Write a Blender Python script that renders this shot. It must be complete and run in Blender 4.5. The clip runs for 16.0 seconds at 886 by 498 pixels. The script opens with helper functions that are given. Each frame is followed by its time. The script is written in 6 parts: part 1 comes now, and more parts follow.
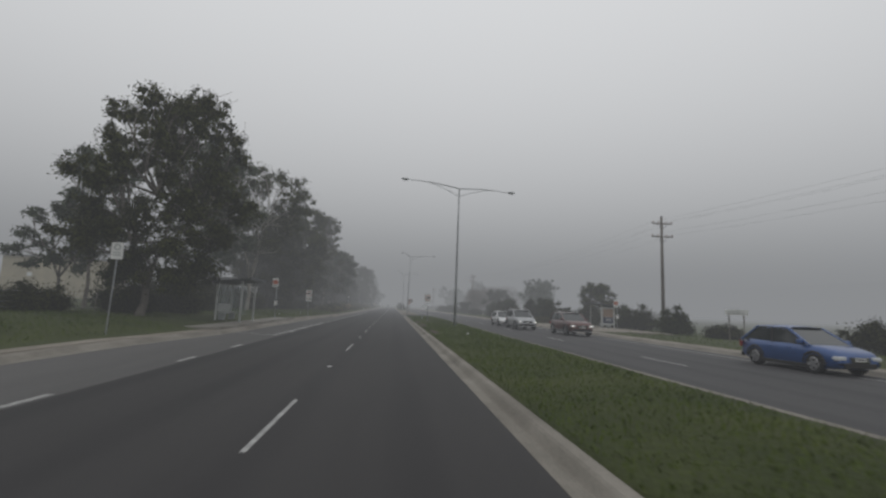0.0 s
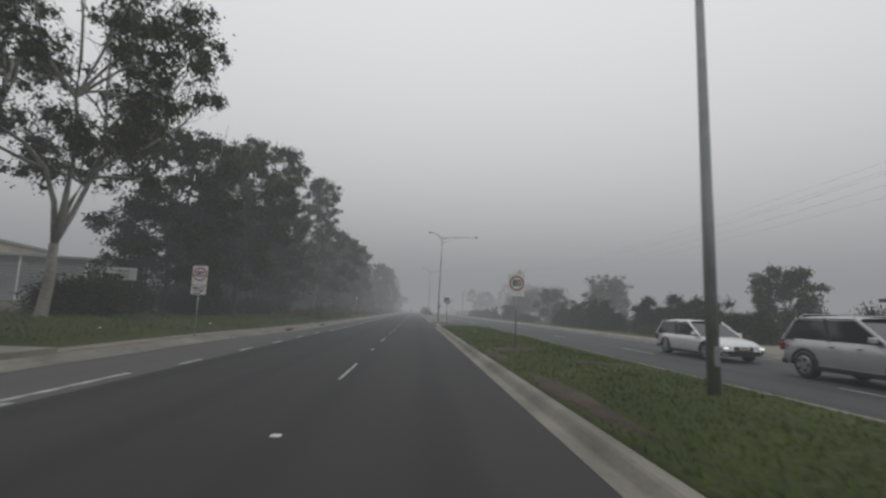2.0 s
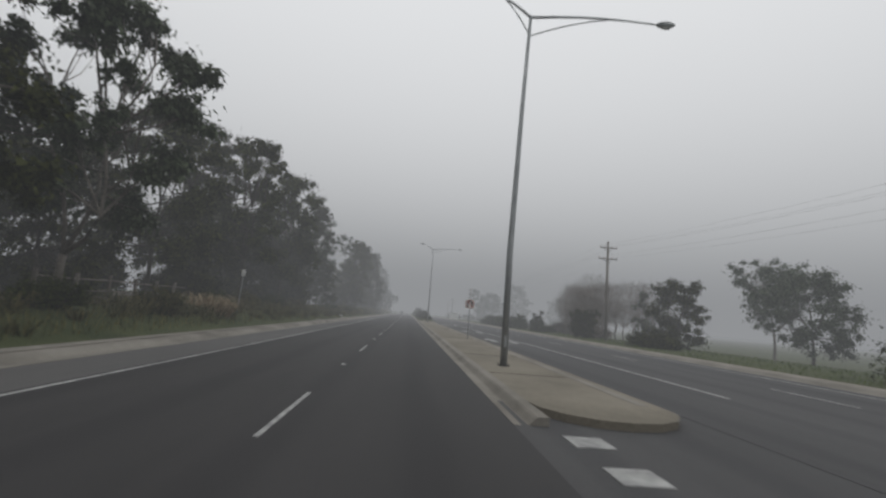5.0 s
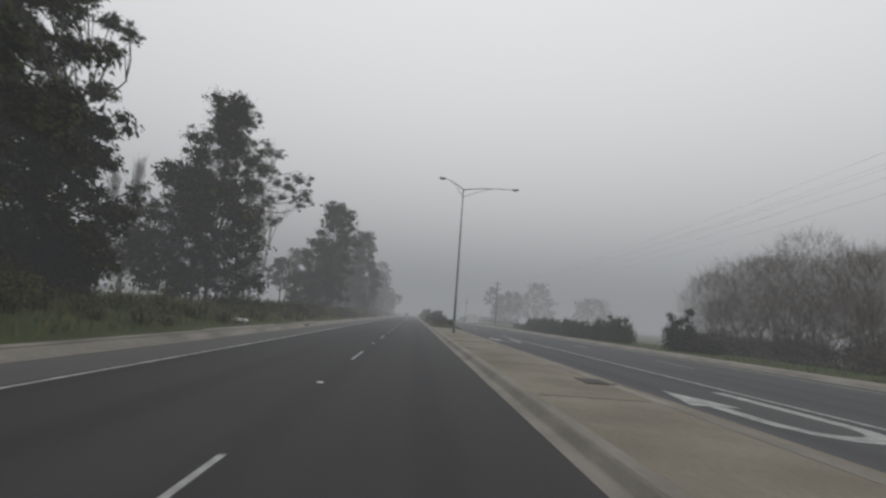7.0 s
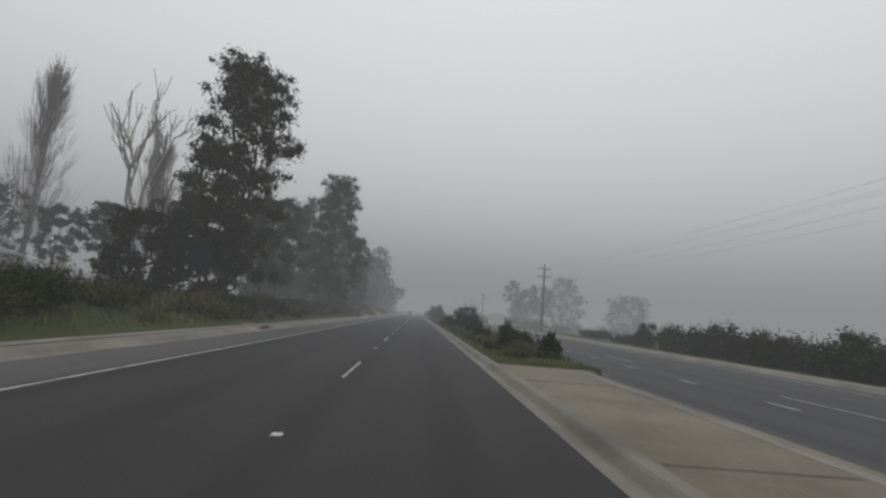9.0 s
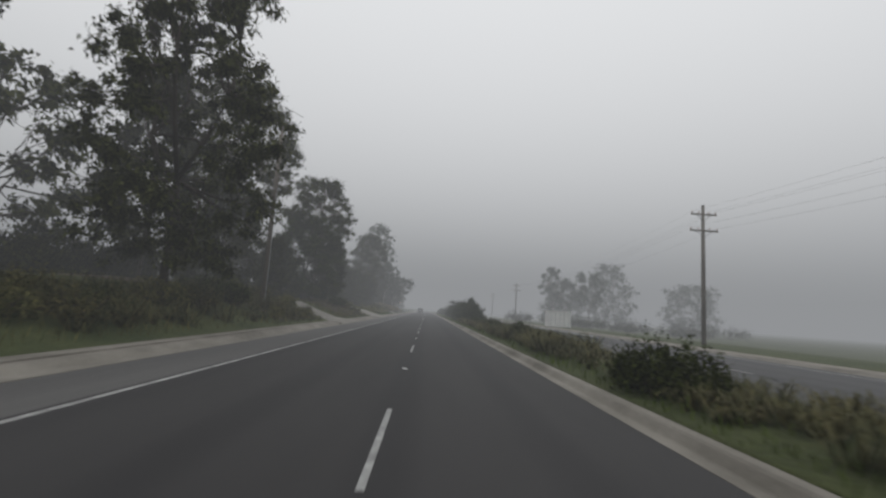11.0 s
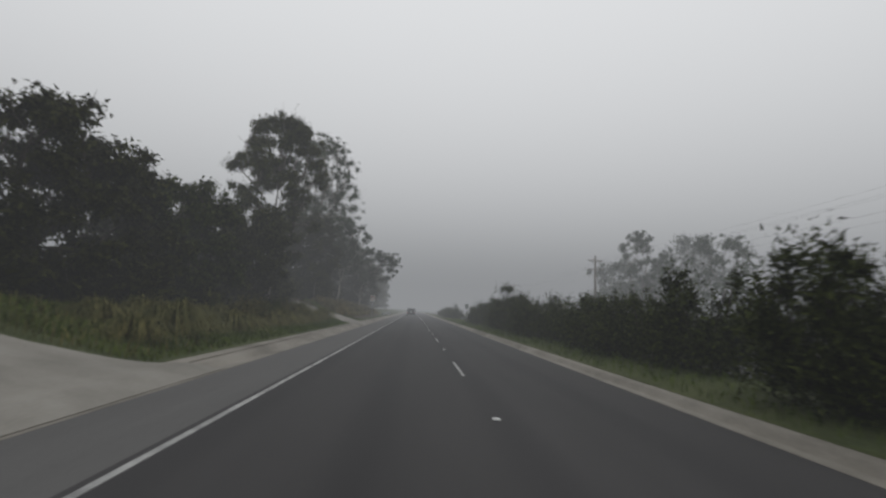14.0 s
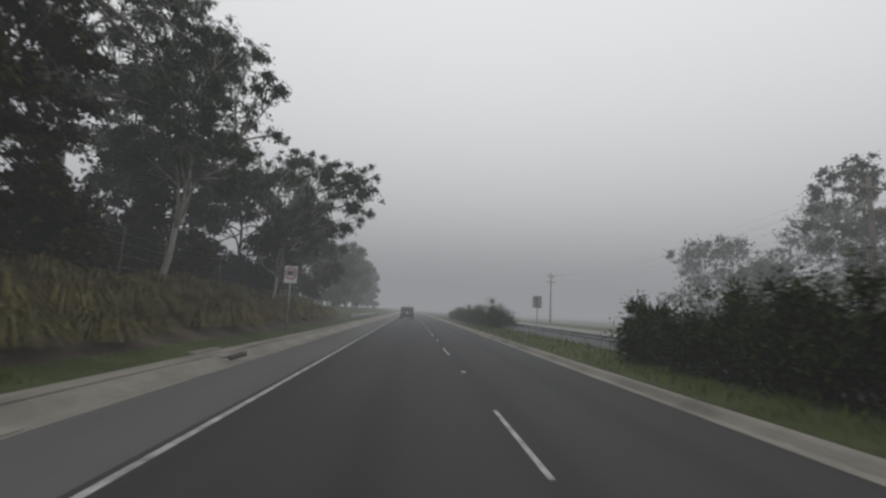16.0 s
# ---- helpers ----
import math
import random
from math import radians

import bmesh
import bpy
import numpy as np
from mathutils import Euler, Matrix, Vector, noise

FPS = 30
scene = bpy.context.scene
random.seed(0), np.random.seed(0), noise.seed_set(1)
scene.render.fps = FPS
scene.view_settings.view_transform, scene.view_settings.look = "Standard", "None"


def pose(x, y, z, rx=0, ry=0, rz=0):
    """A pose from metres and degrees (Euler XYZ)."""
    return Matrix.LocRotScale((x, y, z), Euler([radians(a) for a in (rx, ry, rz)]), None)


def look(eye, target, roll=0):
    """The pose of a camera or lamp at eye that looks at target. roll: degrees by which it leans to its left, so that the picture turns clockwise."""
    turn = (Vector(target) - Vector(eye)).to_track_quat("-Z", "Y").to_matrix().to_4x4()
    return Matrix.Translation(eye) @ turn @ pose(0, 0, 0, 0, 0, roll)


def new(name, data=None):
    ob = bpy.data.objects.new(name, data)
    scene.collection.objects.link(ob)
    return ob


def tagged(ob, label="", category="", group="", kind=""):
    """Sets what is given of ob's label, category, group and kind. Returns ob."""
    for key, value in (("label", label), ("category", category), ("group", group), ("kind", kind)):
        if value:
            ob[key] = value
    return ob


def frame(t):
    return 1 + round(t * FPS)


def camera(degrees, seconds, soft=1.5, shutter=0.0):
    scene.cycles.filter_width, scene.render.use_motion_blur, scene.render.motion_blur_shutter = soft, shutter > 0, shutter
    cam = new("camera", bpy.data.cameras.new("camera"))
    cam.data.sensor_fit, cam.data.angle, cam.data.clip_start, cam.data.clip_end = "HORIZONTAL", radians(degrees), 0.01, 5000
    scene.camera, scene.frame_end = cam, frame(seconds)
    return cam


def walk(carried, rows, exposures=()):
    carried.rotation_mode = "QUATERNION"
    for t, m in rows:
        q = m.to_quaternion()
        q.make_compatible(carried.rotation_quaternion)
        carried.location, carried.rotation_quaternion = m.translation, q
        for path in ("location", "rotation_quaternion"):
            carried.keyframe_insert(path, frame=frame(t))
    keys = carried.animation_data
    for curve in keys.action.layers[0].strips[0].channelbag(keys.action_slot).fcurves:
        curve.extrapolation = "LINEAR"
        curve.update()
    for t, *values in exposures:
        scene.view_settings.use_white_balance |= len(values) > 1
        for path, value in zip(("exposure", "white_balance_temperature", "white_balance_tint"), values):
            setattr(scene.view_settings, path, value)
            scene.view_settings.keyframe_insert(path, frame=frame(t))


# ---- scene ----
cam = camera(87.1, 16.0, soft=2.5, shutter=0.14)
PATH = [
    (0, (1.611, -17.746, 1.725), (1.814, -15.772, 1.973), 2.21),
    (0.5, (1.590, -9.820, 1.499), (1.750, -7.844, 1.761), 2.11),
    (1, (1.761, -2.441, 1.549), (1.876, -0.460, 1.797), 2.03),
    (1.5, (1.738, 5.485, 1.627), (1.840, 7.466, 1.883), 2.15),
    (2, (1.549, 13.779, 1.505), (1.653, 15.759, 1.770), 2.17),
    (2.5, (1.350, 21.873, 1.541), (1.465, 23.852, 1.806), 3.40),
    (3, (1.132, 30.995, 1.504), (1.258, 32.972, 1.775), 3.93),
    (3.5, (1.248, 39.472, 1.492), (1.377, 41.449, 1.767), 4.06),
    (4, (1.399, 48.080, 1.553), (1.533, 50.056, 1.829), 4.23),
    (4.2, (1.546, 51.572, 1.569), (1.677, 53.548, 1.846), 4.76),
    (6.3, (1.645, 91.998, 1.415), (1.765, 93.974, 1.701), 3.99),
    (6.5, (1.610, 96.122, 1.373), (1.725, 98.098, 1.661), 4.22),
    (7, (1.622, 106.443, 1.388), (1.726, 108.420, 1.674), 4.28),
    (7.5, (1.490, 116.312, 1.408), (1.592, 118.290, 1.688), 4.53),
    (8, (1.487, 126.108, 1.450), (1.579, 128.087, 1.725), 4.78),
    (8.5, (1.424, 135.912, 1.454), (1.511, 137.892, 1.726), 4.93),
    (9, (1.377, 146.193, 1.433), (1.462, 148.172, 1.710), 4.98),
    (9.5, (1.072, 156.030, 1.599), (1.167, 158.011, 1.857), 4.27),
    (9.7, (1.172, 160.177, 1.531), (1.258, 162.157, 1.799), 5.04),
    (11.8, (-0.153, 205.227, 1.411), (-0.117, 207.210, 1.672), 2.72),
    (12, (-0.248, 209.415, 1.408), (-0.209, 211.396, 1.677), 2.50),
    (12.5, (-0.665, 220.247, 1.375), (-0.620, 222.228, 1.646), 2.85),
    (13, (-0.909, 230.501, 1.477), (-0.831, 232.482, 1.743), 2.91),
    (13.5, (-1.072, 241.842, 1.474), (-0.983, 243.822, 1.739), 2.23),
    (14, (-1.264, 252.554, 1.526), (-1.154, 254.534, 1.790), 2.42),
    (14.5, (-1.305, 263.286, 1.533), (-1.181, 265.265, 1.794), 2.73),
    (15, (-1.077, 274.466, 1.574), (-0.961, 276.447, 1.827), 1.48),
    (15.5, (-1.057, 285.019, 1.596), (-0.944, 287.000, 1.847), 1.22),
    (16, (-1.396, 295.488, 1.514), (-1.275, 297.467, 1.777), 2.74),
]


def path_rows():
    return [(t, look(eye, target, roll)) for t, eye, target, roll in PATH]


# the camera brightens a little where dark trees fill its view
walk(cam, path_rows(), [(0, -0.17), (1, -0.04), (4, -0.01), (7.2, 0.0), (8.5, -0.08), (9.5, -0.08), (12, 0.05), (13.2, -0.04), (14.2, -0.05), (15, 0.02), (16, 0.04)])

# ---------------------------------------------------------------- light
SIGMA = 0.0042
FOG_GLOW = (0.281, 0.290, 0.302)
world = bpy.data.worlds.new("fog_sky")
scene.world = world
world.use_nodes = True
wn = world.node_tree
wn.nodes.clear()
w_out = wn.nodes.new("ShaderNodeOutputWorld")
w_bg = wn.nodes.new("ShaderNodeBackground")
w_sky = wn.nodes.new("ShaderNodeTexSky")
w_sky.sky_type = "NISHITA"
w_sky.sun_disc = False
w_sky.sun_elevation = radians(35)
w_sky.sun_rotation = radians(20)
w_bg.inputs[1].default_value = 0.1
wn.links.new(w_sky.outputs[0], w_bg.inputs[0])
wn.links.new(w_bg.outputs[0], w_out.inputs["Surface"])
# thick morning fog: absorbs rays, with emission added as stand-in for scattered daylight
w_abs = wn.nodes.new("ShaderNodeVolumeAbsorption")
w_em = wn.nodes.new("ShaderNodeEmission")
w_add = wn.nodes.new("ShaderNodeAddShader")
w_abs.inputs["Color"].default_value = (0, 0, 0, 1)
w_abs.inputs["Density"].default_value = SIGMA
w_em.inputs[0].default_value = (*FOG_GLOW, 1)
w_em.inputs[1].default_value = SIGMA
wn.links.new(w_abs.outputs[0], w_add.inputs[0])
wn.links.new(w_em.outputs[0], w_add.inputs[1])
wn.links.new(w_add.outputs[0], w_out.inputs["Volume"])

# ---------------------------------------------------------------- materials
def nodes_of(name, rough=0.85, metal=0.0, spec=0.3):
    m = bpy.data.materials.new(name)
    m.use_nodes = True
    nt = m.node_tree
    b = nt.nodes["Principled BSDF"]
    b.inputs["Roughness"].default_value = rough
    b.inputs["Metallic"].default_value = metal
    b.inputs["Specular IOR Level"].default_value = spec
    return m, nt, b


def noise_node(nt, scale, detail=5.0, rough=0.6, coord="Object", stretch=(1, 1, 1)):
    tc = nt.nodes.new("ShaderNodeTexCoord")
    mp = nt.nodes.new("ShaderNodeMapping")
    mp.inputs["Scale"].default_value = stretch
    nz = nt.nodes.new("ShaderNodeTexNoise")
    nz.inputs["Scale"].default_value = scale
    nz.inputs["Detail"].default_value = detail
    nz.inputs["Roughness"].default_value = rough
    nt.links.new(tc.outputs[coord], mp.inputs[0])
    nt.links.new(mp.outputs[0], nz.inputs[0])
    return nz


def ramp_node(nt, src, stops):
    r = nt.nodes.new("ShaderNodeValToRGB")
    el = r.color_ramp.elements
    while len(el) < len(stops):
        el.new(0.5)
    for e, (p, c) in zip(el, stops):
        e.position = p
        e.color = (*c, 1)
    nt.links.new(src, r.inputs[0])
    return r


def mix_node(nt, fac, a, b, mode="MIX"):
    m = nt.nodes.new("ShaderNodeMix")
    m.data_type = "RGBA"
    m.blend_type = mode
    if isinstance(fac, (int, float)):
        m.inputs[0].default_value = fac
    else:
        nt.links.new(fac, m.inputs[0])
    for sock, v in ((m.inputs[6], a), (m.inputs[7], b)):
        if isinstance(v, tuple):
            sock.default_value = (*v, 1)
        else:
            nt.links.new(v, sock)
    return m.outputs[2]


def bump_node(nt, b, height, strength=0.4, dist=0.02):
    n = nt.nodes.new("ShaderNodeBump")
    n.inputs["Strength"].default_value = strength
    n.inputs["Distance"].default_value = dist
    nt.links.new(height, n.inputs["Height"])
    nt.links.new(n.outputs[0], b.inputs["Normal"])


def two_scale(name, c_dark, c_light, s_big, s_fine, rough=0.85, fine=0.35, bump=0.4, dist=0.01, metal=0.0, spec=0.3,
              stretch=(1, 1, 1)):
    """A surface that varies in large patches and in fine grain."""
    m, nt, b = nodes_of(name, rough, metal, spec)
    big = noise_node(nt, s_big, 4, 0.6, stretch=stretch)
    r = ramp_node(nt, big.outputs[0], [(0.3, c_dark), (0.7, c_light)])
    fn = noise_node(nt, s_fine, 6, 0.7)
    fr = ramp_node(nt, fn.outputs[0], [(0.25, (1 - fine,) * 3), (0.75, (1 + fine * 0.4,) * 3)])
    nt.links.new(mix_node(nt, 1.0, r.outputs[0], fr.outputs[0], "MULTIPLY"), b.inputs["Base Color"])
    bump_node(nt, b, fn.outputs[0], bump, dist)
    return m


def plain(name, col, rough=0.5, metal=0.0, spec=0.4, vary=0.12, scale=3.0):
    c0 = tuple(c * (1 - vary) for c in col)
    c1 = tuple(min(1, c * (1 + vary)) for c in col)
    return two_scale(name, c0, c1, scale, scale * 14, rough, 0.1, 0.08, 0.004, metal, spec)


def leaf_material(name, dark, light, hue):
    m, nt, b = nodes_of(name, 0.7, 0, 0.1)
    geo = nt.nodes.new("ShaderNodeNewGeometry")
    r = ramp_node(nt, geo.outputs["Random Per Island"], [(0.0, dark), (0.55, tuple((a + c) / 2 for a, c in zip(dark, light))), (1.0, light)])
    big = noise_node(nt, 0.5, 3)
    r2 = ramp_node(nt, big.outputs[0], [(0.35, (0.75, 0.78, 0.75)), (0.68, hue)])
    nt.links.new(mix_node(nt, 1.0, r.outputs[0], r2.outputs[0], "MULTIPLY"), b.inputs["Base Color"])
    return m


def asphalt_material(name, dark, light, tracks):
    """Worn bitumen: stone grain, long patches along the road, darker wheel tracks at the given places."""
    m, nt, b = nodes_of(name, 0.82, 0, 0.35)
    big = noise_node(nt, 0.12, 5, 0.65, stretch=(3, 0.35, 1))
    r = ramp_node(nt, big.outputs[0], [(0.3, dark), (0.72, light)])
    grain = noise_node(nt, 55, 4, 0.8)
    gr = ramp_node(nt, grain.outputs[0], [(0.3, (0.7, 0.7, 0.7)), (0.7, (1.2, 1.2, 1.2))])
    col = mix_node(nt, 1.0, r.outputs[0], gr.outputs[0], "MULTIPLY")
    if tracks:
        tc = nt.nodes.new("ShaderNodeTexCoord")
        sep = nt.nodes.new("ShaderNodeSeparateXYZ")
        nt.links.new(tc.outputs["Object"], sep.inputs[0])
        wave = nt.nodes.new("ShaderNodeMath")
        wave.operation = "MULTIPLY_ADD"
        wave.inputs[1].default_value = 2 * math.pi / 1.85
        wave.inputs[2].default_value = tracks
        nt.links.new(sep.outputs[0], wave.inputs[0])
        sn = nt.nodes.new("ShaderNodeMath")
        sn.operation = "SINE"
        nt.links.new(wave.outputs[0], sn.inputs[0])
        tr = ramp_node(nt, sn.outputs[0], [(0.2, (1.06, 1.06, 1.05)), (0.95, (0.86, 0.86, 0.87))])
        col = mix_node(nt, 1.0, col, tr.outputs[0], "MULTIPLY")
    nt.links.new(col, b.inputs["Base Color"])
    bump_node(nt, b, grain.outputs[0], 0.35, 0.006)
    return m


M_ASPH = asphalt_material("asphalt_dark", (0.031, 0.0295, 0.030), (0.047, 0.0445, 0.045), 1.2)
M_ASPH_OLD = asphalt_material("asphalt_worn", (0.085, 0.083, 0.081), (0.125, 0.121, 0.117), 0)
M_ASPH_OPP = asphalt_material("asphalt_grey", (0.052, 0.051, 0.053), (0.078, 0.076, 0.077), 0.4)
M_CONC = two_scale("concrete_kerb", (0.17, 0.156, 0.132), (0.32, 0.297, 0.258), 0.9, 30, 0.9, 0.35, 0.35, 0.008, stretch=(1, 0.5, 1))
M_MEDIAN = two_scale("stained_concrete", (0.17, 0.15, 0.115), (0.29, 0.26, 0.205), 0.35, 22, 0.9, 0.4, 0.4, 0.01)
M_DRIVE = two_scale("pale_concrete", (0.19, 0.178, 0.155), (0.31, 0.293, 0.26), 0.5, 24, 0.9, 0.25, 0.3, 0.006)
M_GRAVEL = two_scale("sandy_gravel", (0.22, 0.195, 0.16), (0.36, 0.33, 0.28), 0.8, 34, 0.95, 0.5, 0.7, 0.02)
M_PAINT = two_scale("road_paint", (0.2, 0.2, 0.196), (0.55, 0.55, 0.53), 3.0, 60, 0.7, 0.35, 0.2, 0.003)
M_GROUND = two_scale("grassy_soil", (0.042, 0.058, 0.016), (0.085, 0.098, 0.032), 0.35, 9, 0.95, 0.55, 0.8, 0.05)
M_SOIL = two_scale("leaf_litter", (0.05, 0.038, 0.028), (0.12, 0.095, 0.07), 0.8, 14, 0.95, 0.6, 0.8, 0.04)
M_GRASS = leaf_material("mown_grass", (0.062, 0.092, 0.014), (0.105, 0.145, 0.026), (1.15, 1.1, 0.95))
M_LONG = leaf_material("long_dry_grass", (0.035, 0.048, 0.013), (0.22, 0.205, 0.085), (1.2, 1.08, 0.9))
M_TUSS = leaf_material("tussock_grass", (0.045, 0.055, 0.024), (0.13, 0.12, 0.055), (1.2, 1.05, 0.85))
M_STRAW = leaf_material("straw_tussock", (0.036, 0.039, 0.016), (0.27, 0.23, 0.115), (1.15, 1.05, 0.9))
M_REED = leaf_material("pale_reed", (0.24, 0.19, 0.12), (0.46, 0.38, 0.26), (1.1, 1.0, 0.95))
M_GUM = leaf_material("gum_leaves", (0.014, 0.016, 0.005), (0.092, 0.098, 0.03), (1.15, 1.18, 1.1))
# grey gum leaves, lightened further so far trees carry some fog in their colour
M_GUM2 = leaf_material("grey_hazed_gum_leaves", (0.03, 0.042, 0.024), (0.11, 0.132, 0.08), (1.15, 1.15, 1.12))
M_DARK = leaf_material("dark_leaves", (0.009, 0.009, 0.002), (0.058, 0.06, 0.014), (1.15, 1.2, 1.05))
M_WATTLE = leaf_material("wattle_leaves", (0.011, 0.015, 0.003), (0.063, 0.077, 0.016), (1.2, 1.2, 1.0))
M_TWIG = leaf_material("bare_twigs", (0.075, 0.06, 0.05), (0.19, 0.155, 0.13), (1.1, 1.05, 1.0))
M_BARK = two_scale("gum_bark", (0.085, 0.07, 0.058), (0.26, 0.235, 0.205), 1.1, 12, 0.9, 0.5, 0.7, 0.03, stretch=(1, 1, 0.3))
M_BARK_PALE = two_scale("pale_smooth_bark", (0.19, 0.175, 0.15), (0.42, 0.395, 0.35), 0.9, 9, 0.85, 0.35, 0.5, 0.02, stretch=(1, 1, 0.25))
M_BARK_DARK = two_scale("dark_bark", (0.035, 0.028, 0.022), (0.09, 0.075, 0.06), 1.4, 14, 0.95, 0.5, 0.8, 0.03, stretch=(1, 1, 0.3))
M_GALV = two_scale("galvanised_steel", (0.26, 0.275, 0.28), (0.40, 0.415, 0.42), 1.2, 24, 0.5, 0.15, 0.1, 0.003, 0.55, 0.5)
M_WOODPOLE = two_scale("weathered_timber", (0.11, 0.095, 0.08), (0.24, 0.215, 0.185), 1.5, 20, 0.95, 0.4, 0.5, 0.01, stretch=(1, 1, 0.15))
M_WHITE = plain("white_paint", (0.72, 0.72, 0.70), 0.5)
M_SHELTER = plain("shelter_grey_white", (0.46, 0.47, 0.46), 0.5)
M_CREAM = plain("cream_render", (0.42, 0.37, 0.26), 0.8, vary=0.15, scale=0.5)
M_GREYPAINT = plain("grey_paint", (0.33, 0.35, 0.35), 0.55)
M_DARKROOF = plain("dark_roof_steel", (0.06, 0.065, 0.07), 0.55)
M_ROOF = plain("grey_roof_steel", (0.24, 0.24, 0.235), 0.6, vary=0.2, scale=0.6)
M_RED = plain("sign_red", (0.38, 0.11, 0.09), 0.5)
M_ORANGE = plain("sign_orange", (0.42, 0.10, 0.05), 0.5)
M_BLACK = plain("sign_black", (0.02, 0.02, 0.02), 0.5)
M_NAVY = plain("poster_blue", (0.03, 0.035, 0.07), 0.5)
M_SKIN = plain("poster_brown", (0.28, 0.2, 0.15), 0.5)
M_RUBBER = plain("tyre_rubber", (0.022, 0.022, 0.023), 0.85)
M_RIM = plain("alloy_rim", (0.45, 0.45, 0.46), 0.35, 0.8)
M_TRIM = plain("black_trim", (0.02, 0.02, 0.021), 0.5)
M_IRON = plain("cast_iron", (0.05, 0.045, 0.04), 0.7, 0.3)
M_WIRE = plain("dark_cable", (0.03, 0.03, 0.032), 0.6)
M_CHROME = plain("chrome", (0.7, 0.7, 0.72), 0.15, 1.0)
M_TAIL = plain("tail_lamp_red", (0.25, 0.01, 0.012), 0.25, spec=0.6)
M_PORCELAIN = plain("insulator", (0.3, 0.22, 0.17), 0.3)


def car_paint(name, col):
    m, nt, b = nodes_of(name, 0.35, 0.25, 0.5)
    fl = noise_node(nt, 3, 4)
    r = ramp_node(nt, fl.outputs[0], [(0.3, tuple(c * 0.85 for c in col)), (0.7, col)])
    nt.links.new(r.outputs[0], b.inputs["Base Color"])
    b.inputs["Coat Weight"].default_value = 0.6
    b.inputs["Coat Roughness"].default_value = 0.08
    return m


P_BLUE = car_paint("blue_car_paint", (0.022, 0.08, 0.26))
P_RED = car_paint("dark_red_car_paint", (0.10, 0.028, 0.022))
P_SILVER = car_paint("silver_car_paint", (0.42, 0.43, 0.44))
P_CARWHITE = car_paint("white_car_paint", (0.72, 0.73, 0.73))
P_DARKCAR = car_paint("black_car_paint", (0.02, 0.022, 0.025))


def glass_material(name, tint, rough=0.05):
    m, nt, b = nodes_of(name, rough, 0, 0.6)
    b.inputs["Base Color"].default_value = (*tint, 1)
    return m


M_CARGLASS = glass_material("tinted_car_glass", (0.025, 0.03, 0.032))
M_LENS = glass_material("headlamp_lens", (0.6, 0.62, 0.62), 0.12)
mg, ntg, bg_ = nodes_of("shelter_glass", 0.03, 0, 0.5)
bg_.inputs["Base Color"].default_value = (0.85, 0.9, 0.9, 1)
bg_.inputs["Transmission Weight"].default_value = 0.92
bg_.inputs["IOR"].default_value = 1.1
M_GLASS = mg
ml, ntl, bl_ = nodes_of("lit_headlamp", 0.2)
bl_.inputs["Emission Color"].default_value = (1, 0.97, 0.9, 1)
bl_.inputs["Emission Strength"].default_value = 1.0
M_LIT = ml


# ---------------------------------------------------------------- builders
def raw_mesh(name, verts, faces, material, parent=None, label="", smooth=False):
    me = bpy.data.meshes.new(name)
    me.from_pydata([tuple(v) for v in verts], [], [tuple(f) for f in faces])
    for mm in material if isinstance(material, (list, tuple)) else [material]:
        me.materials.append(mm)
    if smooth:
        me.polygons.foreach_set("use_smooth", [True] * len(me.polygons))
    me.update()
    ob = new(name, me)
    if parent is not None:
        ob.parent = parent
    if label:
        ob["label"] = label
    return ob


def np_mesh(name, verts, quads, material, parent=None, label=""):
    """A large mesh of triangles or quads straight from arrays."""
    me = bpy.data.meshes.new(name)
    nv, nq, nc = len(verts), len(quads), quads.shape[1]
    me.vertices.add(nv)
    me.vertices.foreach_set("co", np.ascontiguousarray(verts, dtype=np.float32).ravel())
    me.loops.add(nq * nc)
    me.loops.foreach_set("vertex_index", np.ascontiguousarray(quads, dtype=np.int32).ravel())
    me.polygons.add(nq)
    me.polygons.foreach_set("loop_start", np.arange(0, nq * nc, nc, dtype=np.int32))
    me.update(calc_edges=True)
    me.materials.append(material)
    ob = new(name, me)
    if parent is not None:
        ob.parent = parent
    if label:
        ob["label"] = label
    return ob


def part(name, bm, material, parent, label="", smooth=False):
    """One mesh object under a thing or a part."""
    me = bpy.data.meshes.new(name)
    bmesh.ops.recalc_face_normals(bm, faces=bm.faces)
    bm.to_mesh(me)
    bm.free()
    me.materials.append(material)
    if smooth:
        me.polygons.foreach_set("use_smooth", [True] * len(me.polygons))
    ob = new(name, me)
    if parent is not None:
        ob.parent = parent
    if label:
        ob["label"] = label
    return ob


def thing(name, x, y, z, rz=0.0, label="", category="", group="", kind=""):
    ob = new(name)
    ob.matrix_world = pose(x, y, z, 0, 0, rz)
    return tagged(ob, label, category, group, kind)


def bm_box(x0, x1, y0, y1, z0, z1, bevel=0.0, m=None, bm=None):
    b = bm or bmesh.new()
    mt = Matrix.Translation(((x0 + x1) / 2, (y0 + y1) / 2, (z0 + z1) / 2)) @ Matrix.Diagonal((x1 - x0, y1 - y0, z1 - z0, 1))
    r = bmesh.ops.create_cube(b, size=1, matrix=(m @ mt) if m else mt)
    if bevel:
        es = list({e for v in r["verts"] for e in v.link_edges})
        bmesh.ops.bevel(b, geom=es, offset=bevel, segments=1, affect="EDGES")
    return b


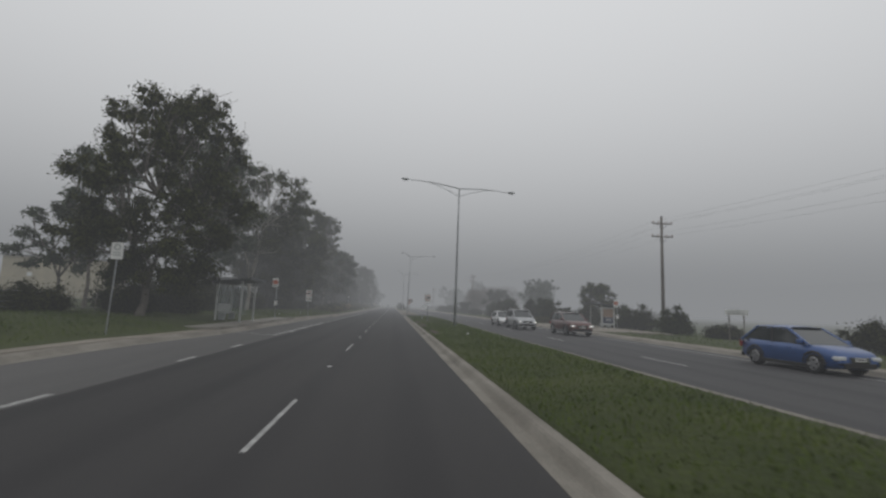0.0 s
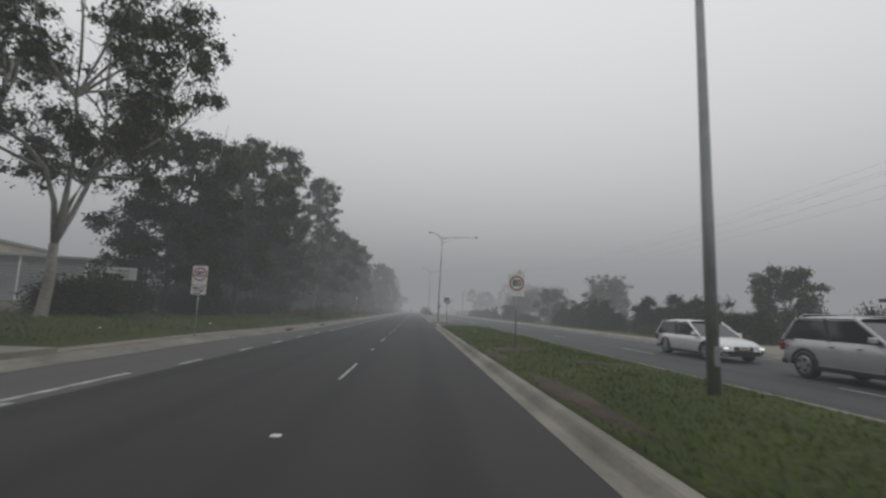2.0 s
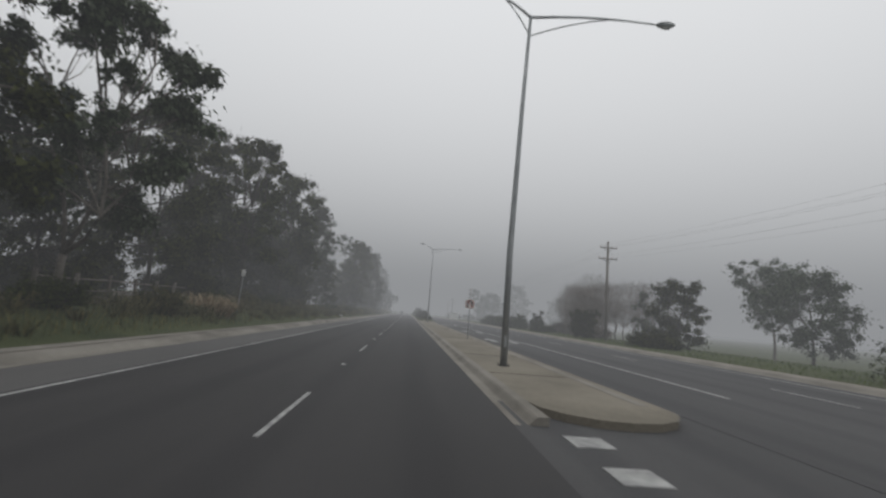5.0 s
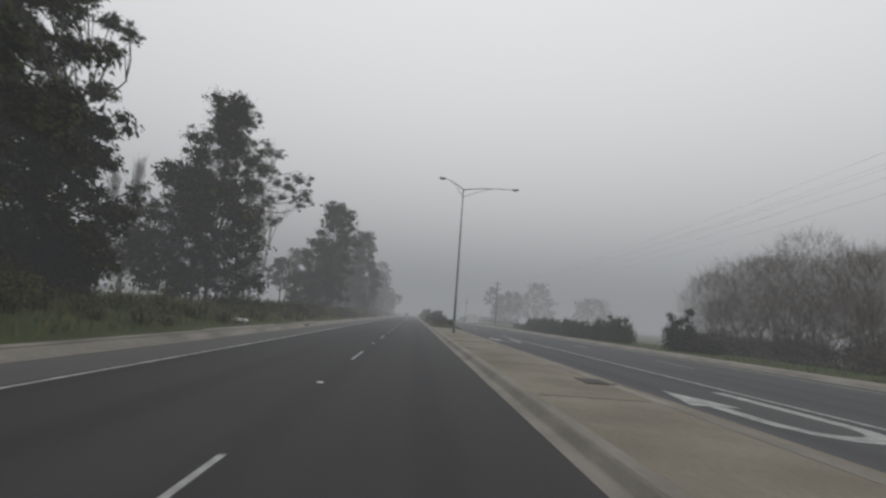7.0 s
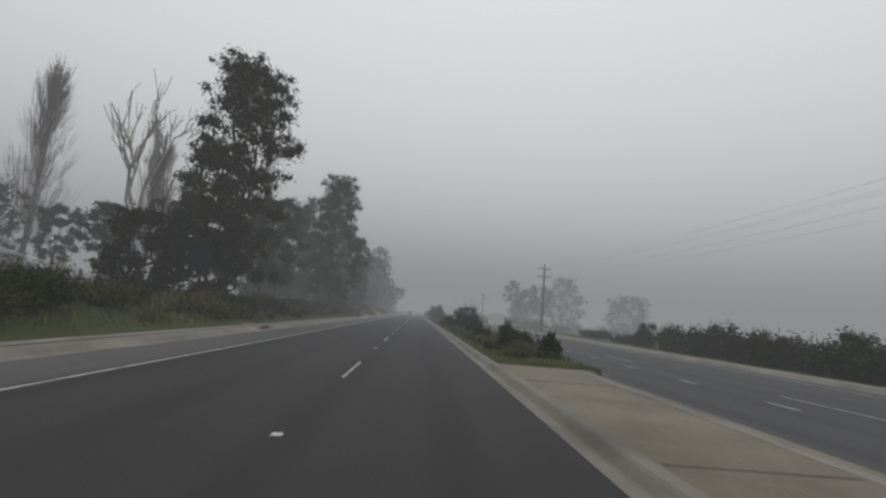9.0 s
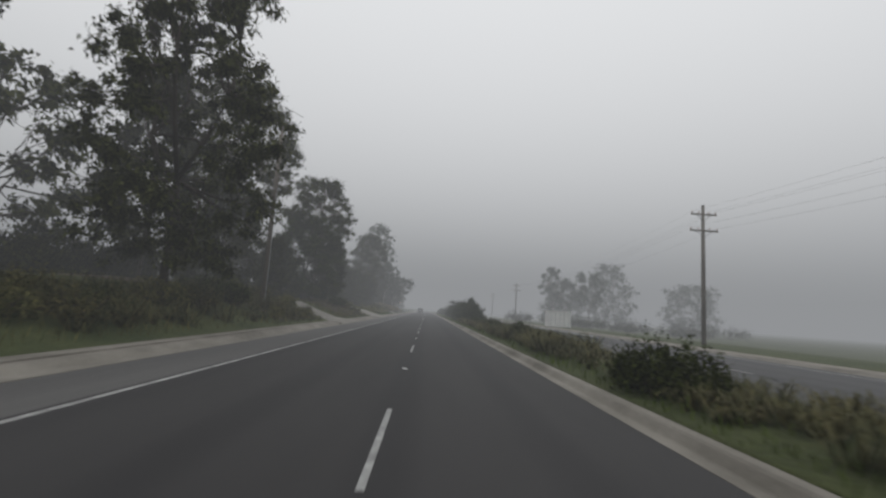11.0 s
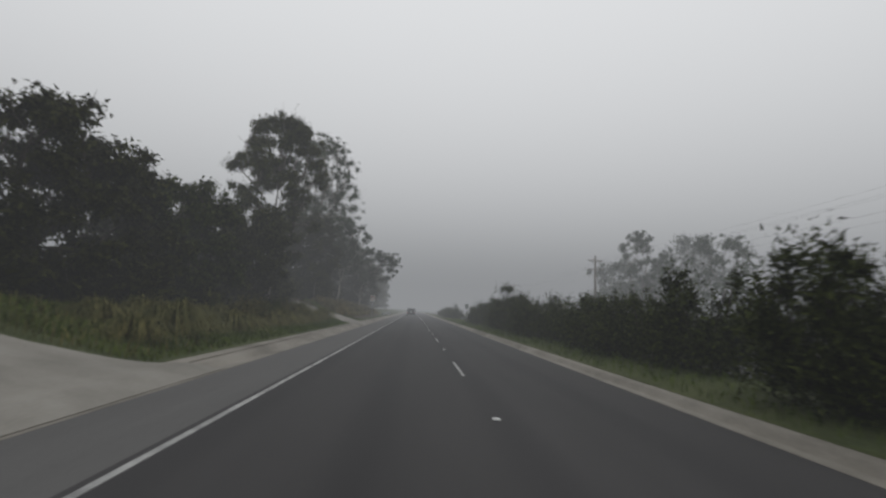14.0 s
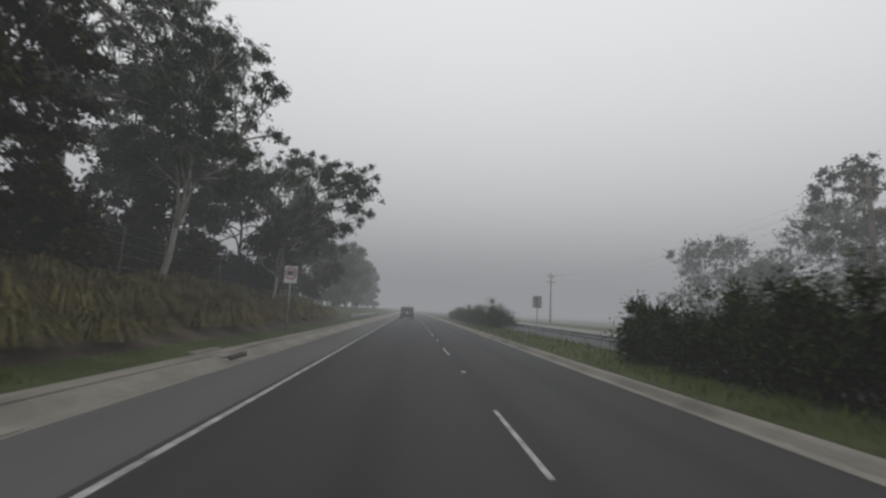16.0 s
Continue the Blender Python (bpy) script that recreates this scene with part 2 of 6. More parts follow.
def bm_tube(points, radii, sides=8, bm=None, cap=True):
    """A tapered round bar along points."""
    b = bm or bmesh.new()
    pts = [Vector(p) for p in points]
    rings = []
    for i, p in enumerate(pts):
        d = (pts[min(i + 1, len(pts) - 1)] - pts[max(i - 1, 0)]).normalized()
        ref = Vector((0, 0, 1)) if abs(d.z) < 0.9 else Vector((1, 0, 0))
        u = d.cross(ref).normalized()
        v = d.cross(u).normalized()
        r = radii[i] if isinstance(radii, (list, tuple)) else radii
        rings.append([b.verts.new(p + r * (math.cos(a) * u + math.sin(a) * v)) for a in (2 * math.pi * k / sides for k in range(sides))])
    for a, c in zip(rings, rings[1:]):
        for k in range(sides):
            b.faces.new((a[k], a[(k + 1) % sides], c[(k + 1) % sides], c[k]))
    if cap:
        b.faces.new(rings[0][::-1])
        b.faces.new(rings[-1])
    return b


def bm_extrude(profile, a, b_, axis="y", bm=None, cap=True):
    """A closed outline swept straight along an axis: outline in (x, z) for y, in (y, z) for x."""
    b = bm or bmesh.new()
    ends = []
    for s in (a, b_):
        ends.append([b.verts.new((p, s, q) if axis == "y" else (s, p, q)) for p, q in profile])
    n = len(profile)
    for k in range(n):
        b.faces.new((ends[0][k], ends[0][(k + 1) % n], ends[1][(k + 1) % n], ends[1][k]))
    if cap:
        b.faces.new(ends[0][::-1])
        b.faces.new(ends[1])
    return b


def smooth01(a, b, v):
    t = np.clip((np.asarray(v, float) - a) / (b - a), 0, 1)
    return t * t * (3 - 2 * t)


# the bright overcast layer above the fog
m_cloud = bpy.data.materials.new("overcast_glow")
m_cloud.use_nodes = True
cn = m_cloud.node_tree
cn.nodes.clear()
c_out, c_em = cn.nodes.new("ShaderNodeOutputMaterial"), cn.nodes.new("ShaderNodeEmission")
c_em.inputs[0].default_value = (0.977, 0.99, 1.008, 1)
c_em.inputs[1].default_value = 1.12
cn.links.new(c_em.outputs[0], c_out.inputs[0])
tagged(raw_mesh("sky_backdrop", [(-900, -700, 80), (900, -700, 80), (900, 1600, 80), (-900, 1600, 80)], [(0, 3, 2, 1)], m_cloud),
       "bright even overcast sky above the fog", "sky", kind="structure")


# ---------------------------------------------------------------- lie of the land
def kerb_left(y):
    """x of the back of the left kerb."""
    y = np.asarray(y, float)
    return -6.35 - 0.95 * (1 - smooth01(34, 46, y)) - 0.9 * (1 - smooth01(-2, 9, y))


def bank(y):
    """Height of the left bank behind the verge."""
    y = np.asarray(y, float)
    return 0.3 + 0.35 * smooth01(60, 95, y) + 0.55 * smooth01(190, 215, y) - 0.6 * smooth01(262, 272, y) + 1.25 * smooth01(282, 304, y) - 0.85 * smooth01(330, 352, y) \
        - 0.75 * np.exp(-((y - 228.5) / 3.6) ** 2) + 0.15 * np.exp(-((y - 242) / 4.5) ** 2) + 0.45 * smooth01(200, 212, y) * (1 - smooth01(220, 226, y))


def land(x, y):
    """Height of the ground."""
    x, y = np.broadcast_arrays(np.asarray(x, float), np.asarray(y, float))
    kl = kerb_left(y)
    d = kl - x
    # gentler rise where the drives climb the bank
    ramp = np.maximum(np.exp(-((y - 257.5) / 5.5) ** 4), np.exp(-((y - 298.0) / 4.2) ** 4))
    left = 0.13 + 0.22 * smooth01(0, 3, d) + bank(y) * ((1 - ramp) * smooth01(0.5, 6.5 - 1.8 * np.exp(-((y - 242) / 4) ** 2), d) + ramp * np.clip((d - 0.2) / 9.0, 0, 1)) + np.clip(d - 6, 0, 22) * 0.014
    left = left - smooth01(9, 20, d) * np.maximum(0, left - 1.35)
    right = 0.08 - 1.2 * smooth01(22, 60, x)
    med_top = 0.13 + 0.10 * np.exp(-((x - 6.2) / 1.6) ** 2)
    z = np.where(x < kl + 0.02, left, np.where(x > 17.9, right, -0.18))
    in_med = (x > 3.89) & (x < np.where(y < 58, 8.45, 7.2)) & ((y < 58.5) | (y > 160.5))
    z = np.where(in_med, med_top, z)
    wob = 0.05 * np.sin(x * 0.9 + y * 0.37) * np.sin(y * 0.53 - x * 0.21)
    return z + np.where((d > 0.6) | (x > 18.5), wob * np.clip(np.abs(d) / 4, 0, 1), 0)


def land1(x, y):
    return float(land(x, y))


xs = np.array(sorted({*np.arange(-600, -60, 45), *np.arange(-60, -24, 3.0), *np.arange(-24, -9.4, 0.8), *np.arange(-9.4, -6.6, 0.22), -6.2, 3.86, 3.9,
                      4.1, 4.5, 5, 5.5, 6, 6.5, 7, 7.15, 7.3, 7.8, 8.4, 8.5, 9, 17.6, 17.85, 17.95, 18.3,
                      *np.arange(19, 30, 1.5), *np.arange(30, 70, 5), *np.arange(70, 620, 55)}))
ys = np.array(sorted({*np.arange(-320, -30, 20.0), *np.arange(-30, 58, 1.5), 58.4, 58.6, *np.arange(60, 160, 1.5), 160.4, 160.6,
                      *np.arange(162, 380, 1.5), *np.arange(380, 1300, 30)}))
gx, gy = np.meshgrid(xs, ys)
gz = land(gx, gy)
nx_, ny_ = len(xs), len(ys)
idx = np.arange(nx_ * ny_).reshape(ny_, nx_)
gq = np.stack([idx[:-1, :-1], idx[:-1, 1:], idx[1:, 1:], idx[1:, :-1]], -1).reshape(-1, 4)
ground = np_mesh("ground", np.stack([gx, gy, gz], -1).reshape(-1, 3), gq, M_GROUND)
# bare earth and leaf litter on the steep bank and under the trees
ground.data.materials.append(M_SOIL)
cx_ = (gx[:-1, :-1] + gx[1:, 1:]).ravel() / 2
cy_ = (gy[:-1, :-1] + gy[1:, 1:]).ravel() / 2
rag = 0.8 * np.sin(cy_ * 1.3) + 0.5 * np.sin(cy_ * 3.1 + cx_)
soil = ((cx_ < -7.6) & (cx_ > -15) & (((cy_ > 236 + rag) & (cy_ < 251 + rag)) | ((cy_ > 214 + rag) & (cy_ < 223)) | ((cx_ > -8.6) & (cy_ > 303 + rag) & (cy_ < 342)))) | \
    ((cx_ < -12.2 + rag) & (cx_ > -26) & (((cy_ > 38) & (cy_ < 132)) | ((cy_ > 268) & (cy_ < 345)) | ((cy_ > 208) & (cy_ < 246))))
ground.data.polygons.foreach_set("material_index", soil.astype(np.int32))
tagged(ground, "grassy soil verges, banks and fields beside the road", "ground", kind="structure")


def strip(name, xa, xb, ya, yb, z, material, label, category="road", step=4.0, thick=0.1, kind="structure"):
    """A level slab between x limits (numbers or functions of y)."""
    n = max(2, int((yb - ya) / step) + 1)
    v, f = [], []
    for i, y in enumerate(np.linspace(ya, yb, n)):
        a = float(xa(y)) if callable(xa) else xa
        b = float(xb(y)) if callable(xb) else xb
        v += [(a, y, z), (b, y, z), (b, y, z - thick), (a, y, z - thick)]
        if i:
            o = 4 * i
            f += [(o - 4, o - 3, o + 1, o), (o - 3, o - 2, o + 2, o + 1), (o - 2, o - 1, o + 3, o + 2), (o - 1, o - 4, o, o + 3)]
    f += [(0, 3, 2, 1), (4 * n - 4, 4 * n - 3, 4 * n - 2, 4 * n - 1)]
    ob = raw_mesh(name, v, f, material)
    return tagged(ob, label, category, kind=kind)


def gut_left(y):
    return kerb_left(y) + 0.86


Y0, Y1 = -60, 900
strip("road", -3.95, 3.37, Y0, Y1, 0.0, M_ASPH, "dark bitumen carriageway with two lanes", step=12, thick=0.14)
strip("shoulder", gut_left, -3.95, Y0, Y1, -0.004, M_ASPH_OLD, "worn lighter grey bitumen shoulder lane", step=3, thick=0.13)
strip("road", 7.0, 17.5, Y0, Y1, 0.0, M_ASPH_OPP, "grey bitumen carriageway of the other direction", step=12, thick=0.14)


def kerb_run(name, x0, ya, yb, side, label, step=3.0, k=1.0):
    """Gutter and rolled kerb: x0 is the road's edge (number or function of y), side +1 rises to the right."""
    prof = [(0.0, 0.004), (0.33 * k, -0.012), (0.38 * k, 0.0), (0.52 * k, 0.10), (0.58 * k, 0.125), (0.86 * k, 0.13), (0.86 * k, -0.2), (0.0, -0.2)]
    n = max(2, int((yb - ya) / step) + 1)
    v, f, m = [], [], len(prof)
    for i, y in enumerate(np.linspace(ya, yb, n)):
        xx = float(x0(y)) if callable(x0) else x0
        v += [(xx + side * p, y, q) for p, q in prof]
        if i:
            o = m * i
            f += [(o - m + j, o - m + (j + 1) % m, o + (j + 1) % m, o + j) for j in range(m)]
    f += [tuple(range(m)), tuple(range(m * (n - 1), m * n))]
    return tagged(raw_mesh(name, v, f, M_CONC), label, "kerb", kind="structure")


K_LAB = "stained concrete gutter and rolled kerb"
kerb_run("kerb", gut_left, Y0, Y1, -1, K_LAB)
kerb_run("kerb", 3.37, Y0, 60.5, 1, K_LAB, k=0.65)
kerb_run("kerb", 3.37, 73.5, Y1, 1, K_LAB, k=0.65)
kerb_run("kerb", 9.25, Y0, 58.5, -1, K_LAB)
kerb_run("kerb", 7.45, 160.5, Y1, -1, K_LAB)
kerb_run("kerb", 17.45, Y0, Y1, 1, K_LAB)
strip("road", 3.37, 7.0, 58.5, 75.5, -0.006, M_ASPH_OPP, "grey bitumen crossing in the median", step=4)


def island(ya, yb):
    """Concrete island with a round nose."""
    bm = bmesh.new()
    out = []
    for k in range(9):
        a = math.pi + math.pi * k / 8
        out.append((5.27 + 1.35 * math.cos(a), ya + 1.4 + 1.4 * math.sin(a)))
    out += [(6.62, yb), (3.92, yb)]
    lo = [bm.verts.new((x, y, -0.15)) for x, y in out]
    hi = [bm.verts.new((x, y, 0.125)) for x, y in out]
    n = len(out)
    for k in range(n):
        bm.faces.new((lo[k], lo[(k + 1) % n], hi[(k + 1) % n], hi[k]))
    bm.faces.new(hi)
    ob = part("median_island", bm, M_MEDIAN, None)
    return tagged(ob, "brown-stained concrete median island with slab joints", "pavement", kind="structure")


isl = island(73.5, 160.4)
kerb_run("kerb", 7.02, 75.2, 160.4, -1, K_LAB)
for i in range(14):
    y = 79 + i * 6
    j = part("slab_joint", bm_box(3.98, 6.1, y, y + 0.03, 0.122, 0.13), M_SOIL, isl)


# ---------------------------------------------------------------- road markings
def mark(name, x0, x1, y0, y1, label="worn white painted road line", z=0.006, group=""):
    b = bm_box(x0, x1, y0, y1, z - 0.02, z)
    return tagged(part(name, b, M_PAINT, None), label, "road marking", group, "structure")


for k in range(-3, 34):
    mark("lane_dash", -0.036, 0.036, 12 * k, 12 * k + 3, group="lane dashes")
mark("edge_line", -3.85, -3.76, 44.0, 900)
mark("edge_line", -4.37, -4.24, 7, 24.0)
for y in (-16, -10, -4.1, 0.2, 10.0, 13.9, 19.8, 25.7, 29.6, 33.2, 37.0, 40.8):
    mark("bay_dash", -4.16, -4.04, y, y + 1.1, group="bus bay dashes")
bm = bmesh.new()
vs = [bm.verts.new(p) for p in ((-7.2, 8.4, 0.007), (-7.25, 8.55, 0.007), (-4.37, 7.14, 0.007), (-4.37, 6.98, 0.007))]
bm.faces.new(vs)
tagged(part("bay_line", bm, M_PAINT, None), "worn white painted line closing the bus bay", "road marking", kind="structure")
for i in range(9):
    y = 61.6 + i * 1.35
    mark("block_marking", 3.95, 4.5, y, y + 0.55, "white painted block along the median crossing", 0.004, "crossing blocks")
for y in range(-36, 60, 12):
    mark("lane_dash", 11.95, 12.05, y - 2, y + 1, group="other lane dashes")
for y in range(156, 500, 12):
    mark("lane_dash", 11.55, 11.65, y, y + 3, group="other lane dashes")
for y in range(66, 156, 12):
    mark("lane_dash", 13.55, 13.65, y, y + 3, group="other lane dashes")
mark("edge_line", 9.95, 10.08, 78, 151)
for k in range(10):
    mark("bay_dash", 10.0, 10.1, 152.6 + 3.9 * k, 153.6 + 3.9 * k, group="turn lane dashes")
mark("edge_line", 16.55, 16.66, -60, 500)


def turn_arrow(y):
    """A painted U-turn arrow: two legs, a bend, a barbed head."""
    bm = bmesh.new()
    rows = []
    for k in range(9):
        a = -math.pi * k / 8
        c, s = math.cos(a), math.sin(a)
        rows.append(((8.6 + 0.62 * c, y + 1.0 + 0.9 * s), (8.6 + 0.95 * c, y + 1.0 + 1.3 * s)))
    rows = [((9.22, y + 4.6), (9.55, y + 4.6))] + rows + [((7.98, y + 2.3), (7.65, y + 2.3))]
    vv = [[bm.verts.new((px, py, 0.007)) for px, py in r] for r in rows]
    for a, b in zip(vv, vv[1:]):
        bm.faces.new((a[0], a[1], b[1], b[0]))
    tip = [bm.verts.new(p) for p in ((8.35, y + 2.25, 0.0072), (7.28, y + 2.25, 0.0072), (7.8, y + 4.3, 0.0072))]
    bm.faces.new(tip)
    return tagged(part("turn_arrow", bm, M_PAINT, None), "white painted U-turn arrow on the turning lane", "road marking", "turn arrows", "structure")


for y in (113.5, 139.0, 98.0):
    turn_arrow(y)


def road_stud(x, y):
    bm = bm_box(-0.06, 0.06, -0.05, 0.05, 0, 0.02, 0.008)
    ob = part("road_stud", bm, M_WHITE, None)
    ob.location = (x, y, 0.0)
    return tagged(ob, "small white reflective road stud between lane dashes", "road stud", "road studs")


for k in range(-1, 30):
    road_stud(0.0, 12 * k + 7.5)


# ---------------------------------------------------------------- plants
def leaf_cloud(rng, centres, radii, count, length, width, droop=0.6, flat=0.8, shell=0.55, core=0.42, core_size=1.9):
    """Narrow three-cornered leaves scattered through clumps; returns corner points and faces."""
    count, length, width = int(count * 1.45), length * 0.78, width * 0.9
    centres, radii = np.asarray(centres, float), np.asarray(radii, float)
    share = radii ** 2 / (radii ** 2).sum()
    which = rng.choice(len(centres), count, p=share)
    v = rng.normal(size=(count, 3))
    v /= np.linalg.norm(v, axis=1)[:, None]
    rad = radii[which] * (shell + (1 - shell) * rng.random(count)) * (0.75 + 0.5 * rng.random(count))
    inner = rng.random(count) < core
    rad = np.where(inner, rad * 0.5 * rng.random(count) ** 0.6, rad)
    # uneven surface of each clump
    ph = which * 1.7
    rad *= 1 + 0.22 * np.sin(5 * v[:, 0] + ph) * np.cos(4 * v[:, 2] - ph) + 0.12 * np.sin(11 * v[:, 1] + 2 * ph)
    c = centres[which] + v * rad[:, None] * np.array([1, 1, flat])
    d = rng.normal(size=(count, 3)) * 0.7 + v * 0.35
    d[:, 2] -= droop
    d /= np.linalg.norm(d, axis=1)[:, None]
    w = np.cross(d, rng.normal(size=(count, 3)))
    w /= np.linalg.norm(w, axis=1)[:, None] + 1e-9
    big = np.where(inner, core_size, 1.0)
    ln = big * length * (0.6 + 0.8 * rng.random(count))
    ln = np.where(inner, np.minimum(ln, 0.55 * radii[which]), np.minimum(ln, 1.1 * radii[which]))[:, None]
    wd = (big * width * (0.6 + 0.8 * rng.random(count)))[:, None]
    base = c + d * ln * (0.3 * rng.random(count))[:, None]
    pts = np.stack([base + w * wd * 0.5, c + d * ln, base - w * wd * 0.5], 1).reshape(-1, 3)
    return pts, np.arange(count * 3).reshape(-1, 3)


def limb_points(rng, a, b, bend, n=5):
    a, b = np.asarray(a, float), np.asarray(b, float)
    side = rng.normal(size=3) * bend * np.linalg.norm(b - a)
    out = []
    for k in range(n):
        t = k / (n - 1)
        p = a + (b - a) * t + side * math.sin(math.pi * t)
        p[2] += bend * 0.6 * np.linalg.norm(b - a) * math.sin(math.pi * t) * 0.6
        out.append(tuple(p))
    return out


def tree(x, y, h, spread, lo=0.35, seed=1, leaves=M_GUM, bark=M_BARK, lean=(0, 0), trunk=0.26, clumps=18, count=9000,
         length=0.34, width=0.13, shape="round", fork=0.28, clump=0.29, label="", category="tree", name="gum_tree", group="", extra=(), z0=None, loose=1.2):
    """A tree: trunk and limbs to clumps of leaves. spread: crown's half width; lo: where the crown begins, as a share of h."""
    rng = np.random.default_rng(seed)
    trunk, width = trunk * 0.62, width * 1.12
    clumps, clump = int(clumps * 1.35), clump * 0.88
    z = land1(x, y) - 0.08 if z0 is None else z0
    root = thing(name, x, y, z, 0, label, category, group)
    lx, ly = lean
    cs, rs = [], []
    for k in range(clumps):
        t = lo + (1 - lo) * ((k + 0.5) / clumps)
        if shape == "round":
            s = (t - lo) / (1 - lo)
            rr = spread * (math.sqrt(max(0.05, 1 - (2 * s - 0.9) ** 2 / 1.25)))
        elif shape == "tall":
            s = (t - lo) / (1 - lo)
            rr = spread * (0.95 - 0.65 * s ** 1.6) * (0.7 + 0.3 * min(1, s * 5))
        else:
            s = (t - lo) / (1 - lo)
            rr = spread * (0.55 + 0.45 * s) * math.sqrt(max(0.06, 1 - max(0, s - 0.7) ** 2 / 0.1))
        a = k * 2.39996 + rng.random() * 0.9
        q = rr * (0.35 + 0.65 * math.sqrt(rng.random()))
        cr = spread * clump * (0.72 + 0.62 * rng.random())
        cz = min(h * t, h - cr * 0.7)
        cs.append((lx * h * t + q * math.cos(a), ly * h * t + q * math.sin(a), cz))
        rs.append(cr)
    for ex in extra:
        cs.append(ex[:3])
        rs.append(ex[3])
    # trunk and limbs
    bm = bmesh.new()
    top = (lx * h * fork, ly * h * fork, h * fork)
    bm_tube([(0, 0, -0.1), (lx * h * fork * 0.1, 0, h * 0.015), (lx * h * fork * 0.45 + 0.1, ly * h * fork * 0.5, h * fork * 0.5), top],
            [trunk * 1.55, trunk * 1.12, trunk * 0.92, trunk * 0.8], 9, bm)
    mains = []
    nm = 3 if clumps < 12 else 4
    for k in range(nm):
        a = 2 * math.pi * k / nm + rng.random()
        end = (top[0] * 2.0 + spread * 0.42 * math.cos(a) + lx * h * 0.2, top[1] * 2.0 + spread * 0.42 * math.sin(a), h * (fork + 0.26 + 0.12 * rng.random()))
        p = limb_points(rng, top, end, 0.1)
        bm_tube(p, [trunk * 0.62 * (1 - 0.13 * i) for i in range(5)], 7, bm)
        mains.append((p, end))
    for c, r in zip(cs, rs):
        best = min(mains, key=lambda m_: (m_[1][0] - c[0]) ** 2 + (m_[1][1] - c[1]) ** 2 + 0.3 * (m_[1][2] - c[2]) ** 2)
        start = best[0][4] if c[2] > best[1][2] else best[0][2] if c[2] > h * fork * 1.25 else top
        p = limb_points(rng, start, c, 0.09, 5)
        bm_tube(p, [trunk * 0.34 * (1 - 0.19 * i) + 0.012 for i in range(5)], 4, bm, cap=False)
        for _ in range(2):
            tip = np.array(c) + rng.normal(size=3) * r * 0.75
            bm_tube(limb_points(rng, p[2], tip, 0.08, 3), [0.032, 0.02, 0.008], 3, bm, cap=False)
    part("trunk", bm, bark, root, smooth=True)
    # smaller lobes break up the outline of each clump
    for c, r in list(zip(cs, rs)):
        for _ in range(6):
            v = rng.normal(size=3)
            v /= np.linalg.norm(v)
            cs.append(tuple(np.array(c) + v * r * np.array([1.1, 1.1, 0.75]) * loose * (0.6 + 0.4 * rng.random())))
            rs.append(r * (0.26 + 0.34 * rng.random()))
    pts, qs = leaf_cloud(rng, cs, rs, int(count * 0.86), length, width, droop=1.0, flat=0.78)
    tagged(np_mesh("crown", pts, qs, leaves, root), kind="stuff")
    return root


def shrub(x, y, h, rx, ry, seed=1, leaves=M_WATTLE, count=3500, length=0.22, width=0.075, spiky=0.0, label="", name="shrub", group="", category="shrub", zdrop=0.0):
    """A bush: many stems from the ground in a ragged mass of leaves."""
    rng = np.random.default_rng(seed)
    z = land1(x, y) - 0.05 - zdrop
    root = thing(name, x, y, z, 0, label, category, group)
    cs, rs = [], []
    bm = bmesh.new()
    n = max(9, int(13 * max(rx, ry) / max(h * 0.5, 0.6)))
    n = min(n, 26)
    for k in range(n):
        a, q = rng.random() * 2 * math.pi, math.sqrt(rng.random())
        px, py = rx * 0.85 * q * math.cos(a), ry * 0.85 * q * math.sin(a)
        top = h * (0.62 + 0.38 * rng.random()) * (1 - 0.35 * q * q)
        r = min(0.38 * h, 0.58 * min(rx, ry) + 0.15) * (0.8 + 0.4 * rng.random())
        nn = 3 if h > 1.2 else 2
        for i in range(nn):
            zz = r * 0.6 + (top - r * 1.2) * i / max(1, nn - 1)
            cs.append((px + rng.normal() * 0.12 * rx, py + rng.normal() * 0.12 * ry, max(zz, r * 0.5)))
            rs.append(r * (1.05 - 0.22 * i))
        # slim feathery shoots rise out of the mass
        for _ in range(3 if spiky else 0):
            sx, sy = px + rng.normal() * 0.3 * r, py + rng.normal() * 0.3 * r
            lx, ly, reach = rng.normal() * 0.16, rng.normal() * 0.16, spiky * (0.5 + 1.1 * rng.random())
            for i in range(5):
                u = i / 4
                cs.append((sx + lx * reach * u, sy + ly * reach * u, top * 0.82 + (reach + top * 0.12) * u))
                rs.append((0.3 - 0.22 * u) * min(1.0, 0.35 + 0.5 * spiky))
        if k < 12:
            bm_tube([(px * 0.35, py * 0.35, -0.05), (px * 0.7, py * 0.7, top * 0.45), (px, py, top * 0.85)], [0.04, 0.028, 0.012], 5, bm)
    tagged(part("stem_mass", bm, M_BARK_DARK, root), kind="stuff")
    pts, qs = leaf_cloud(rng, cs, rs, count, length, width, droop=-0.55 if spiky else 0.15, flat=1.0, shell=0.5, core=0.45, core_size=1.7)
    pts[:, 2] = np.maximum(pts[:, 2], 0.02)
    tagged(np_mesh("foliage", pts, qs, leaves, root), kind="stuff")
    return root


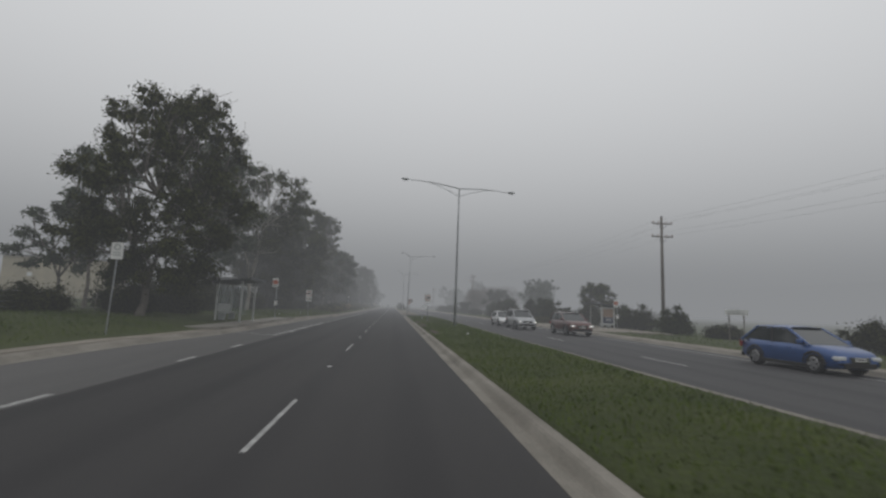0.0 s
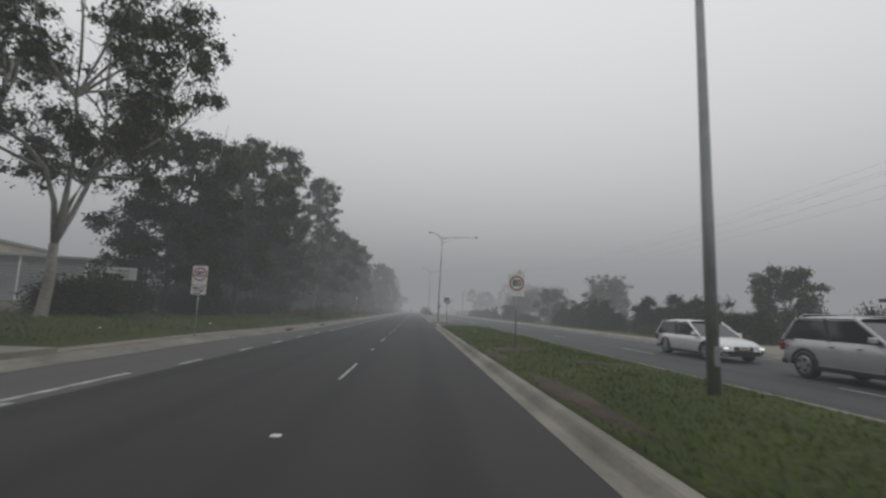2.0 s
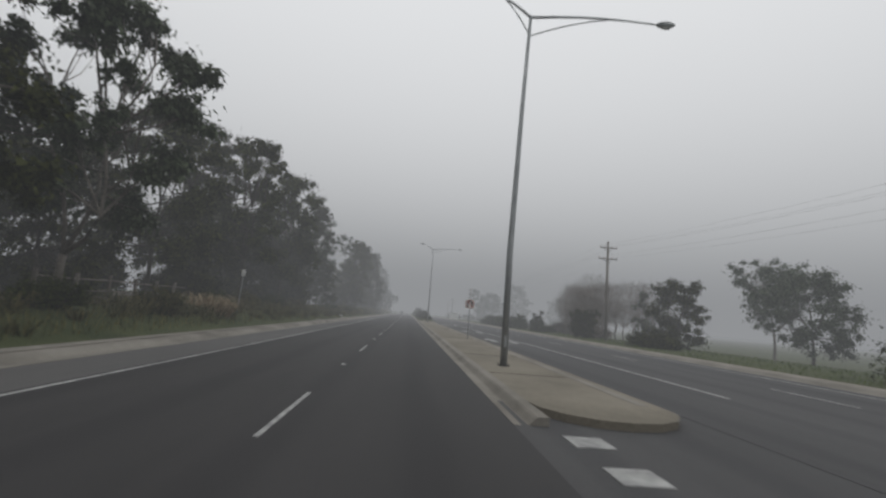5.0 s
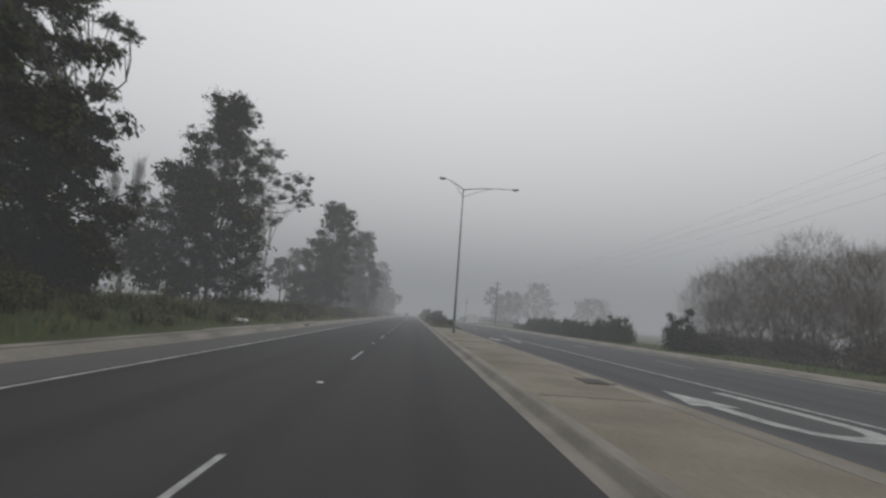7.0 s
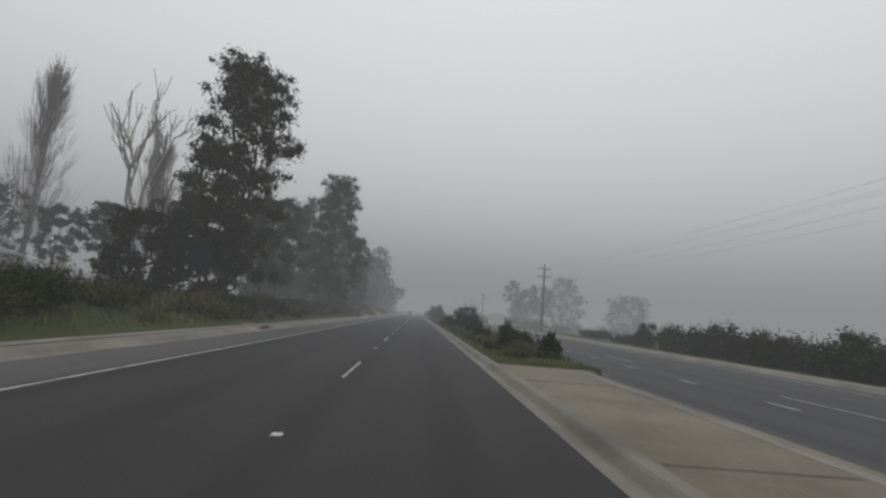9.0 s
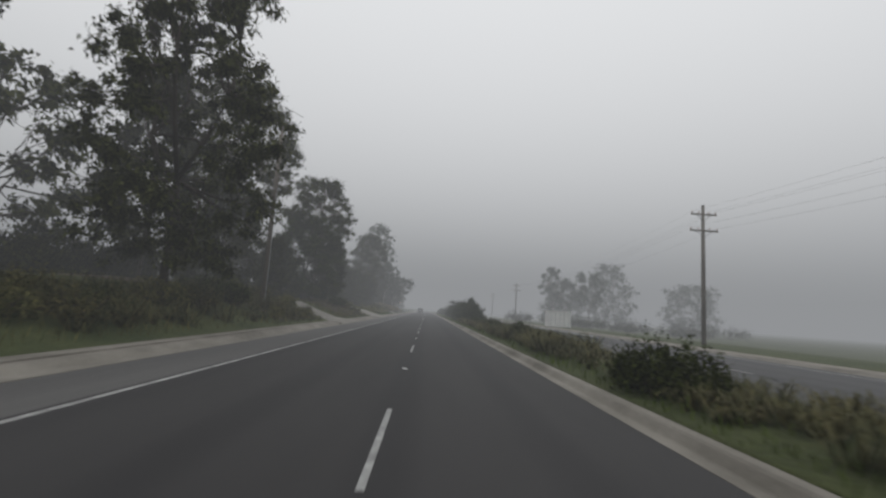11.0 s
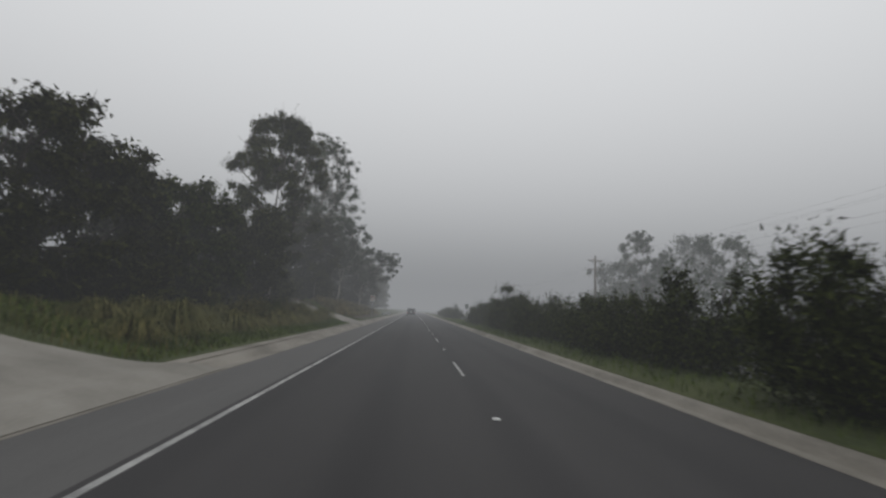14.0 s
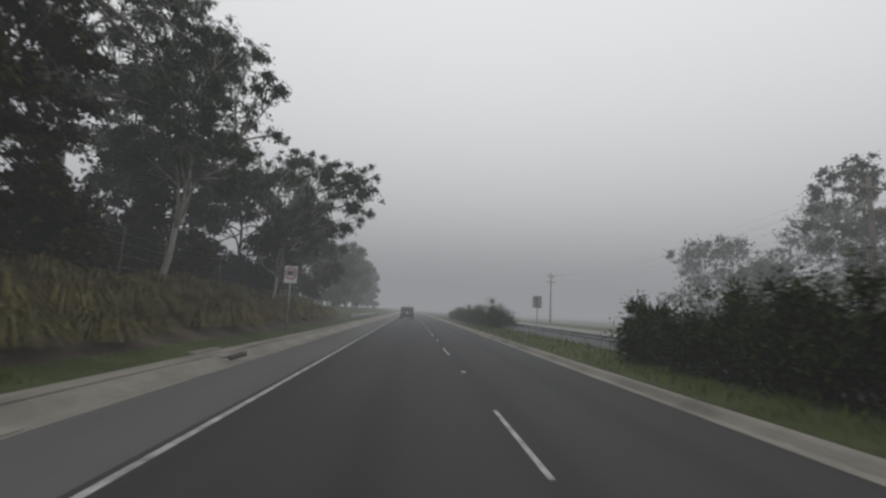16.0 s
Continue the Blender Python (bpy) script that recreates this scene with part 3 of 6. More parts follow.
def bare_tree(x, y, h, spread, seed, bark=M_BARK_PALE, label="", lean=0.0, depth=4, trunk=0.2, category="tree", name="dead_tree", up=0.35, group="", taper=0.58, kids=3, first=0.34, haze=0):
    """A leafless tree: limbs that fork and taper."""
    rng = np.random.default_rng(seed)
    z = land1(x, y) - 0.08
    root = thing(name, x, y, z, 0, label, category, group)
    bm = bmesh.new()
    tb = bmesh.new()

    def grow(p, d, ln, r, lev):
        q = p + d * ln
        mid = p + d * ln * 0.5 + Vector(rng.normal(size=3)) * ln * 0.05
        bm_tube([p, mid, q], [r, r * 0.82, r * 0.66], 6 if lev > 2 else 4, bm if lev > 1 else tb, cap=False)
        if lev == 0:
            return
        for _ in range(kids):
            nd = (d + Vector(rng.normal(size=3)) * 0.55 * spread + Vector((0, 0, up))).normalized()
            grow(p + d * ln * (0.55 + 0.45 * rng.random()), nd, ln * (0.58 + 0.26 * rng.random()), r * taper, lev - 1)

    grow(Vector((0, 0, -0.1)), Vector((lean, 0, 1)).normalized(), h * first, trunk, depth)
    part("trunk", bm, bark, root)
    tagged(part("twig_mass", tb, bark, root), kind="stuff")
    if haze:
        n = haze
        a, q, t = rng.random(n) * 2 * math.pi, np.sqrt(rng.random(n)), rng.random(n)
        w = 0.3 * h * (0.45 + 0.9 * np.sin(math.pi * np.clip(t * 0.85 + 0.1, 0, 1)))
        c = np.stack([q * w * np.cos(a), q * w * np.sin(a), h * (0.22 + 0.74 * t) + 0.08 * h * (1 - q)], 1)
        d = np.stack([np.cos(a) * 0.45, np.sin(a) * 0.45, np.ones(n)], 1) + rng.normal(size=(n, 3)) * 0.4
        d *= (0.35 + 0.75 * rng.random(n))[:, None]
        e = np.cross(d, rng.normal(size=(n, 3)))
        e *= 0.008 / (np.linalg.norm(e, axis=1)[:, None] + 1e-9)
        tagged(np_mesh("twig_haze", np.stack([c - e, c + d, c + e], 1).reshape(-1, 3), np.arange(3 * n).reshape(-1, 3), bark, root), kind="stuff")
    return root


def poplar(x, y, h, w, seed):
    """A leafless poplar: a tall narrow broom of upright twigs."""
    rng = np.random.default_rng(seed)
    root = thing("poplar", x, y, land1(x, y) - 0.1, 0, "tall narrow leafless poplar far in the fog", "tree", "poplars")
    bm = bm_tube([(0, 0, 0), (0.1, 0, h * 0.5), (0.1, 0.1, h)], [0.4, 0.2, 0.03], 7)
    part("trunk", bm, M_BARK, root)
    # steep limbs, each a spray of fine upright twigs
    m, k = 90, 46
    n = m * k
    lz = np.repeat(h * (0.08 + 0.8 * rng.random(m) ** 0.9), k)
    la = np.repeat(rng.random(m) * 2 * math.pi, k)
    s = rng.random(n)
    prof = np.clip(1.15 - 0.95 * lz / h, 0.15, 1) * w
    reach = prof * (0.35 + 0.65 * np.repeat(rng.random(m), k)) * s ** 0.7
    z0 = lz + s * h * 0.2 * (1.1 - 0.7 * lz / h)
    a = la + rng.normal(size=n) * 0.25
    p0 = np.stack([reach * np.cos(a), reach * np.sin(a), z0], 1)
    ln = h * 0.07 * (0.4 + rng.random(n))
    p1 = p0 + np.stack([0.22 * ln * np.cos(a) + rng.normal(size=n) * 0.2, 0.22 * ln * np.sin(a), ln], 1)
    off = np.stack([-np.sin(a), np.cos(a), 0 * a], 1) * 0.022
    pts = np.stack([p0 - off, p0 + off, p1 + off * 0.3, p1 - off * 0.3], 1).reshape(-1, 3)
    tagged(np_mesh("twig_mass", pts, np.arange(n * 4).reshape(-1, 4), M_TWIG, root), kind="stuff")
    return root


def blades(rng, px, py, pz, hgt, wid, lean, bend=0.5, short=False, arch=0.0, way=None):
    """Grass blades as two joined quads each, or one where they are short."""
    n = len(px)
    a = rng.random(n) * 2 * math.pi if way is None else way + rng.normal(size=n) * 0.5
    dx, dy = np.cos(a), np.sin(a)
    h = hgt * (0.55 + 0.75 * rng.random(n))
    ln = lean * h * (0.3 + rng.random(n))
    base = np.stack([px, py, pz], 1)
    side = np.stack([-dy, dx, 0 * a], 1) * (wid * (0.6 + 0.8 * rng.random(n)))[:, None] * 0.5
    mid = base + np.stack([dx * ln * (0.35 + 0.15 * arch), dy * ln * (0.35 + 0.15 * arch), h * (0.6 + 0.12 * arch)], 1)
    tip = base + np.stack([dx * ln, dy * ln, h * (1 - bend * 0.25 - 0.4 * arch * rng.random(n))], 1)
    if short:
        v = np.stack([base - side, base + side, tip + side * 0.25, tip - side * 0.25], 1)
        return v.reshape(-1, 3), np.arange(4 * n).reshape(-1, 4)
    v = np.stack([base - side, base + side, mid + side * 0.8, mid - side * 0.8, tip + side * 0.12, tip - side * 0.12], 1)
    i = np.arange(n)[:, None] * 6
    q = np.concatenate([i + np.array([0, 1, 2, 3]), i + np.array([3, 2, 4, 5])])
    return v.reshape(-1, 3), q


def grass_field(name, n, xa, xb, ya, yb, hgt, wid, mat_, seed, label, lean=0.5, keep=None, lift=0.0):
    rng = np.random.default_rng(seed)
    y = ya + (yb - ya) * rng.random(n)
    a = xa(y) if callable(xa) else np.full(n, xa)
    b = xb(y) if callable(xb) else np.full(n, xb)
    x = a + (b - a) * rng.random(n)
    if keep is not None:
        k = keep(x, y, rng)
        x, y = x[k], y[k]
    # patchy height
    hh = hgt * (0.7 + 0.5 * (np.sin(x * 1.3 + y * 0.4) * np.sin(y * 0.7 - x) * 0.5 + 0.5))
    v, q = blades(rng, x, y, land(x, y) - 0.01 + lift, hh, wid, lean, 0.5, hgt < 0.2)
    return tagged(np_mesh(name, v, q, mat_), label, "grass", kind="stuff")


def tussocks(name, n, xa, xb, ya, yb, size, mat_, seed, label, per=55, wid=0.02, keep=None):
    """Clumps of long arching blades scattered over a stretch, as one mass."""
    rng = np.random.default_rng(seed)
    cy = ya + (yb - ya) * rng.random(n)
    a = xa(cy) if callable(xa) else np.full(n, xa)
    b = xb(cy) if callable(xb) else np.full(n, xb)
    cx = a + (b - a) * rng.random(n)
    if keep is not None:
        k = keep(cx, cy, rng)
        cx, cy = cx[k], cy[k]
    m = len(cx)
    s = size * (0.55 + 0.8 * rng.random(m))
    s_ = np.repeat(s, per)
    ang = rng.random(m * per) * 2 * math.pi
    r = s_ * 0.3 * np.sqrt(rng.random(m * per))
    px, py = np.repeat(cx, per) + r * np.cos(ang), np.repeat(cy, per) + r * np.sin(ang)
    v, q = blades(rng, px, py, land(px, py) - 0.03, s_ * 0.85, wid, 1.25, 1.0, False, 1.0, ang)
    return tagged(np_mesh(name, v, q, mat_), label, "grass", kind="stuff")


DRIVES = (
    ("sandy concrete driveway rising from the kerb", ((-6.4, 227.0, 3.7), (-8.0, 228.0, 3.0), (-12, 232.4, 1.6), (-20, 237, 1.6), (-34, 239, 1.8))),
    ("wide grey concrete driveway with dark tyre tracks", ((-6.4, 256.7, 6.6), (-8.6, 256.9, 5.2), (-12, 258.2, 3.6), (-15, 259.8, 2.4), (-20, 263, 2.0), (-34, 268, 2.0))),
    ("grey concrete driveway climbing the grassy bank", ((-6.4, 297.2, 3.4), (-8.0, 297.3, 2.9), (-10.3, 297.9, 2.3), (-12, 299.2, 1.8), (-15, 300.6, 1.6), (-27, 304, 1.6))))


def off_drive(x, y, rng):
    """True where no driveway lies."""
    ok = np.ones(len(x), bool)
    for _, pts in DRIVES:
        xs_ = [-p[0] for p in pts]
        c, w = np.interp(-x, xs_, [p[1] for p in pts]), np.interp(-x, xs_, [p[2] for p in pts])
        ok &= np.abs(y - c) > w + 0.2
    return ok


# ---------------------------------------------------------------- drives and verges
def drive(pts, label):
    """A concrete drive laid on the land, over a dropped kerb: pts are (x, y, half width)."""
    pts = [(-5.56, pts[0][1], pts[0][2] + 0.5)] + list(pts)
    v, f = [], []
    fine = []
    for (x0, y0, w0), (x1, y1, w1) in zip(pts, pts[1:]):
        for k in range(8):
            t = k / 8
            fine.append((x0 + (x1 - x0) * t, y0 + (y1 - y0) * t, w0 + (w1 - w0) * t))
    fine.append(pts[-1])
    m = 7
    for i, (x, y, w) in enumerate(fine):
        for j in range(m):
            yy = y + w * (2 * j / (m - 1) - 1)
            rise = 0.02 + 0.152 * min(1.0, max(0.0, (-5.6 - x) / 0.6))
            v.append((x, yy, max(land1(x, yy) + 0.028, rise) if x < kerb_left(yy) - 0.1 else rise))
        if i:
            o = m * i
            f += [(o + j, o + j + 1, o - m + j + 1, o - m + j) for j in range(m - 1)]
    ob = raw_mesh("driveway", v, f, M_DRIVE)
    mod = ob.modifiers.new("thick", "SOLIDIFY")
    mod.thickness, mod.offset = 0.12, 1
    return tagged(ob, label, "driveway", kind="structure")


for text, pts_ in DRIVES:
    drive(pts_, text)
strip("kerb_pad", -7.9, -6.2, 126.5, 136, 0.158, M_GRAVEL, "sandy gravel patch behind the kerb", "pavement", 2, 0.2)
strip("kerb_pad", -8.3, -6.2, 141.5, 148.2, 0.158, M_GRAVEL, "sandy worn patch at the kerb drain", "pavement", 2, 0.2)
strip("footpath", lambda y: kerb_left(y) - 0.32, lambda y: kerb_left(y) + 0.1, 50, 900, 0.16, M_CONC, "weathered concrete edging strip behind the kerb", "pavement", 3, 0.3)
strip("footpath", lambda y: kerb_left(y) - 1.6, lambda y: kerb_left(y) + 0.1, -60, 7.5, 0.15, M_GRAVEL, "broken sandy gravel edge of the verge", "pavement", 2, 0.3)
strip("footpath", lambda y: kerb_left(y) - 1.0, lambda y: kerb_left(y) + 0.1, 26, 50, 0.155, M_GRAVEL, "sandy gravel edge of the verge", "pavement", 2, 0.3)
strip("shelter_pad", -11.3, lambda y: kerb_left(y) + 0.1, 7.5, 26, 0.27, M_DRIVE, "concrete pad under the bus shelter", "pavement", 2, 0.5)
strip("shelter_pad", 18.2, 26.6, 22, 42, 0.15, M_GRAVEL, "sandy concrete pad under the far bus shelter", "pavement", 4, 0.4)
strip("verge_edge", 18.2, 19.3, -60, 500, 0.125, M_GRAVEL, "sandy gravel strip beyond the far kerb", "pavement", 6, 0.3)

# worn spots in the median grass: centre and half sizes
WORN = ((5.2, 31.2, 0.95, 1.0), (6.6, 26.6, 0.8, 0.5), (4.25, 22.0, 0.3, 3.0), (4.2, 29.0, 0.3, 2.2), (4.3, 12.0, 0.3, 2.4))
grass_field("median_grass", 72000, 3.95, 8.4, -22, 58.3, 0.085, 0.016, M_GRASS, 11, "short mown green grass on the median", 0.7,
            lambda x, y, rng: np.all([((x - cx) / rx) ** 2 + ((y - cy) / ry) ** 2 > 0.35 + 1.0 * rng.random(len(x)) for cx, cy, rx, ry in WORN], axis=0))


def worn_patch(cx, cy, rx, ry, seed):
    """Ragged low mound of bare soil and leaf litter showing through the mown grass."""
    rr = random.Random(seed)
    edge = [0.75 + 0.5 * rr.random() for _ in range(28)]
    v, f, n = [(cx, cy, land1(cx, cy) + 0.03)], [], 28
    for k in (1, 2, 3):
        for j in range(n):
            a = 2 * math.pi * j / n
            q = k / 3 * (1 + (edge[j] - 1) * k / 3)
            x, y = cx + rx * q * math.cos(a), cy + ry * q * math.sin(a)
            v.append((x, y, land1(x, y) + (0.03, 0.024, -0.02)[k - 1] + 0.008 * rr.random()))
    for j in range(n):
        i = (j + 1) % n
        f.append((0, 1 + j, 1 + i))
        f += [(1 + n * k + j, 1 + n * (k + 1) + j, 1 + n * (k + 1) + i, 1 + n * k + i) for k in (0, 1)]
    return tagged(raw_mesh("bare_patch", v, f, M_SOIL, smooth=True), "bare brown soil and leaf litter in the median grass", "ground", kind="structure")


for i, patch_ in enumerate(WORN):
    worn_patch(*patch_, 880 + i)
grass_field("verge_grass", 34000, -17, lambda y: kerb_left(y) - 1.1, -14, 60, 0.13, 0.018, M_GRASS, 12, "short green grass on the verge", 0.7,
            keep=lambda x, y, r: ~((x > -11.4) & (y > 7.2) & (y < 26.3)))
grass_field("far_verge_grass", 9000, 19.2, 34, -15, 150, 0.22, 0.03, M_GRASS, 13, "rough green grass beyond the far carriageway", 0.6,
            keep=lambda x, y, r: ~((x < 26.8) & (y > 21.8) & (y < 42.2)))
grass_field("bank_grass", 24000, -13, lambda y: kerb_left(y) - 0.95, 56, 268, 0.34, 0.022, M_LONG, 14, "long green and straw grass on the bank", 0.6, off_drive)
grass_field("bank_grass", 8000, -12, lambda y: kerb_left(y) - 0.6, 212, 268, 0.26, 0.02, M_TUSS, 16, "short rough brown grass on the bank beside the drives", 0.7, off_drive)
grass_field("bank_grass", 44000, -13, lambda y: kerb_left(y) - 0.6, 263, 303, 0.19, 0.02, M_GRASS, 17, "rough green grass on the bank beside the drive", 0.7, off_drive)
grass_field("median_edge_grass", 15000, 3.95, 6.9, 160.8, 345, 0.22, 0.02, M_GRASS, 15, "rough green grass in the planted median", 0.6)
tussocks("bank_tussocks", 360, -12.0, lambda y: kerb_left(y) - 1.3, 60, 224, 0.9, M_TUSS, 21, "dark arching tussocks on the bank", 70, 0.02, off_drive)


def tussock_mass(rng, n, r, h):
    """One mound of long blades that rise, arch over and hang to the ground."""
    a = rng.random(n) * 2 * math.pi
    reach = r * (0.25 + 0.95 * rng.random(n) ** 0.7)
    top = h * (1.12 - 0.42 * (reach / (1.2 * r)) ** 2) * (0.8 + 0.35 * rng.random(n))
    b0 = 0.32 * r * np.sqrt(rng.random(n))
    end = np.maximum(0.04, top * (0.55 - 0.85 * reach / r) + rng.normal(size=n) * 0.08)
    wd = 0.005 + 0.006 * rng.random(n)
    rows = []
    for t in (0.0, 0.35, 0.68, 1.0):
        q = b0 + (reach - b0 * 0.4) * t ** 1.35
        z = 2 * t * (1 - t) * top * 1.45 + t * t * end
        c = np.stack([q * np.cos(a), q * np.sin(a), z], 1)
        side = np.stack([-np.sin(a), np.cos(a), 0 * a], 1) * (wd * (1 - 0.8 * t))[:, None]
        rows += [c - side, c + side]
    v = np.stack(rows, 1).reshape(-1, 3)
    i = np.arange(n)[:, None] * 8
    return v, np.concatenate([i + np.array([k, k + 1, k + 3, k + 2]) for k in (0, 2, 4)])


def tussock_plants(spots, seed, material, label, group):
    """Single mounded tussocks, each a plant of its own, on three shared meshes."""
    rng = np.random.default_rng(seed)
    kinds = []
    for j in range(3):
        v, q = tussock_mass(rng, 760, 1.0, 0.78)
        me = np_mesh("tussock_plant", v, q, material)
        kinds.append(tagged(me, label, "grass plant", group))
    for i, (x, y, sc) in enumerate(spots):
        m = pose(x, y, land1(x, y) - 0.06, 0, 0, 77.0 * i) @ Matrix.Diagonal((sc, sc, sc * (0.85 + 0.3 * rng.random()), 1))
        if i < 3:
            kinds[i].matrix_world = m
        else:
            ob = new("tussock_plant", kinds[i % 3].data)
            ob.matrix_world = m
            tagged(ob, label, "grass plant", group)


rt = random.Random(91)
tussock_plants([(-8.5 - 0.3 * rt.random() - (i % 2) * 1.6, 265.4 + i * 1.15, 0.95 + 0.5 * rt.random()) for i in range(23)], 22, M_LONG,
               "large rounded olive tussock with drooping straw blades on the bank", "bank edge tussocks")
tussock_plants([(-8.3 - 0.9 * (i % 4) - 0.4 * rt.random(), 301.5 + i * 0.62, 0.8 + 0.55 * rt.random()) for i in range(58)], 25, M_STRAW,
               "straw-coloured arching tussock on the steep bank", "steep bank tussocks")
tussocks("median_tussocks", 260, 4.5, 6.8, 162, 206, 0.5, M_TUSS, 23, "low olive and brown plants in the median", 60, 0.02)
tussocks("median_tussocks", 90, 4.5, 6.8, 204, 246, 0.62, M_LONG, 26, "long straw and green grass in the median", 80, 0.02)
tussocks("median_tussocks", 130, 4.6, 6.8, 204, 246, 0.8, M_TUSS, 27, "dark olive tussocks in the median", 80, 0.02)
rr = random.Random(321)
for i in range(30):
    y = 140.5 + 2.5 * i + rr.random()
    h = 0.7 + 0.7 * rr.random()
    if 141 < y < 149:
        continue
    shrub(-8.5 - 2.3 * rr.random(), y, h, h * 0.95, h * 1.2, 1500 + i, (M_TUSS, M_WATTLE, M_LONG)[i % 3], 1500, 0.2, 0.035, 0.25, "rounded scrubby plant in the rough grass of the bank", "bank_bush", "bank scrub lumps")
for i, (x, y, h, r) in enumerate(((-7.9, 219.4, 0.6, 0.7), (-8.8, 217.2, 0.9, 0.9), (-9.4, 221.0, 0.9, 0.9), (-8.2, 222.8, 0.6, 0.6), (-10.2, 223.6, 0.8, 0.8), (-10.4, 218.6, 1.0, 1.0), (-8.0, 214.6, 0.7, 0.8), (-9.6, 212.8, 1.0, 1.0),
                                  (-9.0, 242.4, 0.8, 0.9), (-9.8, 245.0, 0.9, 0.9), (-8.6, 247.2, 0.6, 0.8))):
    shrub(x, y, h, r, r, 1440 + i, M_TUSS if i % 2 else M_LONG, 1500, 0.2, 0.03, 0.3, "low scrubby brown and olive bush on the bare bank", "bank_bush", "bare bank scrub")
for i, (x, y) in enumerate(((5.4, 222.5), (5.9, 226.8), (5.2, 230.2), (6.1, 233.6), (5.4, 237.2), (6.3, 217.5), (5.3, 212.0))):
    shrub(x, y, 0.85 + 0.1 * (i % 3), 0.6, 0.8, 470 + i, M_WATTLE, 1800, 0.16, 0.05, 0.2, "low rounded olive bush among the median grass", "wattle_bush", "median grass bushes", "bush")
tussocks("reed_clump", 9, -9.6, -8.6, 92, 95, 1.3, M_REED, 24, "pale straw reeds at the roadside", 120, 0.02)


# ---------------------------------------------------------------- trees beside the near carriageway
GUM_A = "tall gum tree with dense grey-green crown beside the bus shelter"
tree(-12.8, 11.0, 13.6, 4.4, 0.15, 101, M_GUM, lean=(0.11, 0), clumps=44, count=40000, trunk=0.36, fork=0.12, clump=0.27, length=0.23, width=0.095, label=GUM_A)
tree(-19.2, 16.5, 11.0, 2.6, 0.45, 102, M_GUM2, clumps=14, count=6500, trunk=0.2, shape="flat", label="slender grey gum behind the large gum")
tree(-22.0, 18.0, 7.6, 2.6, 0.35, 103, M_GUM2, clumps=12, count=5000, trunk=0.2, label="small foggy gum tree on the verge")
tree(-15.8, 27.0, 16.0, 4.3, 0.28, 152, M_GUM2, M_BARK_PALE, clumps=26, count=17000, length=0.28, width=0.1, trunk=0.2, fork=0.3, clump=0.26, label="slender open gum with pale limbs behind the bus sign")
tree(-13.8, 34.0, 15.6, 6.2, 0.42, 104, M_GUM, M_BARK_PALE, clumps=30, count=22000, trunk=0.34, fork=0.2, clump=0.22, length=0.26, width=0.1, shape="flat",
     label="spreading gum with pale forked trunk and open crown", lean=(0.03, 0.0))
tree(-14.5, 44.5, 12.4, 4.4, 0.16, 105, M_DARK, M_BARK_DARK, clumps=28, count=16000, trunk=0.26, clump=0.25, label="dense dark gum with leaves down to the grass")
tree(-12.6, 51.0, 13.2, 3.8, 0.18, 106, M_GUM, M_BARK_DARK, clumps=26, count=16000, trunk=0.26, clump=0.26, label="dense dark gum close to the kerb")
tree(-13.6, 58.5, 16.6, 4.8, 0.2, 107, M_GUM, M_BARK_DARK, clumps=26, count=15000, trunk=0.28, clump=0.25, label="tall dense gum in the roadside row")
tree(-13.6, 65.0, 11.0, 3.4, 0.15, 108, M_DARK, M_BARK_DARK, clumps=20, count=12000, trunk=0.24, clump=0.28, label="dark bushy gum in the roadside row")
tree(-12.4, 78.5, 18.6, 4.2, 0.2, 109, M_GUM, M_BARK, clumps=28, count=17000, trunk=0.3, shape="tall", clump=0.27, label="tall pointed gum with hanging leaves")
tree(-11.2, 84.0, 12.0, 3.2, 0.3, 110, M_GUM2, M_BARK, clumps=20, count=11000, trunk=0.24, fork=0.16, clump=0.27, label="leaning gum with crooked trunk on the verge", lean=(0.1, 0.0))
tree(-15.0, 97.0, 12.5, 4.2, 0.2, 111, M_GUM, M_BARK_DARK, clumps=22, count=12000, trunk=0.24, clump=0.26, label="dense gum by the post and rail fence")
tree(-12.4, 106.0, 14.2, 2.8, 0.3, 112, M_GUM, M_BARK_DARK, clumps=18, count=9000, trunk=0.2, clump=0.26, label="slim gum with a mop of leaves on top", extra=((1.0, 0, 13.6, 1.0),))
tree(-17.0, 112.0, 16.5, 5.2, 0.2, 113, M_DARK, M_BARK_DARK, clumps=26, count=15000, trunk=0.3, clump=0.24, label="tall dark gum in a dense row")
tree(-12.8, 119.0, 15.0, 4.4, 0.22, 114, M_GUM, M_BARK_DARK, clumps=26, count=16000, trunk=0.28, clump=0.25, label="dense gum over the grassy bank")
tree(-14.6, 126.0, 8.4, 3.5, 0.03, 151, M_DARK, M_BARK_DARK, clumps=22, count=12000, trunk=0.22, clump=0.3, label="dark dense low tree on the bank")
tree(-15.2, 127.5, 14.2, 2.9, 0.45, 115, M_GUM, M_BARK, clumps=24, count=15000, trunk=0.26, clump=0.22, shape="flat", label="gum with fine open twigs at its edge", length=0.24, width=0.09)
tree(-14.3, 143.2, 17.0, 3.5, 0.08, 116, M_DARK, M_BARK_DARK, clumps=30, count=20000, trunk=0.24, shape="tall", clump=0.32, length=0.26, width=0.1, label="dark bushy gum narrowing to a tall head",
     extra=((1.0, 0, 15.0, 1.2), (-0.8, 0, 14.2, 1.1), (-3.2, 0.4, 9.6, 1.2), (2.6, 0, 7.0, 1.2)))
tree(-17.4, 143.5, 11.2, 3.3, 0.1, 117, M_DARK, M_BARK_DARK, clumps=18, count=9000, trunk=0.2, clump=0.34, label="low dark bushy tree on the bank")
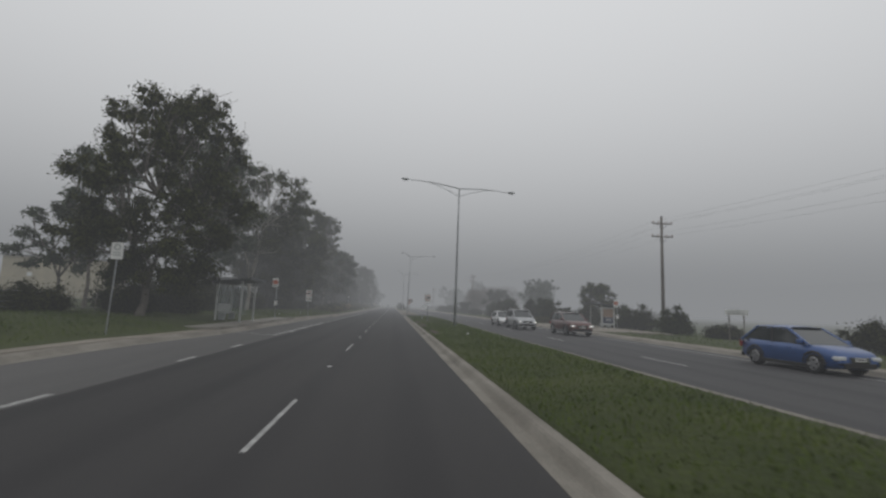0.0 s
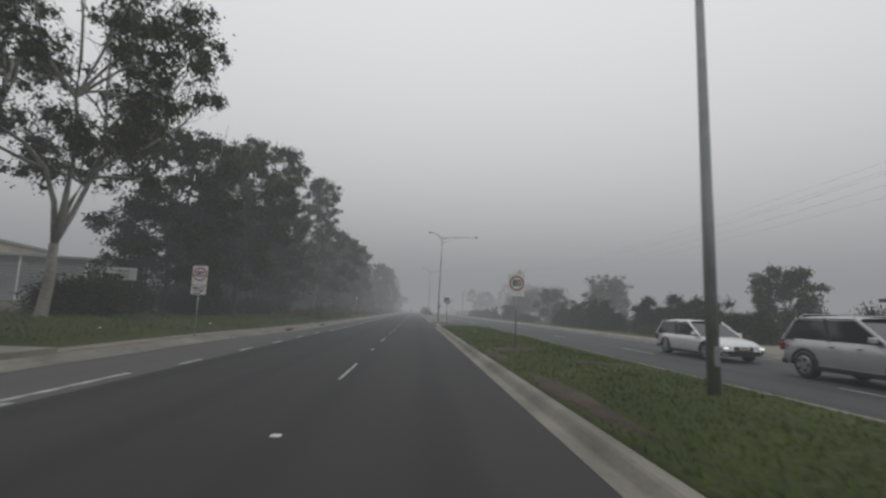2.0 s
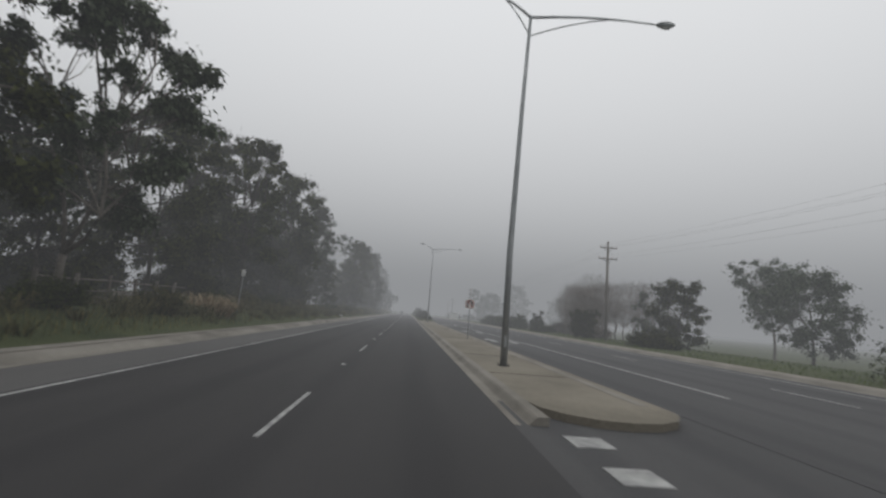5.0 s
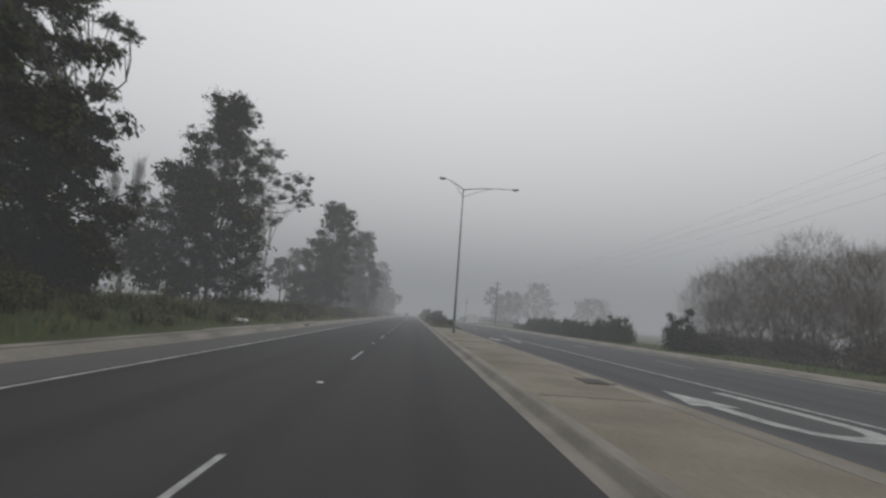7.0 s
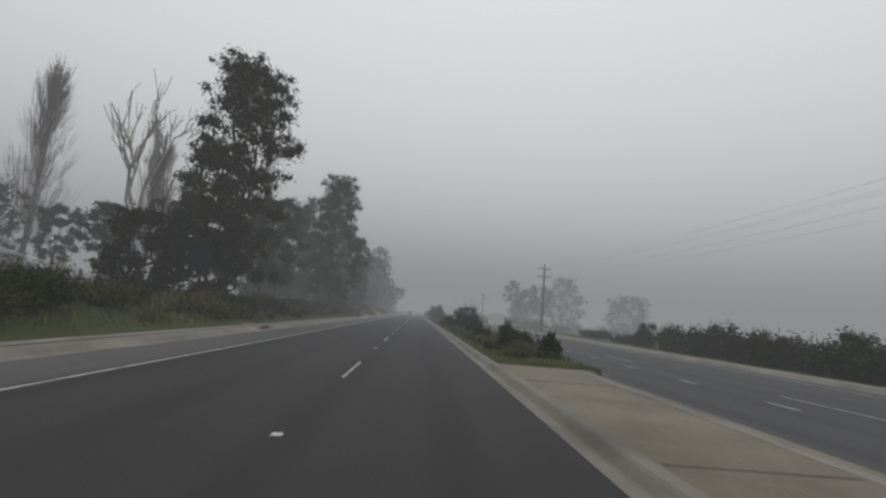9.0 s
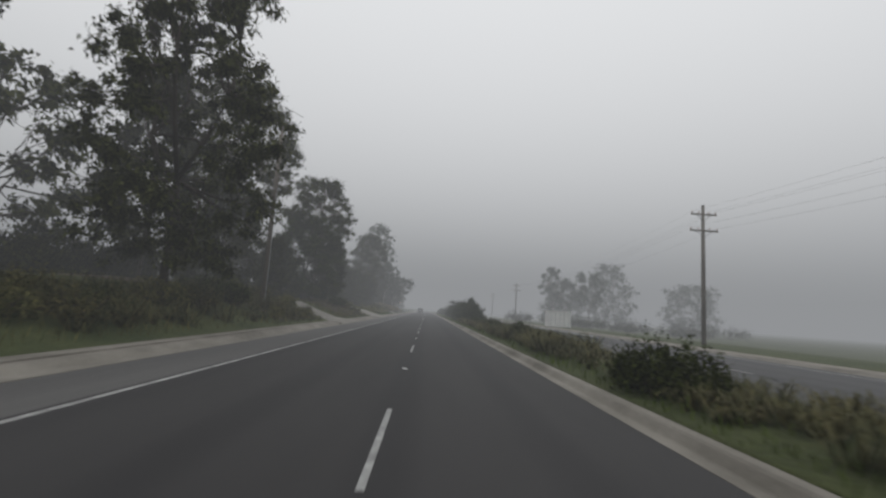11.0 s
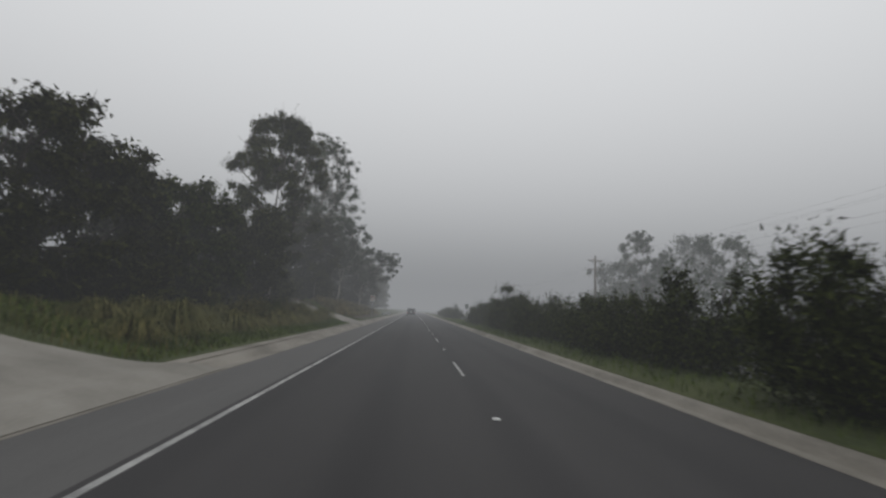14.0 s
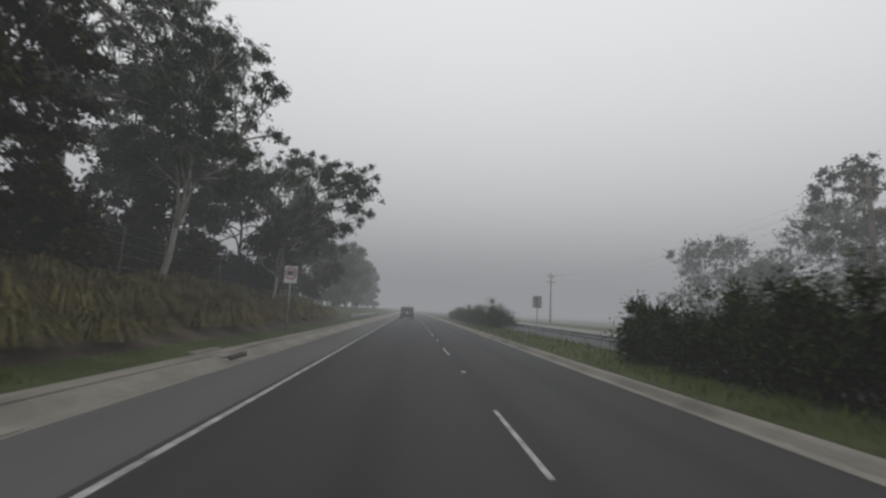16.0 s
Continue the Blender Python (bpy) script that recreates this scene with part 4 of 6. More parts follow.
tree(-20.4, 154.0, 17.0, 4.0, 0.5, 118, M_GUM2, M_BARK_PALE, clumps=30, count=25000, length=0.2, width=0.075, trunk=0.3, fork=0.4, loose=1.7, clump=0.17, lean=(0.27, 0.0), label="open pale-limbed gum leaning towards the road",
     extra=tuple((dx + 4.6, 0.5, dz, r) for dx, dz, r in ((5.2, 12.0, 0.75), (4.4, 13.4, 0.8), (4.7, 10.7, 0.55), (5.6, 11.3, 0.5), (3.4, 12.6, 0.7), (2.4, 8.8, 0.6), (0.2, 8.4, 0.6), (1.2, 10.8, 0.7), (2.8, 11.4, 0.5))))
bare_tree(-20.6, 143.0, 9.8, 1.0, 31, label="bare dead tree with forked pale limbs", trunk=0.18, depth=3, taper=0.64)
tree(-10.9, 176.0, 16.4, 3.7, 0.13, 119, M_GUM, M_BARK_DARK, clumps=34, count=24000, length=0.24, width=0.095, trunk=0.26, shape="tall", clump=0.31, label="tall columnar gum with two heads",
     extra=((2.1, 0, 14.6, 1.0), (2.4, 0, 12.8, 1.1), (2.9, 0, 10.4, 1.2), (-0.6, 0, 15.4, 1.1)))
tree(-13.8, 180.0, 11.0, 2.8, 0.2, 120, M_GUM, M_BARK_DARK, clumps=18, count=9000, trunk=0.2, clump=0.3, label="dark gum at the foot of the tall gum")
tree(-14.4, 173.0, 5.0, 1.9, 0.06, 121, M_DARK, M_BARK_DARK, clumps=14, count=7000, trunk=0.2, clump=0.34, label="small dark tree on the grassy bank")
tree(-10.1, 207.0, 17.4, 4.1, 0.1, 122, M_GUM, M_BARK_DARK, clumps=36, count=24000, length=0.26, width=0.1, trunk=0.28, shape="tall", clump=0.3, label="tall gum with a rounded head and heavy skirts")
tree(-15.0, 200.0, 12.0, 3.0, 0.2, 123, M_DARK, M_BARK_DARK, clumps=18, count=9500, trunk=0.2, clump=0.3, label="dark gum in the roadside group")
tree(-14.0, 192.0, 10.5, 2.6, 0.25, 124, M_DARK, M_BARK_DARK, clumps=16, count=8000, trunk=0.18, clump=0.3, label="small dark gum in the roadside group")
tree(-21.4, 188.0, 8.4, 2.2, 0.45, 125, M_DARK, M_BARK_DARK, clumps=14, count=7000, trunk=0.22, clump=0.34, label="dark round-headed tree on the paddock")
tree(-28.5, 191.0, 8.0, 2.1, 0.42, 126, M_DARK, M_BARK_DARK, clumps=14, count=6500, trunk=0.22, clump=0.34, label="small dark round-headed paddock tree")
tree(-36.5, 196.0, 8.2, 1.9, 0.3, 127, M_DARK, M_BARK_DARK, clumps=12, count=5500, trunk=0.22, clump=0.36, label="small dark round-headed paddock tree")
tree(-51.0, 200.0, 12.5, 6.2, 0.2, 153, M_DARK, M_BARK_DARK, clumps=20, count=9000, length=0.4, width=0.16, trunk=0.3, clump=0.34, label="broad dark tree behind the house")
bare_tree(-25.2, 189.5, 19.5, 0.55, 36, label="tall dead tree with bare forked limbs", trunk=0.26, depth=4, lean=0.04, taper=0.64, kids=3, first=0.4)
bare_tree(-19.5, 183.0, 12.5, 0.7, 33, label="leaning dead tree with bare limbs", trunk=0.26, depth=4, lean=0.25, taper=0.66, kids=2)
poplar(-49.5, 208, 29, 5.8, 41)
poplar(-32.0, 204, 20, 4.2, 42)
poplar(-60, 208, 29, 3.8, 43)
poplar(-66, 210, 26, 3.8, 44)
tree(-16.6, 227.0, 19.0, 4.8, 0.34, 128, M_GUM, M_BARK_PALE, clumps=38, count=28000, length=0.24, width=0.09, trunk=0.34, fork=0.3, clump=0.24, label="very tall spreading gum on the bank",
     extra=((3.2, 2.4, 13.6, 1.5), (2.8, 3.4, 15.2, 1.6), (3.4, 2.6, 12.0, 1.0), (2.2, 1.6, 11.0, 0.9)))
tree(-15.6, 224.6, 10.5, 3.4, 0.06, 129, M_DARK, M_BARK_DARK, clumps=26, count=18000, trunk=0.24, clump=0.3, shape="tall", length=0.26, width=0.09, label="dark conifer-like tree at the top of the bank")
tree(-18.4, 219.0, 15.0, 4.2, 0.1, 154, M_DARK, M_BARK_DARK, clumps=26, count=16000, trunk=0.24, clump=0.28, shape="tall", label="dense dark tree filling the top of the bank")
tree(-13.4, 229.4, 6.0, 1.5, 0.04, 130, M_DARK, M_BARK_DARK, clumps=30, count=17000, trunk=0.16, clump=0.3, shape="tall", length=0.24, width=0.07, label="dark feathery conifer-like tree beside the drive")
tree(-12.4, 240.8, 14.0, 3.5, 0.38, 131, M_GUM, M_BARK, clumps=32, count=28000, length=0.22, width=0.085, trunk=0.28, clump=0.26, label="tall gum with hanging leaves between two drives", extra=((-3.2, 0, 9.4, 1.1), (1.8, 0, 9.2, 0.9)))
tree(-13.0, 238.8, 9.4, 3.7, 0.08, 132, M_WATTLE, M_BARK_DARK, clumps=40, count=30000, length=0.22, width=0.075, trunk=0.22, clump=0.28, label="broad drooping wattle under the tall gum")
tree(-11.3, 243.2, 6.8, 1.8, 0.12, 133, M_DARK, M_BARK_DARK, clumps=18, count=10000, trunk=0.18, clump=0.34, label="dark bushy tree beside the drive", extra=((0.6, 0, 6.6, 0.9),))
tree(-14.2, 234.8, 5.2, 2.0, 0.06, 156, M_DARK, M_BARK_DARK, clumps=22, count=13000, trunk=0.18, clump=0.34, shape="tall", label="dense dark bushy tree on the brown bank")
tree(-15.8, 264.2, 8.7, 2.2, 0.4, 134, M_GUM, M_BARK_PALE, clumps=18, count=9000, length=0.26, width=0.1, trunk=0.16, fork=0.32, clump=0.27, label="slim tree with pale bare stems by the drive")
tree(-19.4, 267.2, 8.4, 2.6, 0.22, 135, M_DARK, M_BARK_PALE, clumps=18, count=10000, trunk=0.18, fork=0.3, label="dark tree with bare lower stems by the drive")
tree(-26.0, 244.5, 10.0, 3.6, 0.15, 136, M_DARK, M_BARK_DARK, clumps=18, count=9000, trunk=0.2, clump=0.3, label="dense dark tree above the drive")
tree(-15.8, 271.0, 8.4, 3.4, 0.08, 137, M_DARK, M_BARK_DARK, clumps=22, count=12000, trunk=0.2, clump=0.3, label="dense dark roadside thicket tree")
tree(-14.4, 278.5, 7.2, 3.0, 0.08, 138, M_WATTLE, M_BARK_DARK, clumps=20, count=12000, trunk=0.2, clump=0.32, label="dense olive wattle tree on the bank")
tree(-19.0, 281.5, 9.0, 3.4, 0.1, 139, M_DARK, M_BARK_DARK, clumps=20, count=11000, trunk=0.2, clump=0.3, label="dark thicket tree behind the bank")
tree(-13.0, 286.5, 7.4, 3.0, 0.08, 140, M_DARK, M_BARK_DARK, clumps=20, count=11000, trunk=0.2, clump=0.32, label="dense dark roadside thicket tree")
tree(-13.0, 290.6, 15.8, 3.6, 0.28, 141, M_GUM, M_BARK, clumps=46, count=34000, length=0.24, width=0.09, trunk=0.28, clump=0.25, label="tall feathery gum over the thicket", extra=((-3.6, 0, 11.6, 1.0), (2.8, 0, 13.0, 1.3), (0.4, 0, 14.8, 1.3)))
tree(-14.4, 292.5, 6.6, 2.2, 0.08, 142, M_DARK, M_BARK_DARK, clumps=16, count=8500, trunk=0.16, clump=0.34, label="dark bushy tree above the drive")
tree(-13.6, 311.5, 20.8, 4.4, 0.3, 143, M_GUM2, M_BARK_PALE, clumps=50, count=27000, length=0.23, width=0.08, trunk=0.34, loose=1.7, clump=0.22, label="tall pale-limbed gum with misty lacy crown", extra=((-4.6, -1, 16.0, 1.0), (-4.2, -1, 14.2, 0.8)))
tree(-13.4, 307.0, 9.8, 3.2, 0.04, 144, M_DARK, M_BARK_DARK, clumps=34, count=24000, trunk=0.2, clump=0.3, label="dense dark tree at the fence", length=0.26, width=0.1)
tree(-17.6, 305.0, 9.2, 2.0, 0.03, 145, M_DARK, M_BARK_DARK, clumps=26, count=14000, length=0.24, width=0.07, trunk=0.18, clump=0.28, shape="tall", label="dark conifer-like tree at the fence")
tree(-15.6, 307.5, 6.6, 2.2, 0.05, 155, M_DARK, M_BARK_DARK, clumps=18, count=9000, trunk=0.16, clump=0.32, label="dark conifer-like tree at the fence")
tree(-11.6, 315.0, 11.0, 3.0, 0.4, 146, M_GUM2, M_BARK_PALE, clumps=22, count=14000, length=0.22, width=0.08, trunk=0.22, fork=0.22, loose=1.7, clump=0.24, lean=(0.14, 0.04),
     label="gum leaning over the bank with pale forked trunk")
tree(-9.8, 324.0, 9.4, 2.6, 0.4, 147, M_GUM2, M_BARK_PALE, clumps=18, count=14000, length=0.24, width=0.09, trunk=0.2, fork=0.2, loose=1.7, clump=0.28, lean=(0.14, 0), label="gum reaching out over the road shoulder",
     extra=((4.6, -1.0, 8.0, 0.9), (5.2, -1.0, 7.2, 0.8), (4.6, -1.0, 6.2, 0.9), (4.2, -1.0, 5.0, 0.7), (3.6, -0.6, 7.6, 0.7)))
tree(-12.6, 326.0, 8.0, 3.4, 0.08, 148, M_DARK, M_BARK_DARK, clumps=22, count=12000, trunk=0.2, clump=0.3, label="dense dark thicket tree beyond the speed sign")
tree(-11.6, 338.0, 9.0, 3.4, 0.08, 149, M_DARK, M_BARK_DARK, clumps=20, count=10000, trunk=0.2, clump=0.3, label="dense dark thicket tree in the fog")
tree(-14.5, 320.0, 15.5, 4.0, 0.3, 150, M_GUM2, M_BARK, clumps=30, count=11000, length=0.24, width=0.09, trunk=0.26, loose=1.7, clump=0.24, label="tall misty gum in the row")
for i in range(11):
    rr = random.Random(500 + i)
    tree(-12.4 - 3.5 * rr.random() - (2 if i % 2 else 0), 350 + i * 9, 8 + 7 * rr.random(), 3.8, 0.1, 160 + i, M_GUM if i % 3 else M_DARK, M_BARK_DARK, clumps=18, count=4000, length=0.6, width=0.24,
         trunk=0.22, clump=0.3, label="fog-veiled gum in the roadside row", group="distant roadside gums")
for i, (x, y, h, sp) in enumerate(((-25, 72, 13, 4.2), (-25, 84, 13, 4.2), (-25, 103, 14, 4.6), (-24, 122, 15, 4.5), (-23, 132, 12, 4),
                                   (-24, 268, 8, 3.4), (-22, 290, 8, 3.8), (-25, 308, 7, 3.6), (-20, 327, 16, 4.2), (-24, 214, 13, 4.4), (-24, 243, 9, 4.2))):
    tree(x, y, h, sp, 0.12, 200 + i, M_GUM if i % 2 else M_DARK, M_BARK_DARK, clumps=18, count=4200, length=0.54, width=0.22, trunk=0.24, clump=0.3,
         label="dense gum standing behind the roadside row", group="second row gums")

for i, (x, y, h, sp) in enumerate(((-15.2, 71, 14.0, 4.2), (-14.8, 142, 9.5, 4.2), (-15.4, 124.5, 8.0, 3.4), (-12.6, 176.5, 6.5, 2.6), (-16.0, 50, 8.5, 3.6), (-15.6, 55, 9.5, 3.4), (-15.4, 61.5, 9.0, 3.2), (-16.4, 68, 8.0, 3.4), (-16.5, 90, 8.0, 3.4), (-15.6, 103, 8.0, 3.2), (-15.8, 109, 9.0, 3.2), (-15.4, 116, 8.0, 3.2),
                                   (-16.2, 274, 7.2, 3.2), (-15.0, 283, 6.8, 2.8), (-14.6, 319, 7.5, 3.0), (-19.5, 240, 5.0, 2.6))):
    tree(x, y, h, sp, 0.28 if 49 < y < 63 else 0.03, 240 + i, M_DARK, M_BARK_DARK, clumps=20, count=4800, length=0.36, width=0.17, trunk=0.22, clump=0.32, label="dense dark bushy tree filling the roadside row", group="bushy understorey trees")

# shrubs on the left verge
for i, (x, y, h, rx, ry) in enumerate(((-14.6, 13.2, 2.2, 1.6, 1.6), (-13.4, 16.5, 2.8, 1.6, 2.0), (-17.5, 9.0, 2.0, 2.2, 1.6), (-14.8, 22.5, 3.6, 1.8, 1.9), (-15.8, 28.0, 4.0, 2.3, 2.2),
                                       (-15, 37.5, 3.0, 1.6, 1.6), (-18, 20.0, 3.2, 2.4, 2.2), (-13.6, 47.5, 2.4, 1.8, 2.2), (-13, 56, 1.8, 1.6, 2.6), (-12.6, 62, 1.6, 1.4, 2.4))):
    shrub(x, y, h, rx, ry, 300 + i, M_DARK, 6500, label="dark evergreen shrub under the roadside gums", group="verge shrubs")
for i, (x, y, h, rx, ry) in enumerate(((-10.4, 71, 1.2, 1.0, 1.0), (-10.0, 76, 1.0, 0.9, 1.1), (-10.6, 83, 1.3, 1.1, 1.2), (-9.6, 88.5, 1.4, 0.9, 1.2), (-10.6, 96.5, 1.3, 1.1, 1.4), (-11.2, 104, 1.6, 1.3, 1.6),
                                       (-11.4, 112, 1.7, 1.5, 2.0), (-11.2, 121, 1.6, 1.4, 2.2), (-11.0, 141, 1.7, 1.5, 1.6), (-10.2, 148, 1.3, 1.2, 1.8), (-9.8, 152, 1.3, 1.2, 1.8), (-10.2, 156, 1.5, 1.4, 1.8), (-9.9, 160, 1.3, 1.2, 1.6), (-11.8, 163, 1.5, 1.4, 1.4), (-9.6, 172.5, 1.1, 1.0, 1.4), (-9.8, 179, 1.2, 1.1, 1.8), (-9.8, 188, 1.2, 1.1, 1.8), (-9.9, 200, 1.2, 1.1, 1.8), (-9.8, 212, 1.2, 1.1, 1.8),
                                       (-10.6, 175, 1.1, 1.2, 1.6), (-10.4, 183, 1.2, 1.2, 2.0), (-10.6, 195, 1.1, 1.2, 2.0), (-9.6, 241, 1.0, 1.0, 1.8), (-9.4, 276, 1.5, 1.0, 1.4), (-9.5, 280, 1.4, 1.0, 1.4), (-9.6, 284, 1.4, 1.0, 1.6))):
    shrub(x, y, h, rx, ry, 330 + i, M_TUSS if i % 2 else M_WATTLE, 2600, 0.24, 0.05, 0.3, label="scrubby olive bush on the grassy bank", group="bank scrub")

# planted median and far side
def hedge_bush(x, y, h, rx, ry, seed, label="dark feathery wattle bush in the median", group="median bushes", count=7000, spiky=0.45, leaves=M_WATTLE):
    return shrub(x, y, h, rx, ry, seed, leaves, count if y < 320 else int(count * 0.5), 0.165, 0.055, spiky, label, "wattle_bush", group, "bush")


for i, (x, y, h, rx, ry) in enumerate(((6.3, 163.4, 0.8, 0.3, 0.35), (5.6, 166.0, 0.6, 0.8, 1.0), (6.2, 168.0, 0.6, 0.8, 1.0), (6.1, 170, 1.1, 0.45, 0.5), (5.5, 188, 3.3, 1.5, 1.6), (5.2, 173, 0.6, 0.6, 0.9),
                                       (5.3, 178.5, 0.7, 0.7, 1.2), (5.0, 197, 1.0, 0.9, 1.4))):
    hedge_bush(x, y, h, rx, ry, 400 + i, "rounded dark bush in the grassy median", "low median bushes", 7000 if i == 4 else 2600, 0.05 if i == 4 else 0.35, M_DARK if i == 4 else M_WATTLE)
for i, (x, y, h, rx, ry) in enumerate(((6.0, 241.8, 2.7, 1.1, 1.3), (6.2, 244.8, 2.0, 1.0, 1.2), (5.9, 248.0, 2.7, 1.2, 1.5), (6.4, 252.0, 4.1, 1.2, 1.4), (6.2, 255.5, 3.6, 1.3, 1.9),
                                       (6.0, 259.8, 3.8, 1.4, 1.9), (6.6, 265, 3.4, 1.4, 2.0), (6.2, 270, 2.9, 1.4, 2.4), (6.7, 275, 3.0, 1.5, 2.2), (6.2, 280, 3.1, 1.4, 2.3), (6.2, 284.5, 3.4, 1.4, 2.0),
                                       (5.9, 288.6, 4.0, 1.2, 1.6), (6.7, 293, 3.4, 1.6, 2.4), (6.9, 298, 3.5, 1.6, 2.4), (6.8, 302.8, 3.3, 1.6, 2.3), (6.9, 307, 3.0, 1.5, 1.9), (6.4, 310, 2.6, 1.2, 1.3),
                                       (6.4, 336, 2.6, 1.4, 2.0), (6.3, 341.5, 3.2, 1.3, 1.8), (6.0, 346, 2.6, 1.3, 2.2), (6.0, 353, 2.6, 1.3, 3.0), (6.0, 361, 2.6, 1.3, 3.2), (6.0, 371, 2.4, 1.3, 3.4))):
    hedge_bush(x, y, h, rx, ry, 430 + i, "dense dark wattle bush with feathery tips in the median", "median bushes", 10500, 0.3)
for i, (x, y, h) in enumerate(((6.4, 267.6, 2.9), (6.4, 272.6, 2.8), (6.3, 277.6, 2.8), (6.3, 282.4, 2.9), (6.3, 286.6, 3.0), (6.5, 290.8, 3.2), (6.8, 295.5, 3.2), (6.8, 300.4, 3.1), (6.8, 305, 2.9))):
    hedge_bush(x, y, h, 1.2, 1.5, 640 + i, "dense dark wattle bush with feathery tips in the median", "median bushes", 5000, 0.2)
FAR = "dark bushy hedge on the far side of the road"
for i, (x, y, h, rx, ry) in enumerate(((33, -6, 4.6, 4, 4), (36, 3, 4.6, 4, 4), (31, 7, 2.6, 2.4, 2.4), (28.2, 24, 3.2, 1.3, 1.3), (29.6, 19.5, 1.5, 1.4, 1.4), (30, 34, 3.9, 1.8, 2.2), (29.4, 38, 3.7, 1.8, 2.2), (31, 42, 3.6, 2.2, 2.6), (28.6, 45.5, 3.6, 1.8, 2.2),
                                       (30, 55, 2.6, 2.5, 3.5), (29, 64, 2.8, 2.5, 4), (30, 73, 2.8, 2.5, 4), (28, 82, 2.6, 2.5, 4), (23.9, 65.2, 3.0, 1.0, 1.0), (23.6, 68.4, 4.5, 1.6, 1.9), (23.7, 71.4, 4.5, 1.7, 2.3), (23.8, 75, 4.5, 1.7, 2.4), (23.8, 79, 4.3, 1.7, 2.6), (23.7, 83.2, 4.1, 1.7, 2.6), (25.2, 46, 3.5, 1.4, 1.9), (25.4, 49.5, 4.1, 1.5, 2.0), (25.3, 53.2, 4.5, 1.5, 2.0), (25.4, 56.4, 4.6, 1.4, 1.9), (25.3, 59.4, 4.5, 1.4, 1.7), (25.2, 61.6, 3.8, 1.1, 1.1), (24, 108, 2.2, 2, 3),
                                       (23.4, 143.4, 4.0, 1.1, 1.3), (22.8, 153.4, 3.1, 1.2, 1.4), (22.8, 157.4, 3.5, 1.3, 1.6), (22.0, 162.5, 2.8, 1.5, 2.8), (22.1, 167.5, 2.9, 1.5, 3.0), (22.3, 172.5, 3.0, 1.5, 3.0), (22.3, 177.5, 3.1, 1.5, 3.0), (22.4, 183, 3.0, 1.5, 3.0), (22.5, 188.6, 2.7, 0.8, 0.9),
                                       (24, 195, 1.1, 2, 4), (25, 208, 1.2, 2, 4.5), (24, 142, 1.6, 1.6, 2.4), (28, 147, 2.2, 2.0, 2.6),
                                       (34, 310, 4.5, 5, 6), (27, 322, 4.0, 4, 6), (40, 300, 3.5, 5, 5), (44, 316, 5.5, 6, 6), (57, 318, 5.5, 7, 6), (68, 312, 5.0, 7, 6), (80, 312, 5.5, 7, 6), (50, 300, 3.0, 5, 5), (63, 298, 3.0, 6, 5))):
    shrub(x, y, h, rx, ry, 480 + i, M_DARK if i % 3 else M_WATTLE, (9000 if 44 < y < 90 else 5200) if x < 26.5 else 5600 if y < 60 else 3000, 0.25, 0.1, 0.0 if x < 24.5 else 0.12, FAR, "hedge_bush", "far side bushes", "bush")
for i, (x, y, h, rx, ry) in enumerate(((22.8, 56.4, 0.9, 0.8, 1.3), (22.9, 53.6, 1.0, 0.9, 1.4), (22.8, 50.6, 0.9, 0.9, 1.4), (22.9, 47.4, 1.0, 0.9, 1.5), (22.8, 44.2, 0.8, 0.8, 1.2))):
    shrub(x, y, h, rx, ry, 670 + i, M_TUSS, 2400, 0.2, 0.04, 0.2, label="low brownish scrub in front of the far hedge", group="low far scrub")
tree(33, 52, 6.6, 2.7, 0.06, 601, M_GUM, M_BARK_DARK, clumps=24, count=13000, trunk=0.2, clump=0.32, label="round bushy tree beyond the far bus shelter")
tree(42.4, 111, 9.4, 4.1, 0.2, 602, M_GUM2, M_BARK_DARK, clumps=18, count=8500, trunk=0.24, clump=0.34, label="round misty tree beyond the far carriageway")
tree(46.5, 121, 12.0, 5.0, 0.4, 603, M_GUM2, M_BARK, clumps=20, count=8500, trunk=0.26, shape="flat", label="flat-topped misty tree above the hedge")
tree(30, 114, 7.4, 2.8, 0.03, 604, M_DARK, M_BARK_DARK, clumps=14, count=6000, trunk=0.2, clump=0.34, label="dark rounded tree beside the power pole")
tree(36, 128, 8.4, 3.4, 0.05, 605, M_DARK, M_BARK_DARK, clumps=14, count=6500, trunk=0.2, clump=0.3, label="dark tree beside the far verge")
tree(72.5, 373, 26.0, 9.0, 0.02, 606, M_GUM2, M_BARK, clumps=46, count=9000, length=0.66, width=0.26, trunk=0.3, clump=0.3, label="misty broad tree behind the white hut")
tree(56, 379, 18.5, 8.6, 0.02, 607, M_GUM2, M_BARK, clumps=44, count=8000, length=0.66, width=0.26, trunk=0.28, clump=0.3, label="misty tree behind the white hut")
tree(101, 364, 19.0, 9.6, 0.02, 608, M_GUM2, M_BARK, clumps=44, count=8000, length=0.66, width=0.26, trunk=0.28, clump=0.3, label="misty tree in the field")
tree(40, 336, 18.2, 4.2, 0.5, 609, M_GUM2, M_BARK, clumps=16, count=6500, trunk=0.22, label="tall misty gum beyond the median bushes")
tree(48, 325, 16.5, 5.0, 0.4, 610, M_GUM2, M_BARK, clumps=18, count=7000, trunk=0.24, label="tall misty gum beyond the median bushes")
tree(45, 338, 14.0, 3.8, 0.4, 611, M_GUM2, M_BARK, clumps=14, count=5500, trunk=0.2, label="misty gum beyond the median bushes")
tree(47, 356, 11.0, 4.2, 0.3, 612, M_GUM2, M_BARK, clumps=18, count=8000, trunk=0.24, label="tall open gum beyond the guard rail")
